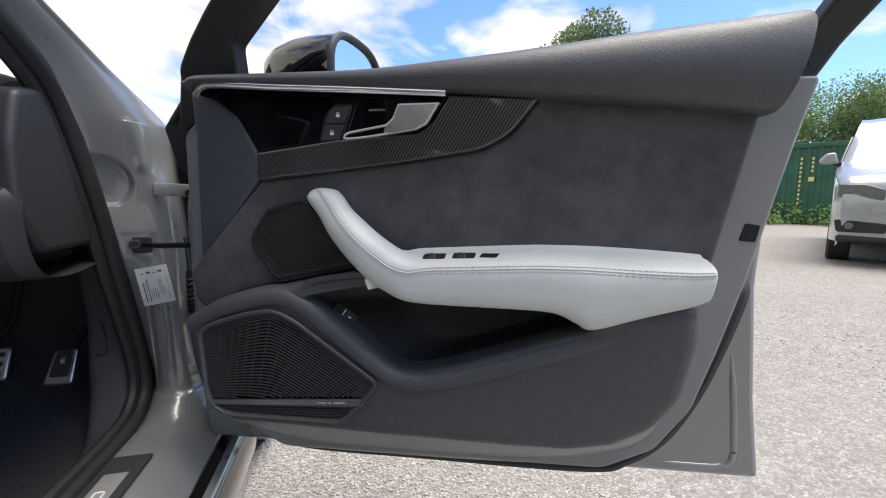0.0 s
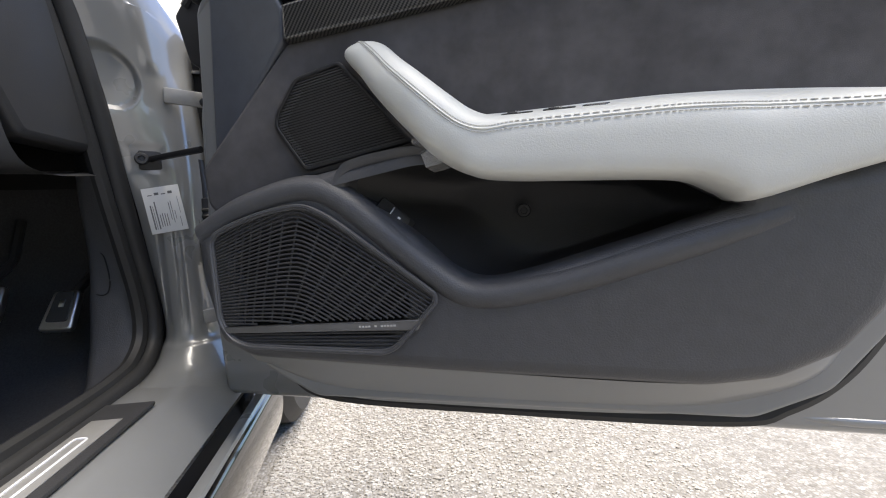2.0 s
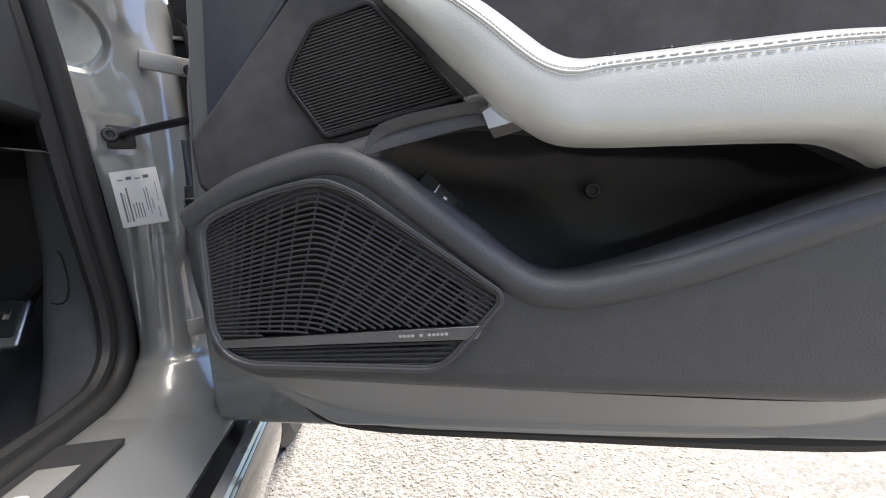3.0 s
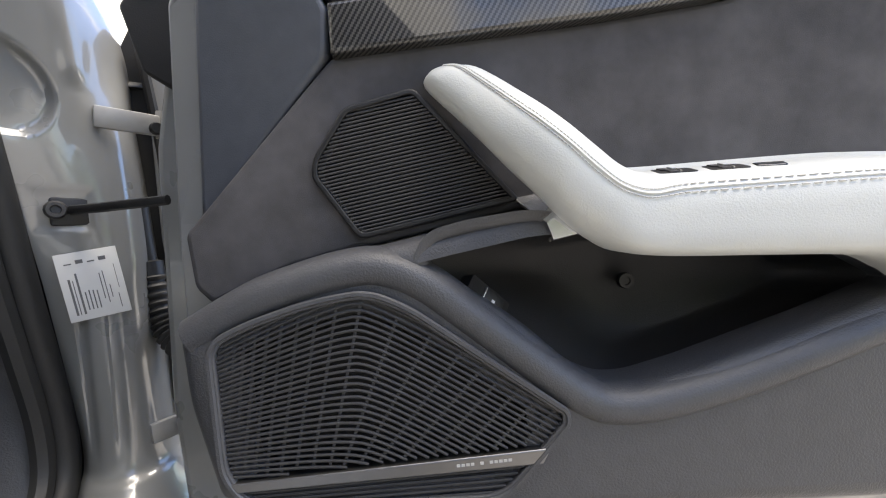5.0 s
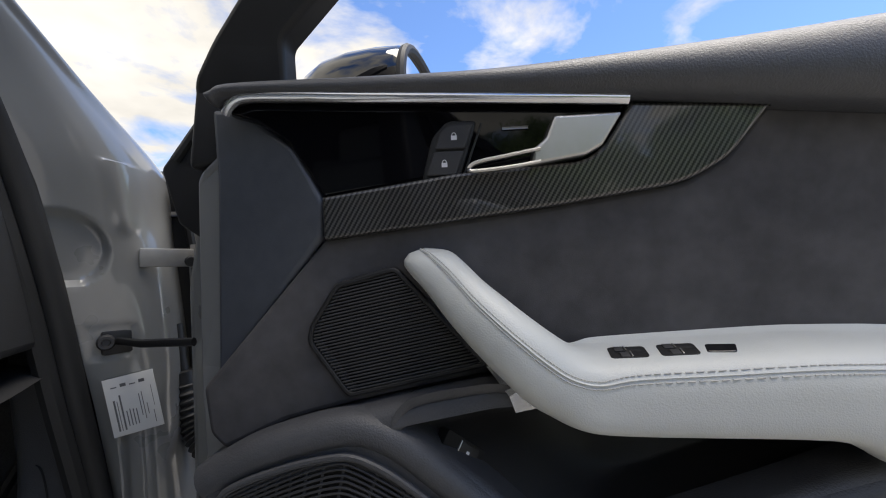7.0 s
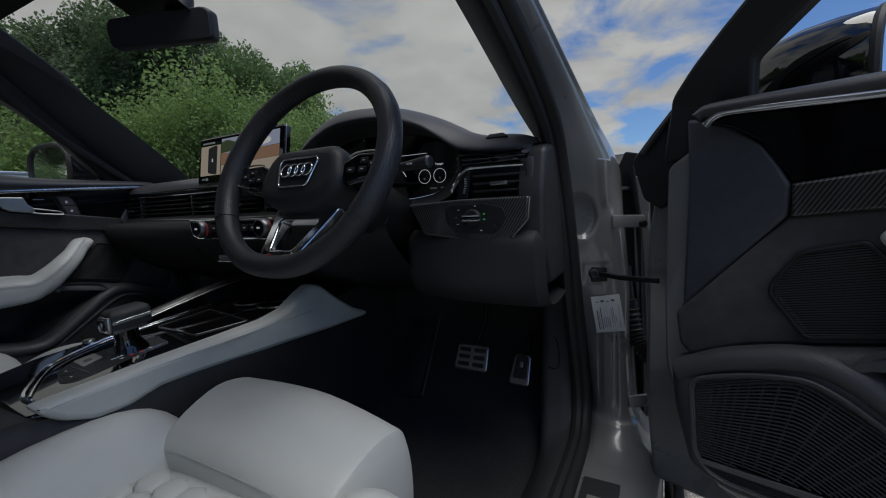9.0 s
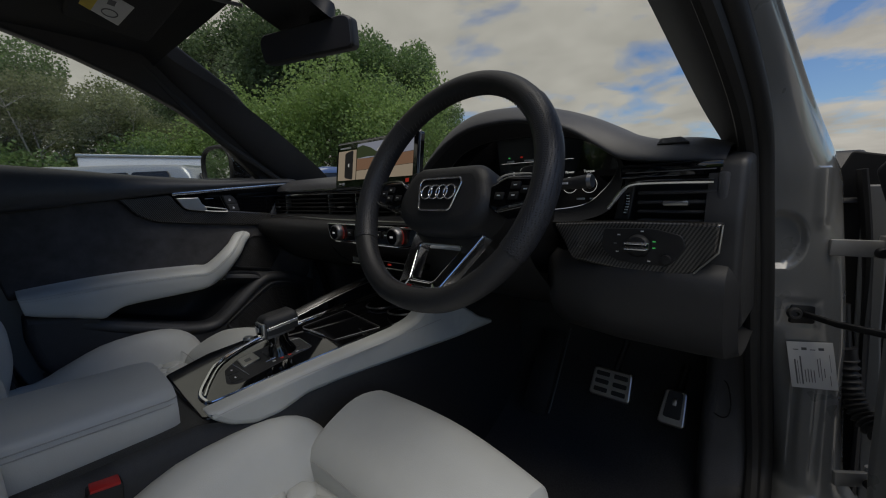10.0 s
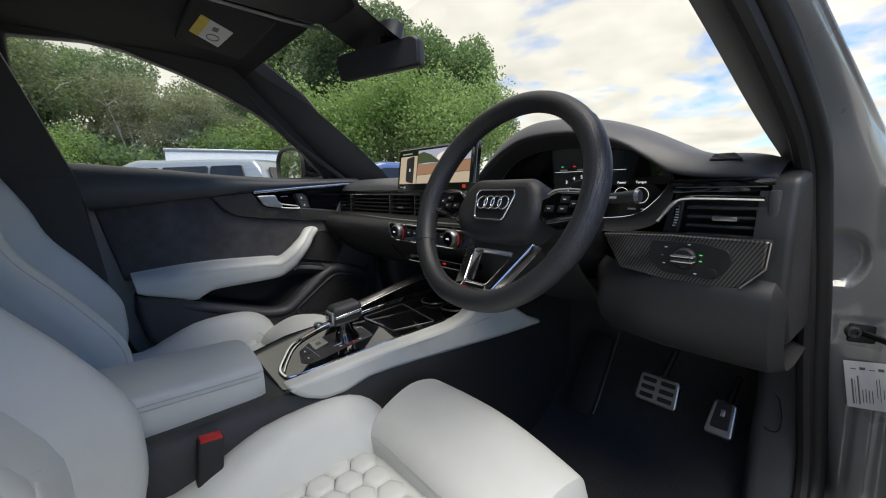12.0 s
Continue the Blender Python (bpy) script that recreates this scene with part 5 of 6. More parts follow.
part("lower_spoke", plate(rounded([(-.070, -.056), (.070, -.056), (.066, -.070), (.040, -.148), (.034, -.158), (-.034, -.158), (-.040, -.148), (-.066, -.070)], .005), -.022, .0, .004, holes=[rounded([(-.042, -.080), (.042, -.080), (.0225, -.136), (-.0225, -.136)], .006)], f=lambda a, b: -.0015 - .36 * max(0.0, b + .145)), CHROME, wheel, "polished chrome lower spoke")
bd = part("wheel_badge", plate(rounded([(-.018, -.145), (.018, -.145), (.014, -.155), (-.014, -.155)], .001), 0, .0025, .0004), GLOSS, wheel, "small red and black badge")
part("badge_red", plate([(-.017, -.146), (-.006, -.146), (-.008, -.154), (-.0135, -.154)], .002, .0032, .0001), RED, bd)
part("badge_grey", plate([(-.003, -.147), (.013, -.147), (.011, -.153), (-.004, -.153)], .002, .0032, .0001), DARK_METAL, bd)

# ---- centre console ----
console = thing("centre_console", "gloss black centre console with pale leather flanks", "console")
rows = []
for y, z in ((-.60, .60), (-.2, .60), (.05, .605), (.21, .612), (.25, .60), (.45, .62), (.65, .64), (.85, .66), (1.05, .70)):
    k = 1.0 if y < .2 else 1.0 + .12 * (y - .2)
    rows.append([(-.135 * k, y, .24), (-.125 * k, y, z - .08), (-.108 * k, y, z - .01), (-.095 * k, y, z), (0, y, z), (.095 * k, y, z), (.108 * k, y, z - .01), (.125 * k, y, z - .08), (.135 * k, y, .24)])
part("tunnel", loft([spline(r, 30) for r in rows]), LEATHER_BLACK, console, "charcoal console sides")
SLOPE = -.10
top_o = rounded([(-.100, .216), (.092, .222), (.106, .32), (.118, .60), (.12, .78), (-.13, .78), (-.130, .60), (-.126, .30)], .008)
tp = part("console_top", plate(top_o, .56, .618, .004, f=lambda a, b: .090 * max(0.0, b - .22) + SLOPE * a), GLOSS, console, "gloss black console top")


def on_top(pts, h=.0015):
    return [(a, b, .618 + .090 * max(0.0, b - .22) + SLOPE * a + h) for a, b in pts]


frame_line = [(.078, .74), (.077, .68), (.068, .579), (.067, .483), (.063, .399), (.060, .30), (.058, .252), (.052, .242), (.021, .241), (-.018, .262), (-.066, .298), (-.094, .355), (-.108, .413), (-.112, .50), (-.110, .62), (-.106, .74)]
part("chrome_frame", tube(on_top(spline(frame_line[7:], 60)), .0, 6, flat=(.0040, .0024)), CHROME, tp, "chrome line round the selector")
part("chrome_frame", tube(on_top(spline([(a + .011, b + .004) for a, b in frame_line[8:]], 60)), .0, 6, flat=(.0022, .0018)), CHROME, tp)
part("chrome_frame", tube(on_top(spline(frame_line[:8], 50)), .0, 6, flat=(.0016, .0018)), CHROME, tp)
pod = rounded([(-.028, .297), (.022, .283), (.036, .298), (.034, .325), (.024, .385), (.017, .455), (-.036, .455), (-.062, .44), (-.052, .33)], .008)
part("selector_gate", plate(pod, .615, .6187, .0006, f=lambda a, b: .090 * (b - .22) + SLOPE * a), TRIM_LOW, tp, "dark panel round the selector")
part("gate_line", tube(on_top([(.018, .400), (.015, .452), (-.036, .452), (-.048, .40)], .0015), .0011, 5), BRIGHT, tp)
part("gate_line", tube(on_top([(.004, .362), (.0, .415)], .0015), .0013, 5), BRIGHT, tp)
part("gate_line", tube(on_top([(-.040, .315), (.024, .322)], .0015), .0010, 5), BRIGHT, tp)
pb = part("park_button", plate(rounded([(-.045, .326), (-.050, .358), (-.016, .360), (-.008, .325)], .003), .615, .6215, .001, f=lambda a, b: .090 * (b - .22) + SLOPE * a), SATIN, tp, "satin parking button")
part("button_mark", plate(rounded([(-.032, .334), (-.034, .346), (-.022, .346), (-.020, .334)], .002), .621, .6218, .0002, f=lambda a, b: .090 * (b - .22) + SLOPE * a), DARK_METAL, pb)
for a, b in ((-.016, .304), (.014, .300)):
    bt = part("console_button", plate(rounded([(a - .012, b - .006), (a + .012, b - .010), (a + .013, b + .010), (a - .012, b + .009)], .002), .615, .6198, .0006, f=lambda a, b: .090 * (b - .22) + SLOPE * a), BLACK, tp)
    part("button_mark", box(on_top([(a - .003, b)], .002)[0], tuple(Vector(on_top([(a + .003, b + .003)], .0024)[0])), 0), WHITE_INK, bt)
for k in range(4):
    m = Vector(on_top([(.010, .372 + k * .016)], .0006)[0])
    part("gate_mark", box(tuple(m), tuple(m + Vector((.004, .006, .001))), 0), LED_RED if k in (1, 2) else WHITE_INK, tp)
part("lid_edge", tube(on_top(rounded([(-.08, .482), (.03, .497), (.06, .60), (-.08, .60)], .006)), .0010, 5, closed=True), DARK_METAL, tp)
part("lid_bar", tube(on_top([(-.067, .480), (0, .493)], .003), .0024, 6), BRIGHT, tp)
part("start_button", moved(lathe([(.001, .006), (.009, .006), (.011, .003), (.011, 0)], 20), Matrix.Translation(on_top([(-.119, .378)], 0)[0])), SATIN, tp, "round metal start button")
for a in (-.04, .045):
    part("cup_ring", tube([(a + .036 * math.cos(t), .68 + .036 * math.sin(t), .664) for t in [2 * math.pi * i / 28 for i in range(28)]], .0025, 6, closed=True), DARK_METAL, tp)
part("grab_rail", tube(spline([(-.118, .415, .657), (-.118, .46, .668), (-.118, .54, .687), (-.118, .63, .706), (-.116, .72, .72)], 20), .0, 10, flat=(.016, .007)), CARBON, console, "carbon fibre side rail")
part("rail_line", tube(spline([(-.101, .415, .655), (-.101, .46, .666), (-.101, .54, .685), (-.101, .63, .704), (-.099, .72, .718)], 20), .0012, 5), SATIN, console)
fl = [(.222, .627), (.388, .639), (.505, .645), (.60, .653), (.650, .664), (.695, .688), (.738, .707), (.765, .700), (.805, .660), (.845, .628), (.895, .606), (.885, .596), (.769, .592), (.64, .592), (.527, .591), (.44, .594), (.385, .594), (.335, .580), (.29, .580), (.253, .595), (.232, .612)]
for s in (1,):
    fp = part("leather_flank", plate(rounded(fl, .010), .09, .122, .010, put=lambda a, b, c: (s * (c + max(0, a - .5) * .09 - .35 * max(0, b - .63)), a, b)), LEATHER, console, "pale grey leather knee pad")
    part("flank_stitch", tube(spline([(s * .1215, .235, .620), (s * .1200, .37, .631), (s * .1255, .589, .640), (s * .134, .72, .648)], 30), .0008, 4), THREAD, fp)

rows = []
for y, k, kx in ((.176, .45, .80), (.192, .70, .87), (.196, .86, .92), (.188, .96, .965), (.165, 1.0, .99), (.0, 1.02, 1.0), (-.25, 1.02, 1.0), (-.40, 1.0, 1.0)):
    rows.append([(x * kx, y, .632 + (z - .632) * k) for x, z in ((-.098, .602), (-.100, .640), (-.088, .668), (-.05, .676), (0, .678), (.045, .675), (.078, .667), (.088, .640), (.086, .602))])
arm = part("armrest_pad", loft([spline(r, 30) for r in rows], cap=True), LEATHER, console, "pale grey leather centre armrest")
for dz in (0, .008):
    part("armrest_seam", tube(spline([(.0885, -.35, .648 + dz), (.0885, .0, .648 + dz), (.0875, .155, .648 + dz), (.083, .188, .647 + dz), (.070, .197, .646 + dz), (.03, .198, .645 + dz)], 40), .0009, 4), THREAD, arm)
shifter = thing("gear_selector", "black leather gear selector on the console", "gear lever")
knob = rounded([(-.030, .362), (.012, .360), (.017, .385), (.016, .432), (-.032, .434), (-.035, .385)], .009)
part("knob", plate(knob, .688, .722, .014, steps=5, f=lambda a, b: .10 * (b - .39) - .004 * ((a + .008) / .028) ** 2), LEATHER_BLACK, shifter, "black leather knob")
part("knob_trim", plate(rounded([(.366, .694), (.428, .702), (.428, .708), (.366, .700)], .002), .0145, .0190, .001, put=lambda a, b, c: (c, a, b)), BRIGHT, shifter, "chrome knob edge")
part("knob_surround", box((-.022, .3585, .680), (.014, .366, .709), .003), SATIN, shifter, "satin metal knob end")
part("knob_face", box((-.018, .3565, .685), (.010, .361, .705), .002), GLOSS, shifter)
part("knob_button", box((-.006, .3550, .691), (.001, .3575, .700), .001), SATIN, shifter)
part("knob_underside", plate(rounded([(-.027, .366), (.012, .366), (.012, .425), (-.027, .425)], .008), .679, .690, .004, f=lambda a, b: .10 * (b - .39)), DARK_METAL, shifter)
part("stem", loft([[(c * rx - .012, y0 + s * ry, z) for c, s in [(math.cos(k * math.pi / 8), math.sin(k * math.pi / 8)) for k in range(17)]] for z, y0, rx, ry in ((.628, .405, .024, .034), (.642, .403, .019, .028), (.660, .398, .013, .020), (.686, .394, .014, .022))]), GLOSS, shifter, "tapered gloss black stem")
part("boot_plate", plate(rounded([(-.04, .372), (.0, .372), (-.004, .44), (-.044, .44)], .006), .60, .6375, .002, f=lambda a, b: .09 * (b - .41) + SLOPE * a), LEATHER_BLACK, shifter)
buckle = thing("seat_belt_buckle", "black seat belt buckle with a red release", "buckle")
part("buckle_body", moved(box((-.012, -.018, -.10), (.012, .018, 0), .004), Matrix.Translation((.138, .096, .599)) @ pose(0, 0, 0, -6, 0, 0)), BLACK, buckle)
part("release_button", moved(box((-.009, -.015, -.002), (.0125, .015, .0022), .001), Matrix.Translation((.138, .096, .599)) @ pose(0, 0, 0, -6, 0, 0)), RED, buckle, "red release button")


# ---- seats ----
def quilt(cx, cy, width, length, put, r=.026):
    """Padded hexagons over a panel."""
    out = []
    for j in range(-8, 9):
        for i in range(-8, 9):
            a = cx + i * r * 1.732 + (j % 2) * r * .866
            b = cy + j * r * 1.5
            if abs(a - cx) > width / 2 or abs(b - cy) > length / 2:
                continue
            bm = bmesh.new()
            rings = []
            for q, h in ((.97, -.002), (.90, .0035), (.62, .0062)):
                rings.append([bm.verts.new(put(a + r * q * math.sin(k * math.pi / 3), b + r * q * math.cos(k * math.pi / 3), h)) for k in range(6)])
            top = bm.verts.new(put(a, b, .007))
            for ra, rb in zip(rings, rings[1:]):
                for k in range(6):
                    bm.faces.new((ra[k - 1], ra[k], rb[k], rb[k - 1]))
            for k in range(6):
                bm.faces.new((rings[-1][k - 1], rings[-1][k], top))
            out.append(bm)
    return out


BACK = [(.46, -.02), (.57, .012), (.64, .016), (.70, .006), (.79, -.050), (.87, -.110), (.943, -.138), (1.025, -.180), (1.15, -.25), (1.22, -.28)]


def car_seat(name, label, x0, s0):
    seat = thing(name, label, "car seat", Matrix.Translation((x0, 0, 0)), group="front seats")
    rows = [[(x, y, z + e) for x, e in ((-.19, -.012), (-.10, 0), (0, .003), (.10, 0), (.19, -.012))] for y, z in ((-.14, .47), (.0, .482), (.15, .490), (.30, .500), (.345, .498), (.35, .44))]
    cu = part("cushion", loft(smooth_rows(rows, 16, 16)), LEATHER, seat, "quilted pale leather cushion")
    for bm in quilt(0, .15, .34, .33, lambda a, b, h: (a, b, .487 + .06 * (b - .05) + h)):
        part("quilt_pad", bm, LEATHER, cu, angle=80)
    rows = []
    for y, zt, hw, zb in ((.338, .508, .182, .43), (.342, .530, .188, .42), (.37, .557, .194, .41), (.44, .582, .200, .40), (.495, .578, .199, .40), (.521, .560, .195, .40), (.530, .525, .192, .40), (.522, .44, .190, .40)):
        rows.append([(-hw + .004, y, zb), (-hw, y, (zb + zt) / 2 + .01), (-hw + .008, y, zt - .012), (-hw + .035, y, zt), (0, y, zt + .004), (hw - .035, y, zt), (hw - .008, y, zt - .012), (hw, y, (zb + zt) / 2 + .01), (hw - .004, y, zb)])
    rows = [[(x * (.85 if x * s0 > 0 else 1.0), y, z - .030 * max(0.0, x * s0 / .2) ** 1.5) for x, y, z in r] for r in rows]
    part("thigh_support", loft(smooth_rows(rows, 26, 36), cap=True), LEATHER, seat, "pale grey leather thigh support")
    part("support_seam", tube(spline([(-.180, .341, .520), (-.10, .339, .530), (.10, .339, .527), (.165, .341, .505)], 20), .0012, 4), THREAD, seat)
    for s in (1, -1):
        rows = [[(s * x, y, zz + (z - zz) * k) for x, z in ((.150, .478), (.168, .512), (.198, .545), (.232, .556), (.264, .538), (.276, .480), (.272, .36))] for y, k, zz in ((-.14, .75, .45), (.03, .66, .45), (.10, .90, .45), (.18, 1.20, .45), (.28, 1.28, .45), (.35, 1.16, .45), (.395, .80, .45), (.412, .35, .44))]
        part("side_bolster", loft(smooth_rows(rows, 20, 26), cap=False), LEATHER, seat, "pale grey leather side bolster")
        rows = []
        for z, y in BACK:
            k = 1.0 if z < .9 else max(.45, 1 - (z - .9) * 1.6)
            rows.append([(s * .135, y - .075 * k, z), (s * .165, y - .035 * k, z), (s * .195, y - .004, z), (s * .222, y, z), (s * .248, y - .015, z), (s * .262, y - .05, z), (s * .262, y - .10, z - .01)])
        bo = part("back_bolster", loft(smooth_rows(rows, 36, 24)), LEATHER, seat, "pale grey leather backrest bolster")
        for q in (.232, .240):
            part("bolster_stitch", tube(spline([(s * q, y - .0015 - (q - .222) * .35, z) for z, y in BACK[1:8]], 40), .0009, 4), THREAD, bo)
        rows = [[(s * .262, y - .045, z), (s * .268, y - .10, z), (s * .262, y - .17, z)] for z, y in BACK]
        part("seat_side", loft(smooth_rows(rows, 20, 6)), LEATHER, seat, "pale leather seat side panel")
    rows = [[(x, y - .068 - .01 * (1 - abs(x) / .15), z) for x in (-.15, -.07, 0, .07, .15)] for z, y in BACK]
    bk = part("backrest", loft(smooth_rows(rows, 24, 12)), LEATHER, seat, "quilted pale leather backrest")
    for bm in quilt(0, .72, .26, .42, lambda a, b, h: (a, np.interp(b, [p[0] for p in BACK], [p[1] for p in BACK]) - .077 + h, b)):
        part("quilt_pad", bm, LEATHER, bk, angle=80)
    part("shoulder", box((-.20, -.34, 1.02), (.20, -.235, 1.20), .04, 4), LEATHER, seat)
    part("head_restraint", box((-.13, -.37, 1.16), (.13, -.28, 1.34), .04, 4), LEATHER, seat)
    part("seat_back_shell", moved(box((-.23, -.03, 0), (.23, .03, .72), .03, 3), Matrix.Translation((0, -.185, .46)) @ pose(0, 0, 0, 17, 0, 0)), TRIM_LOW, seat)
    part("seat_base", box((-.24, -.15, .235), (.24, .42, .42), .03), BLACK, seat)
    part("side_skirt", box((s0 * .262, -.20, .28), (s0 * .285, .36, .46), .012, 3), BLACK, seat, "black plastic seat skirt")
    return seat


car_seat("driver_seat", "pale grey quilted leather driver seat", .365, 1)
car_seat("passenger_seat", "pale grey quilted leather passenger seat", -.365, -1)

# ---- pedals and floor ----
brake = thing("brake_pedal", "brushed steel brake pedal with black rubber pads", "pedal", Matrix.Translation((.446, .945, .497)) @ pose(0, 0, 0, 62, 0, 0))
part("pedal_plate", plate(rounded([(-.046, -.033), (.046, -.033), (.043, .033), (-.043, .033)], .010), -.010, .002, .004), SATIN, brake)
for i in (-1, 1):
    for j in (-1, 0, 1):
        part("rubber_pad", plate(rounded([(i * .020 - .015, j * .018 - .005), (i * .020 + .015, j * .018 - .005), (i * .020 + .015, j * .018 + .005), (i * .020 - .015, j * .018 + .005)], .003), .0, .0045, .001), RUBBER, brake)
part("pedal_arm", tube([(0, .02, -.01), (0, .10, -.05), (0, .18, -.04)], .008, 8), BLACK, brake)
acc = thing("accelerator_pedal", "brushed steel accelerator with a black rubber pad", "pedal", Matrix.Translation((.573, .955, .480)) @ pose(0, 0, 0, 58, 0, 0))
part("pedal_plate", plate(rounded([(-.028, -.037), (.024, -.037), (.021, .037), (-.021, .037)], .009), -.010, .002, .004), SATIN, acc)
part("rubber_pad", plate(rounded([(-.018, -.022), (.015, -.022), (.013, .033), (-.014, .033)], .005), .0, .0045, .001), RUBBER, acc)
part("pad_slot", box((-.004, .004, .004), (.004, .018, .0055), .001), SATIN, acc)
part("pedal_arm", tube([(0, .02, -.01), (0, .10, -.05)], .008, 8), BLACK, acc)
rest = thing("foot_rest", "black rubber foot rest beside the tunnel", "foot rest")
part("rest_plate", moved(box((-.035, -.005, -.11), (.035, .005, .11), .006), Matrix.Translation((.245, 1.0, .45)) @ pose(0, 0, 0, -32, 0, 0)), RUBBER, rest)
part("rest_edge", tube([(.283, .955, .36), (.285, 1.01, .45), (.288, 1.07, .56)], .0022, 5), DARK_METAL, rest)
rows = [[(x, y, z + .003 * noise.noise(Vector((x * 9, y * 9, 0)))) for x in np.linspace(.10, .68, 14)] for y, z in ((.35, .245), (.60, .25), (.80, .262), (.90, .30), (1.0, .37), (1.08, .50), (1.10, .70))]
rows = [[tuple(float(c) for c in p) for p in r] for r in rows]
lone("floor_carpet", loft(smooth_rows(rows, 20, 14)), CARPET, "black carpet in the driver footwell", "carpet", kind="structure")
rows = [[(-x, y, z) for x, y, z in r] for r in rows]
lone("floor_carpet", loft(smooth_rows(rows, 20, 14)), CARPET, "black carpet in the passenger footwell", "carpet", kind="structure")
# ---- overhead ----
visor = thing("sun_visor", "black fabric sun visor with a warning sticker", "sun visor")
VIS = frame_of((-.283, .270, 1.352), (1, 0, 0), (0, .985, -.17), (0, .17, .985))
part("visor_board", moved(plate(rounded([(-.165, -.080), (.165, -.080), (.155, .075), (-.160, .075)], .018), .006, -.012, .006), VIS), HEADLINER, visor)
part("visor_sticker", moved(plate(rounded([(-.063, -.060), (.058, -.054), (.018, .018), (-.112, .010)], .003), -.011, -.0128, .0002), VIS), PAPER, visor)
part("sticker_band", moved(plate([(-.063, -.060), (.058, -.054), (.046, -.033), (-.077, -.040)], -.0125, -.0132, .0001), VIS), YELLOW, visor)
part("sticker_ring", moved(tube([(-.055 + .020 * math.cos(t), -.012 + .013 * math.sin(t), -.0132) for t in [2 * math.pi * i / 24 for i in range(24)]], .0012, 5, closed=True), VIS), INK, visor)
part("sticker_bar", moved(box((-.012, -.022, -.0134), (.014, -.010, -.0126), 0), VIS), INK, visor)
ohc = thing("overhead_console", "black overhead console with lamps", "overhead console")
part("console_shell", plate(rounded([(-.085, .02), (.085, .02), (.10, .40), (.06, .445), (-.06, .445), (-.10, .40)], .03), 1.385, 1.335, .02, f=lambda a, b: -.10 * max(0, b - .30)), BLACK, ohc)
part("console_trim", tube(spline([(-.088, .05, 1.338), (-.10, .22, 1.335), (-.098, .36, 1.326), (-.07, .42, 1.316)], 24), .0, 6, flat=(.006, .003)), DARK_METAL, ohc)
part("lamp_lens", box((-.045, .20, 1.331), (-.01, .25, 1.336), .002), GLOSS, ohc)
mir = thing("rear_view_mirror", "black frameless rear view mirror with sensor cover", "mirror")
MM = Matrix.Translation((.014, .500, 1.246)) @ pose(0, 0, 0, 90, 0, 26) @ pose(0, 0, 0, 6, 0, 3) @ Matrix.Scale(.87, 4)
part("mirror_case", moved(plate(rounded([(-.118, -.030), (.118, -.034), (.122, .026), (.105, .036), (-.110, .034), (-.122, .018)], .012), -.022, .006, .008), MM), BLACK, mir)
part("mirror_glass", moved(plate(rounded([(-.114, -.026), (.114, -.030), (.117, .024), (.102, .032), (-.107, .030), (-.117, .016)], .010), .004, .0072, .0005), MM), plain("dimmed_mirror_glass", (.05, .05, .055), .03, grain=.02), mir, "dark dimming mirror glass")
part("mirror_arm", tube([(.02, .515, 1.25), (.02, .535, 1.28), (.01, .54, 1.32)], [.022, .024, .03], 12), BLACK, mir)
cover = [[(.01 + x * k, y, z - .02 * (x / .06) ** 2) for x in (-.06, -.03, 0, .03, .06)] for y, z, k in ((.40, 1.350, 1.25), (.44, 1.328, 1.25), (.50, 1.300, 1.2), (.56, 1.282, 1.1), (.61, 1.280, .8))]
part("sensor_cover", loft(smooth_rows(cover, 12, 12)), BLACK, mir, "black sensor cover on the windscreen")

# ---- outdoors ----
def ground_material():
    n = Nodes("crushed_limestone")
    v = n.node("TexVoronoi", Vector=n.co, Scale=125.0)
    v2 = n.node("TexVoronoi", Vector=n.co, Scale=230.0)
    tone = n.math("ADD", n.math("MULTIPLY", n.noise(0.9, 5.0), 0.6), n.math("MULTIPLY", n.noise(7.0, 4.0), 0.4))
    sep = n.node("SeparateColor", Color=v.outputs["Color"])
    stones = n.mix(sep.outputs[0], (0.225, 0.208, 0.183), (0.49, 0.47, 0.435))
    dust = n.mix(n.ramp(tone, 0.4, 0.6, 0, 1), (0.252, 0.230, 0.196), (0.335, 0.316, 0.285))
    fac = n.ramp(v.outputs["Distance"], 0.4, 0.75, 0, 1)
    v3 = n.node("TexVoronoi", Vector=n.co, Scale=48.0)
    lump = n.node("SeparateColor", Color=v3.outputs["Color"])
    grit = n.math("ADD", n.math("MULTIPLY", lump.outputs[0], 0.55), n.math("MULTIPLY", n.noise(38.0, 3.0), 0.6))
    surface = n.mix(n.ramp(grit, 0.25, 0.9, 0.55, 0), n.mix(fac, stones, dust), (0.165, 0.152, 0.132))
    n.set(Base_Color=surface, Roughness=0.95)
    h = n.math("ADD", n.math("MULTIPLY", v.outputs["Distance"], -1.0), n.math("ADD", n.math("MULTIPLY", v2.outputs["Distance"], -0.35), n.math("MULTIPLY", v3.outputs["Distance"], -0.8)))
    n.bump(h, 0.6, 0.006)
    return n.mat


GROUND = ground_material()
bm = bmesh.new()
bmesh.ops.create_grid(bm, x_segments=60, y_segments=60, size=1.0)
for v in bm.verts:
    v.co.x = math.copysign(abs(v.co.x) ** 3, v.co.x) * 400
    v.co.y = math.copysign(abs(v.co.y) ** 3, v.co.y) * 400
    v.co.z = .012 * noise.noise(v.co * .6) if v.co.length < 40 else 0
lone("ground", bm, GROUND, "pale crushed limestone car park", "ground", kind="structure")


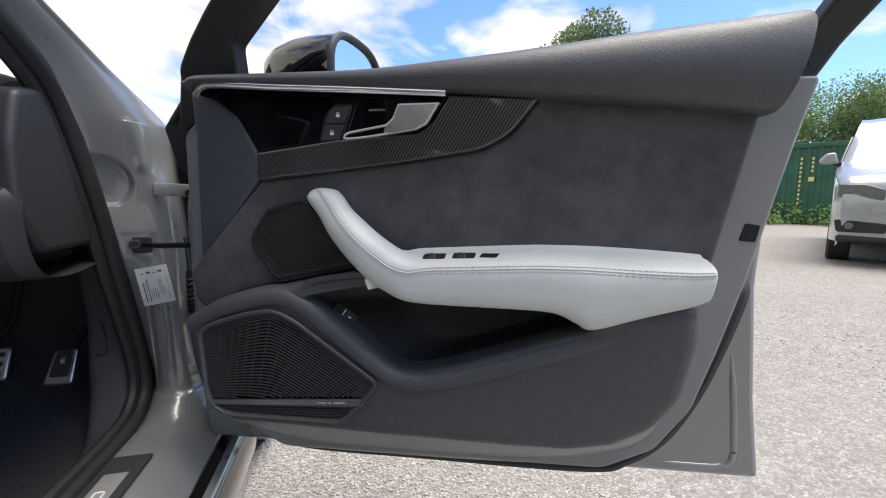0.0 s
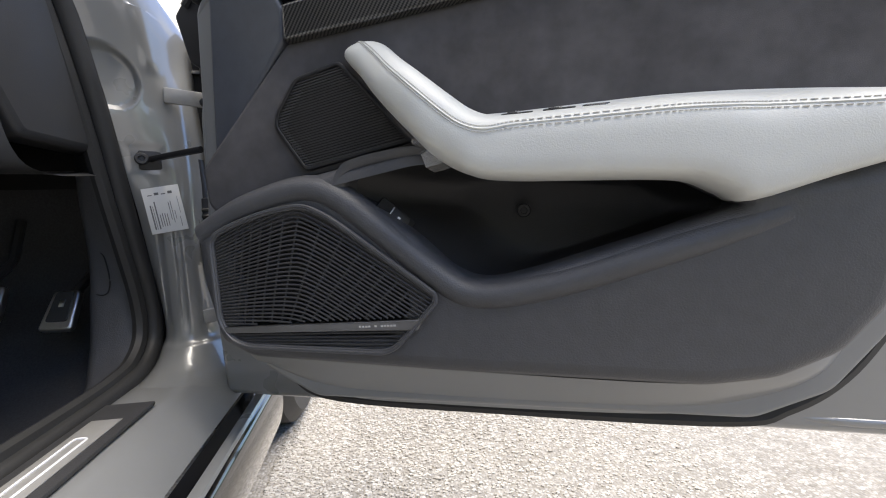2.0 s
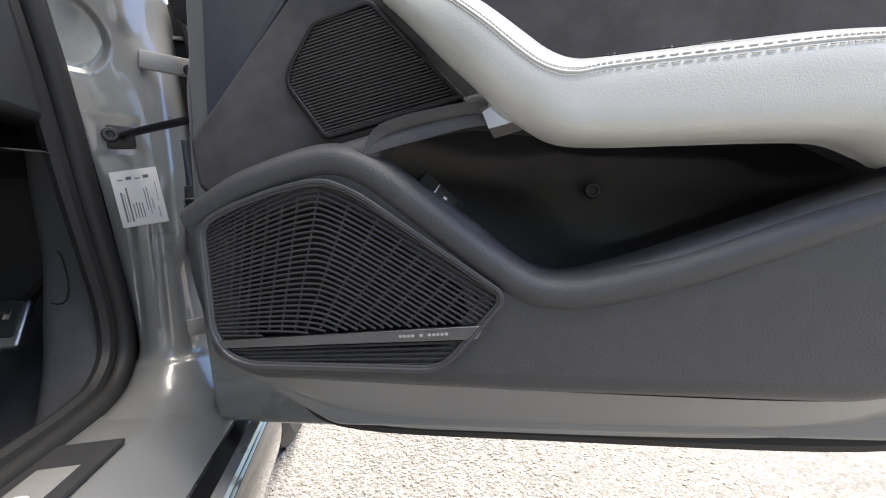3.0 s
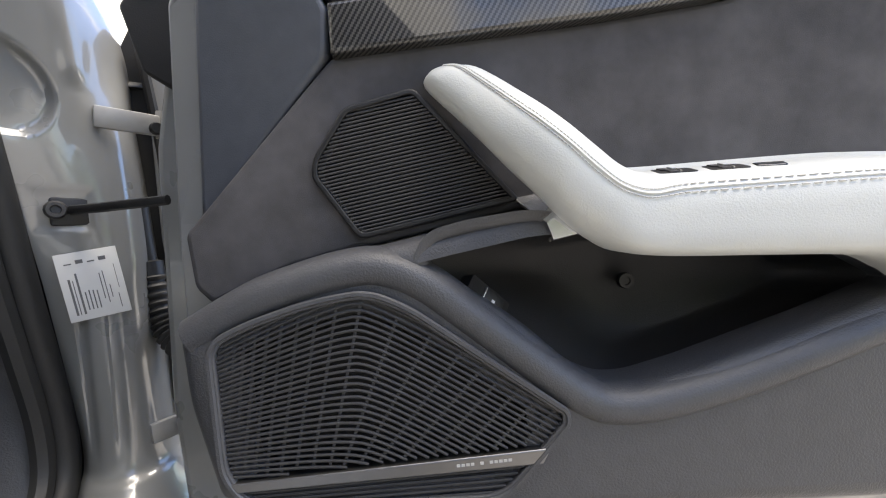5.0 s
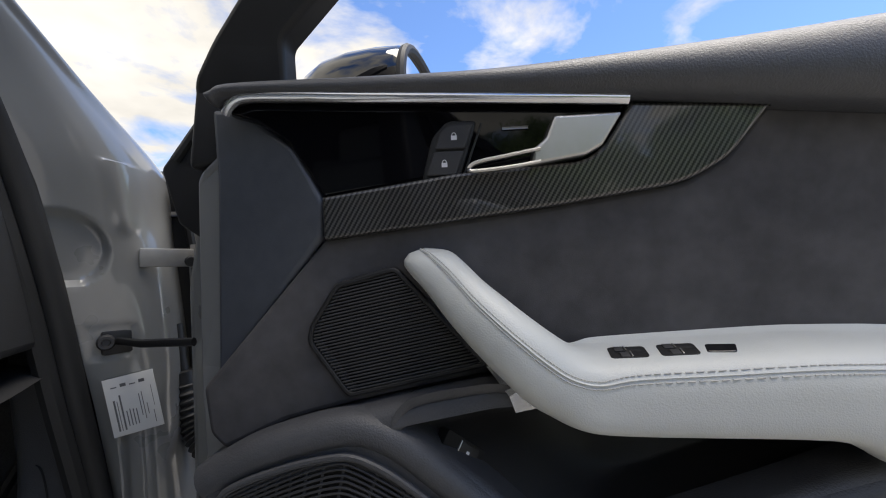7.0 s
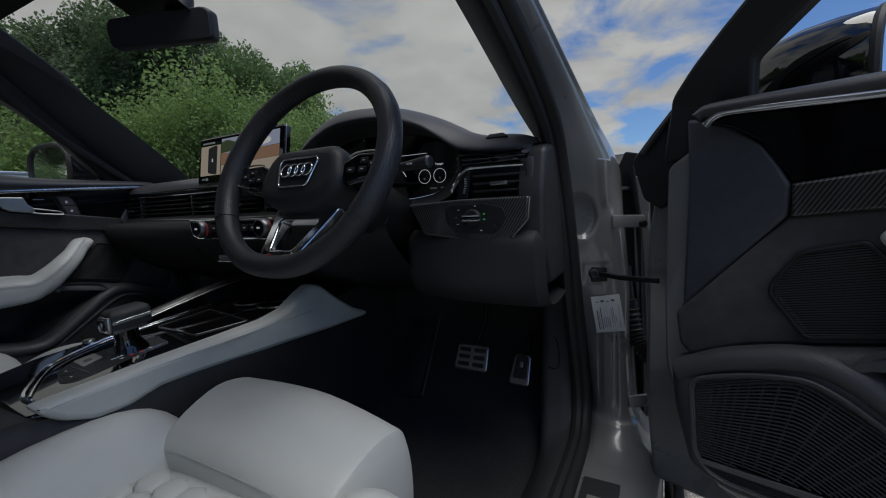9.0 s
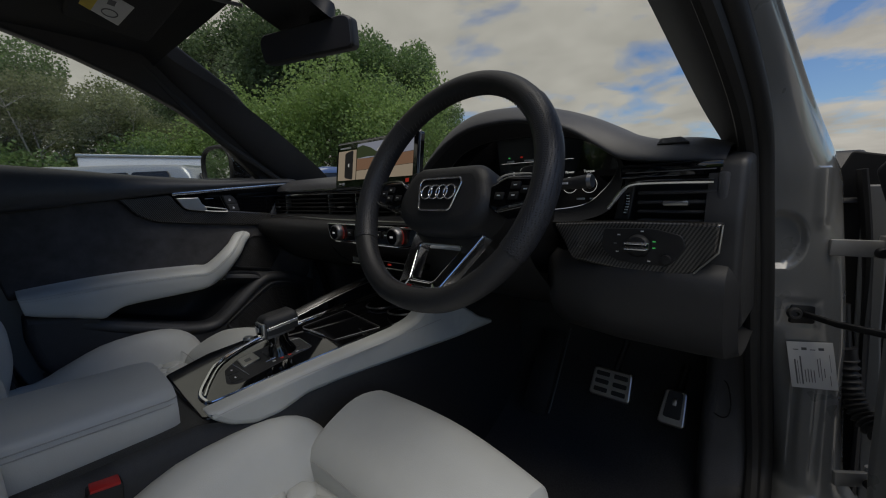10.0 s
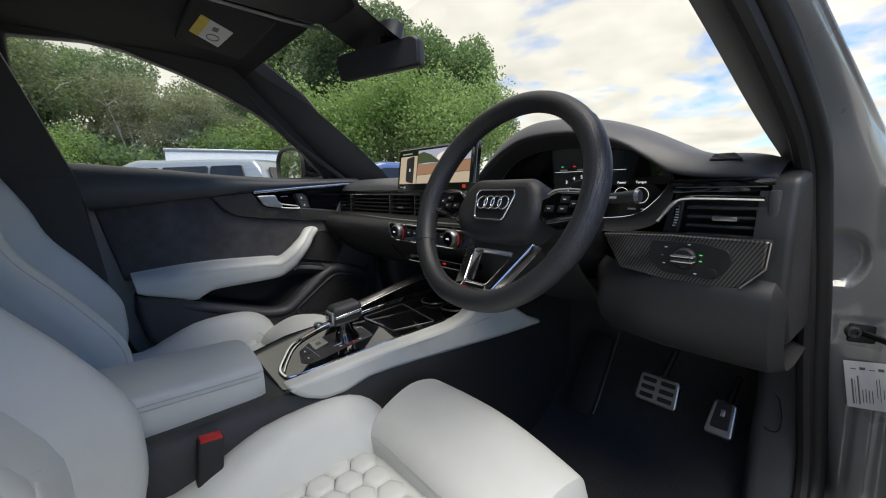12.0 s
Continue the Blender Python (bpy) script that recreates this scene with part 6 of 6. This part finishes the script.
def stone_material():
    n = Nodes("limestone_chips")
    r = n.node("NewGeometry").outputs["Random Per Island"]
    a = n.mix(r, (0.27, 0.25, 0.22), (0.52, 0.50, 0.465))
    n.set(Base_Color=n.mix(n.ramp(n.noise(120.0), .4, .7, 0, .5), a, (0.41, 0.37, 0.31)), Roughness=0.92)
    n.bump(n.noise(400.0), 0.5, 0.002)
    return n.mat


def loose_stones():
    rng = random.Random(7)
    verts, faces = [], []
    for k in range(56000):
        d = rng.random() ** 1.6
        x, y = .55 + 3.4 * d * rng.random() + .3, rng.uniform(.3, 1.2 + 4.2 * d)
        if k % 5 == 0:
            x, y = rng.uniform(1.7, 5.5), rng.uniform(-.2, 5.0)
        elif k % 5 < 3:
            x, y = rng.uniform(.85, 2.6), rng.uniform(.5, 2.4)
        z = .012 * noise.noise(Vector((x, y, 0)) * .6)
        r = rng.uniform(.0025, .0062) * (1.5 if rng.random() < .05 else 1)
        i = len(verts)
        a0 = rng.uniform(0, 6.3)
        top = r * rng.uniform(.25, .6)
        for h, q, m in ((0, 1.0, 5), (top, .72, 5)):
            for j in range(m):
                a = a0 + j * 2 * math.pi / m + h * 20
                w = r * q * rng.uniform(.7, 1.25)
                verts.append((x + w * math.cos(a), y + w * .8 * math.sin(a), z + h * rng.uniform(.75, 1.1)))
        for j in range(5):
            faces.append((i + j, i + (j + 1) % 5, i + 5 + (j + 1) % 5, i + 5 + j))
        faces.append(tuple(range(i + 5, i + 10)))
    me = bpy.data.meshes.new("gravel")
    me.from_pydata(verts, [], faces)
    me.materials.append(stone_material())
    tagged(new("gravel", me), "loose pale limestone chips on the car park", "gravel", kind="stuff")


loose_stones()


def leaf_material(name, dark, light):
    n = Nodes(name)
    r = n.node("NewGeometry").outputs["Random Per Island"]
    f = n.math("ADD", n.math("MULTIPLY", r, .6), n.math("MULTIPLY", n.noise(.9, 3.0), .5))
    n.set(Base_Color=n.mix(n.ramp(f, .25, .85, 0, 1), dark, light), Roughness=0.6)
    thin = n.node("BsdfTranslucent", Color=n.mix(n.ramp(f, .25, .85, 0, 1), tuple(c * 1.5 for c in dark), tuple(c * 1.5 for c in light)))
    both = n.node("MixShader", Fac=.48)
    n.tree.links.new(n.bsdf.outputs[0], both.inputs[1])
    n.tree.links.new(thin.outputs[0], both.inputs[2])
    n.tree.links.new(both.outputs[0], n.tree.nodes["Material Output"].inputs["Surface"])
    return n.mat


LEAF_DARK = leaf_material("dark_oak_leaves", (0.055, 0.088, 0.042), (0.150, 0.215, 0.100))
LEAF_MID = leaf_material("green_leaves", (0.080, 0.130, 0.048), (0.190, 0.285, 0.112))
LEAF_LIGHT = leaf_material("pale_green_leaves", (0.140, 0.215, 0.066), (0.280, 0.395, 0.135))
LEAF_BROWN = leaf_material("turning_leaves", (0.115, 0.140, 0.068), (0.240, 0.275, 0.135))
BARK = plain("bark", (0.11, 0.09, 0.07), 0.9, grain=.4, scale=8, bump=.8, bump_scale=40)
BIRCH = plain("pale_bark", (0.42, 0.40, 0.36), 0.85, grain=.3, scale=12)


def leaf_cloud(rng, blobs, count, size):
    """Many small leaves scattered in lumps; blobs: (centre, radius)."""
    verts, faces = [], []
    total = sum(r ** 2 for _, r in blobs)
    for c, r in blobs:
        for _ in range(int(count * r * r / total)):
            d = Vector((rng.gauss(0, 1), rng.gauss(0, 1), rng.gauss(0, .8))).normalized()
            p = Vector(c) + d * r * (rng.random() ** .38) * (1 + .25 * noise.noise(Vector(c) + d * 2.2))
            s = size * rng.uniform(.6, 1.5)
            q = Euler((rng.uniform(-1.2, 1.2), rng.uniform(-1.2, 1.2), rng.uniform(0, 6.3))).to_matrix()
            i = len(verts)
            for v in ((-.5, -.32, 0), (.5, -.38, .08), (.62, .30, 0), (-.1, .55, .1), (-.6, .2, -.05)):
                verts.append(p + q @ (Vector(v) * s))
            faces.append((i, i + 1, i + 2, i + 3, i + 4))
    me = bpy.data.meshes.new("crown")
    me.from_pydata([tuple(v) for v in verts], [], faces)
    return me


def tree(label, height, spread, leaf, bark, seed, count=4200, stems=1, size=.17, low=.28):
    rng = random.Random(seed)
    t = thing("tree", label, "tree")
    limbs, blobs = [], []
    for s in range(stems):
        lean = Vector((rng.uniform(-.12, .12), rng.uniform(-.12, .12), 1)) if stems == 1 else Vector((rng.uniform(-.3, .3), rng.uniform(-.3, .3), 1))
        base = Vector((rng.uniform(-.2, .2), rng.uniform(-.2, .2), 0)) * (stems > 1)
        pts = [base + lean * height * k + Vector((rng.uniform(-.1, .1), rng.uniform(-.1, .1), 0)) * (k > 0) for k in (0, .2, .45, .7, .88)]
        r0 = .022 * height / (1 + .5 * (stems - 1))
        limbs.append(tube(spline(pts, 10), [r0 * (1 - .09 * i) for i in range(10)], 8))
        for k in range(9):
            q = rng.uniform(low, .85)
            o = base + lean * height * q
            a = rng.uniform(0, 6.3)
            ln = spread * rng.uniform(.45, 1.0) * (1.15 - .6 * q)
            e = o + Vector((math.cos(a) * ln, math.sin(a) * ln, ln * rng.uniform(.35, .8)))
            limbs.append(tube([o, (o + e) / 2 + Vector((0, 0, .1 * ln)), e], [r0 * .4, r0 * .25, r0 * .08], 5))
            blobs.append((e, spread * rng.uniform(.26, .48)))
        blobs.append((base + lean * height * .92, spread * .35))
        blobs.append((base + lean * height * .75, spread * .5))
    part("trunk", join(*limbs), bark, t)
    me = leaf_cloud(rng, blobs, count, size)
    me.materials.append(leaf)
    crown = new("crown", me)
    crown.parent = t
    return t


def at(bearing, dist, turn=0, scale=1.0):
    b = radians(bearing)
    return pose(.82 + dist * math.sin(b), dist * math.cos(b), 0, 0, 0, turn) @ Matrix.Scale(scale, 4)


kinds = [
    tree("tall dark green oak at the edge of the car park", 9.5, 3.6, LEAF_DARK, BARK, 1, 42000, size=.085),
    tree("mid-green broadleaf tree behind the parked cars", 8.0, 3.0, LEAF_MID, BARK, 2, 32000, size=.08),
    tree("pale green willow shrub behind the parked cars", 4.2, 2.4, LEAF_LIGHT, BARK, 3, 24000, 4, .06, .15),
    tree("thin tree with turning yellowish leaves", 7.0, 2.3, LEAF_BROWN, BIRCH, 4, 15000, 3, .072, .25),
    tree("slender pale-barked birch behind the container", 6.5, 1.9, LEAF_MID, BIRCH, 5, 9500, 4, .065, .3),
]
# trees behind, from bearing 140 round to -140, are unseen, added to darken reflections
spots = [(0, -78, 30, 0, 1.0), (0, -70, 24, 40, .95), (0, -64, 23, 100, 1.03), (0, -58, 24, 200, 1.04), (1, -53, 22, 10, .98), (2, -66.5, 17, 0, 1.02), (2, -56, 17, 80, 1.15), (2, -50.5, 17, 150, 1.0), (1, -47, 22, 50, .72), (1, -99, 19, 90, 1.0), (3, -94, 18, 0, 1.05), (1, -90, 22, 140, 1.1), (3, -86, 19, 70, .98), (3, -82, 18, 160, .88), (1, -105, 18, 200, 1.05), (2, -96, 15, 30, .8), (2, -76, 17, 210, .85), (3, -74, 20, 250, .82), (0, 33, 27, 0, 1.12), (4, 52, 21.6, 0, .76), (4, 55.5, 22, 120, .80), (0, 60, 25, 60, .52), (1, 66, 21, 20, .6), (4, 58.5, 23, 200, .78), (2, 50, 24.5, 90, 1.0), (1, -112, 20, 0, 1.0), (0, -125, 26, 30, .9), (1, 80, 26, 70, .8), (0, 105, 30, 20, .8), (1, 150, 34, 0, .8), (0, -160, 34, 10, .8), (1, -140, 24, 30, .9), (3, -168, 24, 80, 1.0), (1, 175, 26, 10, .9), (1, 141, 21, 40, .85), (0, 152, 22, 15, .72), (1, 161, 21, 200, .88), (0, 168, 23, 90, .80), (1, -176, 21, 130, .9), (0, -164, 23, 210, .76), (1, -152, 22, 60, .86), (2, 146, 17, 30, 1.0), (2, 156, 17, 110, 1.1), (2, 171, 17, 190, 1.05), (2, -172, 17, 250, 1.1)]
used = set()
for k, b, d, turn, sc in spots:
    sc *= .74 if -100 < b < -73 else .84 if -110 < b < -71 else 1.0
    m = at(b, d, turn, sc)
    if k in used:
        o = copy_thing(kinds[k], m)
        o.scale = (sc, sc, sc)
    else:
        used.add(k)
        kinds[k].matrix_world = m


def hedge(label, b0, b1, dist, height, leaf, seed, count, size=.12):
    rng = random.Random(seed)
    blobs = []
    n = int(abs(b1 - b0) * dist / 40)
    for k in range(n):
        p = at(b0 + (b1 - b0) * (k + rng.random()) / n, dist + rng.uniform(-1.2, 1.2)).translation
        h = height * rng.uniform(.65, 1.1)
        for q in (.25, .65, .9):
            blobs.append(((p.x, p.y, h * q * .85), .75 * rng.uniform(.7, 1.1)))
    me = leaf_cloud(rng, blobs, count, size)
    me.materials.append(leaf)
    tagged(new("hedge", me), label, "hedge", kind="stuff")


# unseen past bearing -118, added to put green in the passenger's outside mirror
hedge("dense green hedge behind the parked cars", -200, -62, 16.5, 3.1, LEAF_MID, 11, 110000, .07)
hedge("tall mixed shrubs at the edge of the car park", -120, -46, 20.0, 3.9, LEAF_BROWN, 12, 55000, .08)
hedge("pale weeds at the foot of the container", 46, 60, 17.2, .22, LEAF_LIGHT, 13, 3500, .07)
hedge("far dark woodland edge", -44, 40, 150, 5.0, LEAF_DARK, 14, 9000, 1.3)

# shipping container
GREEN = plain("green_container_paint", (0.022, 0.105, 0.070), 0.5, grain=.25, scale=3, big=.7)
CREAM = plain("yellow_stencil", (0.62, 0.60, 0.22), 0.6)
cont = thing("shipping_container", "dark green corrugated steel shipping container with yellow stencils", "container", at(49.5, 18.0) @ pose(0, 0, 0, 0, 0, -49.5 - 4))
prof = []
for k in range(22):
    x = k * .28
    prof += [(x, 0), (x + .09, 0), (x + .13, .035), (x + .24, .035)]
bm = loft([[(x, y, .15) for x, y in prof], [(x, y, 2.44) for x, y in prof]])
part("corrugated_wall", bm, GREEN, cont)
part("roof_panel", box((0, .04, 2.40), (6.06, 2.44, 2.56), .02), GREEN, cont)
part("end_wall", box((.02, .05, .1), (.10, 2.44, 2.5), .02), GREEN, cont)
for nm, lo, hi in (("top_rail", (0, -.03, 2.44), (6.06, .05, 2.59)), ("bottom_rail", (0, -.03, 0), (6.06, .05, .16)), ("corner_post", (0, -.03, .1), (.12, .05, 2.5)), ("corner_post", (5.94, -.03, .1), (6.06, .05, 2.5))):
    part(nm, box(lo, hi, .01), GREEN, cont)
for k in range(11):
    part("stencil_bar", box((1.53, -.012, 2.06 - k * .142), (1.585, -.006, 2.14 - k * .142), 0), CREAM, cont)
for k in range(4):
    part("stencil_bar", box((1.81, -.012, 2.06 - k * .13), (1.865, -.006, 2.14 - k * .13), 0), CREAM, cont)
part("stencil_patch", box((1.76, -.012, 1.38), (1.90, -.006, 1.52), 0), CREAM, cont)


# parked vehicles
WHITE_PAINT = plain("white_car_paint", (0.74, 0.75, 0.76), 0.35, grain=.03, scale=10, coat=1.0)
SILVER_PAINT = plain("silver_car_paint", (0.34, 0.37, 0.40), 0.32, metal=.4, grain=.04, scale=30, coat=1.0)
BLUE_PAINT = plain("blue_car_paint", (0.05, 0.10, 0.24), 0.32, grain=.05, scale=20, coat=1.0)
LAMP_RED = plain("red_lamp_glass", (0.35, 0.01, 0.012), 0.15)
# van windscreen: the sky's reflection is put into the base colour
VAN_GLASS = plain("sky_lit_windscreen", (0.09, 0.095, 0.085), 0.06, grain=.1, scale=3, coat=1.0)
LAMP_CLEAR = plain("headlamp_glass", (0.15, 0.155, 0.16), 0.14, metal=.2, grain=.2, scale=30)


def parked_car(label, paint, m, length=4.5, height=1.46, width=1.80, estate=True):
    car = thing("parked_car", label, "car", m, group="parked cars")
    L, H, W = length, height, width / 2
    belt = .64 * H
    side = [(-L * .5, .35), (-L * .49, .62), (-L * .47, belt * .97), (-L * .2, belt), (L * .22, belt * .99), (L * .42, belt * .90), (L * .49, belt * .70), (L * .5, .35)]
    cols = []
    for y, z in spline(side, 26):
        k = 1 - .10 * (abs(y) / (L * .5)) ** 4
        cols.append([(-W * k * .97, y, .30), (-W * k, y, .30 + (z - .3) * .5), (-W * k * .95, y, z - .03), (-W * k * .85, y, z), (0, y, z + .01), (W * k * .85, y, z), (W * k * .95, y, z - .03), (W * k, y, .30 + (z - .3) * .5), (W * k * .97, y, .30)])
    part("body", loft([spline(c, 24) for c in cols]), paint, car)
    rear = -L * .47 if estate else -L * .40
    top = [(rear, belt), (rear + .22, H * .93), (rear + .55, H * .985), (-L * .08, H), (L * .06, H * .975), (L * .24, belt)]
    cab = []
    for y, z in spline(top, 24):
        q = max(0.0, (z - belt) / (H - belt))
        k = .93 - .17 * q
        cab.append([(-W * .93, y, belt - .02), (-W * (.93 - .10 * q), y, belt + (z - belt) * .6), (-W * k, y, z - .03 * q), (-W * k * .8, y, z), (0, y, z + .015 * q), (W * k * .8, y, z), (W * k, y, z - .03 * q), (W * (.93 - .10 * q), y, belt + (z - belt) * .6), (W * .93, y, belt - .02)])
    part("roof", loft([spline(c, 24) for c in cab]), paint, car)
    for s in (1, -1):
        for y0, y1, t0, t1 in ((rear + .30, rear + .95, .25, .0), (rear + 1.0, rear + 1.75, 0, 0), (rear + 1.82, L * .17, 0, -.42)):
            pts = rounded([(y0, belt + .03), (y1, belt + .03), (y1 + t1, H * .92), (y0 + t0 * .6, H * .92)], .04)
            part("side_window", plate(pts, 0, .02, .004, put=lambda a, b, c: (s * (W * (.955 - .18 * max(0, (b - belt) / (H - belt))) + c), a, b)), DARK_GLASS, car)
        part("tail_lamp", box((s * W * .62, -L * .5 - .02, belt * .78), (s * W * .97, -L * .47, belt * .95), .02), LAMP_RED, car)
        part("headlamp", box((s * W * .55, L * .44, belt * .68), (s * W * .93, L * .495, belt * .82), .03), LAMP_CLEAR, car)
        part("door_mirror", box((s * W * 1.0, L * .13, belt + .02), (s * W * 1.14, L * .18, belt + .14), .03), BLACK, car)
        for y in (-L * .30, L * .31):
            wm = frame_of((s * (W - .11), y, .32), (0, 1, 0), (0, 0, 1), (1, 0, 0))
            ty = part("tyre", lathe([(.19, -.10), (.30, -.105), (.32, -.08), (.32, .08), (.30, .105), (.19, .10)], 28, wm), RUBBER, car)
            part("rim", lathe([(.001, .07 * s), (.05, .09 * s), (.18, .085 * s), (.19, .10 * s)], 20, wm), DARK_METAL, ty)
    bw = rounded([(-W * .72, belt + .05), (W * .72, belt + .05), (W * .62, H * .90), (-W * .62, H * .90)], .06)
    part("rear_window", plate(bw, 0, .02, .004, put=lambda a, b, c: (a, rear - .030 + .20 * (b - belt) / (H * .93 - belt) - c, b)), DARK_GLASS, car)
    fw = rounded([(-W * .80, belt + .04), (W * .80, belt + .04), (W * .66, H * .93), (-W * .66, H * .93)], .06)
    part("windscreen", plate(fw, 0, .02, .004, put=lambda a, b, c: (a, L * .235 - (L * .17) * (b - belt) / (H * .975 - belt) + c + .05, b)), DARK_GLASS, car)
    part("bumper", box((-W * .95, -L * .5 - .04, .30), (W * .95, -L * .46, .55), .04), paint, car)
    part("roof_rail", tube([(W * .70, rear + .4, H * .97), (W * .70, L * .02, H * .99)], .015, 6), SATIN, car)
    part("roof_rail", tube([(-W * .70, rear + .4, H * .97), (-W * .70, L * .02, H * .99)], .015, 6), SATIN, car)
    return car


parked_car("silver estate car parked beside the hedge", SILVER_PAINT, pose(-7.60, .95, 0, 0, 0, 134), 4.6, 1.47)
parked_car("blue hatchback parked beside the hedge", BLUE_PAINT, pose(-7.0, 4.4, 0, 0, 0, 175), 4.1, 1.47, estate=False)
parked_car("white hatchback with a black rear window", WHITE_PAINT, pose(-7.2, 6.6, 0, 0, 0, 30), 4.2, 1.56, 1.85, False)
trailer = thing("box_trailer", "long white box trailer parked before the hedge", "trailer", pose(-12.75, 3.75, 0, 0, 0, -6))
part("box_body", box((-1.1, -2.4, .7), (1.1, 1.9, 2.08), .03), WHITE_PAINT, trailer)
part("roof_edge", box((-1.13, -2.43, 2.02), (1.13, 1.93, 2.10), .02), SATIN, trailer)
for y in (-.5, .5):
    wm = frame_of((.95, y, .32), (0, 1, 0), (0, 0, 1), (1, 0, 0))
    part("tyre", lathe([(.16, -.09), (.30, -.09), (.32, -.07), (.32, .07), (.30, .09), (.16, .09)], 24, wm), RUBBER, trailer)
part("chassis", box((-.9, -2.4, .45), (.9, 3.4, .70), .02), BLACK, trailer)


VAN_PAINT = plain("silver_white_paint", (0.31, 0.33, 0.35), 0.3, metal=0.2, grain=0.03, scale=6, coat=1.0)


def van(m):
    v = thing("parked_van", "white panel van parked nose-on with black lower grilles", "van", m)
    prof = [(0, .32), (-.03, .62), (.02, .92), (.16, 1.07), (.50, 1.21), (.72, 1.31), (1.18, 1.74), (1.45, 1.90), (2.0, 1.96), (4.7, 1.96), (4.85, 1.5), (4.85, .4)]
    rows = []
    for y, z in spline(prof, 50):
        f = 1 - .10 * max(0, 1 - (y + .05) / .5) ** 2
        k = f * (1.0 if z < 1.15 else 1.0 - .26 * (z - 1.15))
        zs = min(z - .08, 1.12)
        half = [(.95 * f, y + .10, .30), (.95 * f, y + .08, zs), (.93 * k, y + .05, z - .05), (.84 * k, y + .01, z)]
        rows.append([(-a, b, c) for a, b, c in half] + [(0, y - .04, z + .02)] + half[::-1])
    part("body", loft([spline(r, 30) for r in rows]), VAN_PAINT, v)
    ws = rounded([(-.82, 1.34), (.82, 1.34), (.70, 1.80), (-.70, 1.80)], .06)
    part("windscreen", plate(ws, 0, .02, .004, put=lambda a, b, c: (a, .74 + (b - 1.27) * .95 - c - .055 + .055 * a * a, b)), VAN_GLASS, v)
    for s in (1, -1):
        part("headlamp", plate(rounded([(.50, .80), (.90, .84), (.90, 1.00), (.66, .99), (.50, .93)], .03), 0, .03, .01, put=lambda a, b, c: (s * a, -.004 - c + .26 * max(0, a - .5) ** 1.3, b)), LAMP_CLEAR, v)
        part("fog_grille", plate(rounded([(.46, .42), (.88, .42), (.91, .57), (.80, .57), (.46, .53)], .03), 0, .03, .01, put=lambda a, b, c: (s * a, -.036 - c + .26 * max(0, a - .5) ** 1.3, b)), BLACK, v)
        part("fog_lamp", moved(lathe([(.001, .02), (.034, .02), (.042, 0)], 16), Matrix.Translation((s * .77, -.03, .495)) @ pose(0, 0, 0, 90, 0, 0)), LAMP_CLEAR, v)
        part("door_mirror", plate(rounded([(.93, 1.29), (1.11, 1.30), (1.13, 1.35), (1.06, 1.44), (.96, 1.445)], .03), .74, .86, .035, steps=4, put=lambda a, b, c: (s * a, 1.6 - c, b)), VAN_PAINT, v)
        part("mirror_arm", tube([(s * .86, .84, 1.27), (s * .98, .80, 1.31)], .03, 8), BLACK, v)
        part("side_window", plate(rounded([(.85, 1.25), (1.9, 1.25), (1.9, 1.70), (1.30, 1.70)], .05), 0, .02, .004, put=lambda a, b, c: (s * (.935 - .24 * (b - 1.17) + c), a, b)), DARK_GLASS, v)
        for y in (.80, 3.7):
            wm = frame_of((s * .84, y, .33), (0, 1, 0), (0, 0, 1), (1, 0, 0))
            ty = part("tyre", lathe([(.2, -.11), (.31, -.115), (.335, -.09), (.335, .09), (.31, .115), (.2, .11)], 30, wm), RUBBER, v)
            part("rim", lathe([(.001, .07 * s), (.06, .10 * s), (.19, .10 * s), (.2, .115 * s)], 20, wm), SATIN, ty)
    part("grille", box((-.46, -.035, .84), (.46, .04, .97), .015), BLACK, v)
    for k in range(3):
        part("grille_bar", box((-.45, -.045, .855 + k * .04), (.45, -.03, .868 + k * .04), .003), SATIN, v)
    part("lower_grille", box((-.44, -.055, .44), (.44, .02, .62), .02), BLACK, v)
    part("number_plate", box((-.26, -.066, .50), (.26, -.054, .60), .004), PAPER, v)
    part("bumper_lip", box((-.88, -.03, .30), (.88, .25, .38), .03), BLACK, v)
    return v


van(pose(7.48, 3.06, 0, 0, 0, -57))
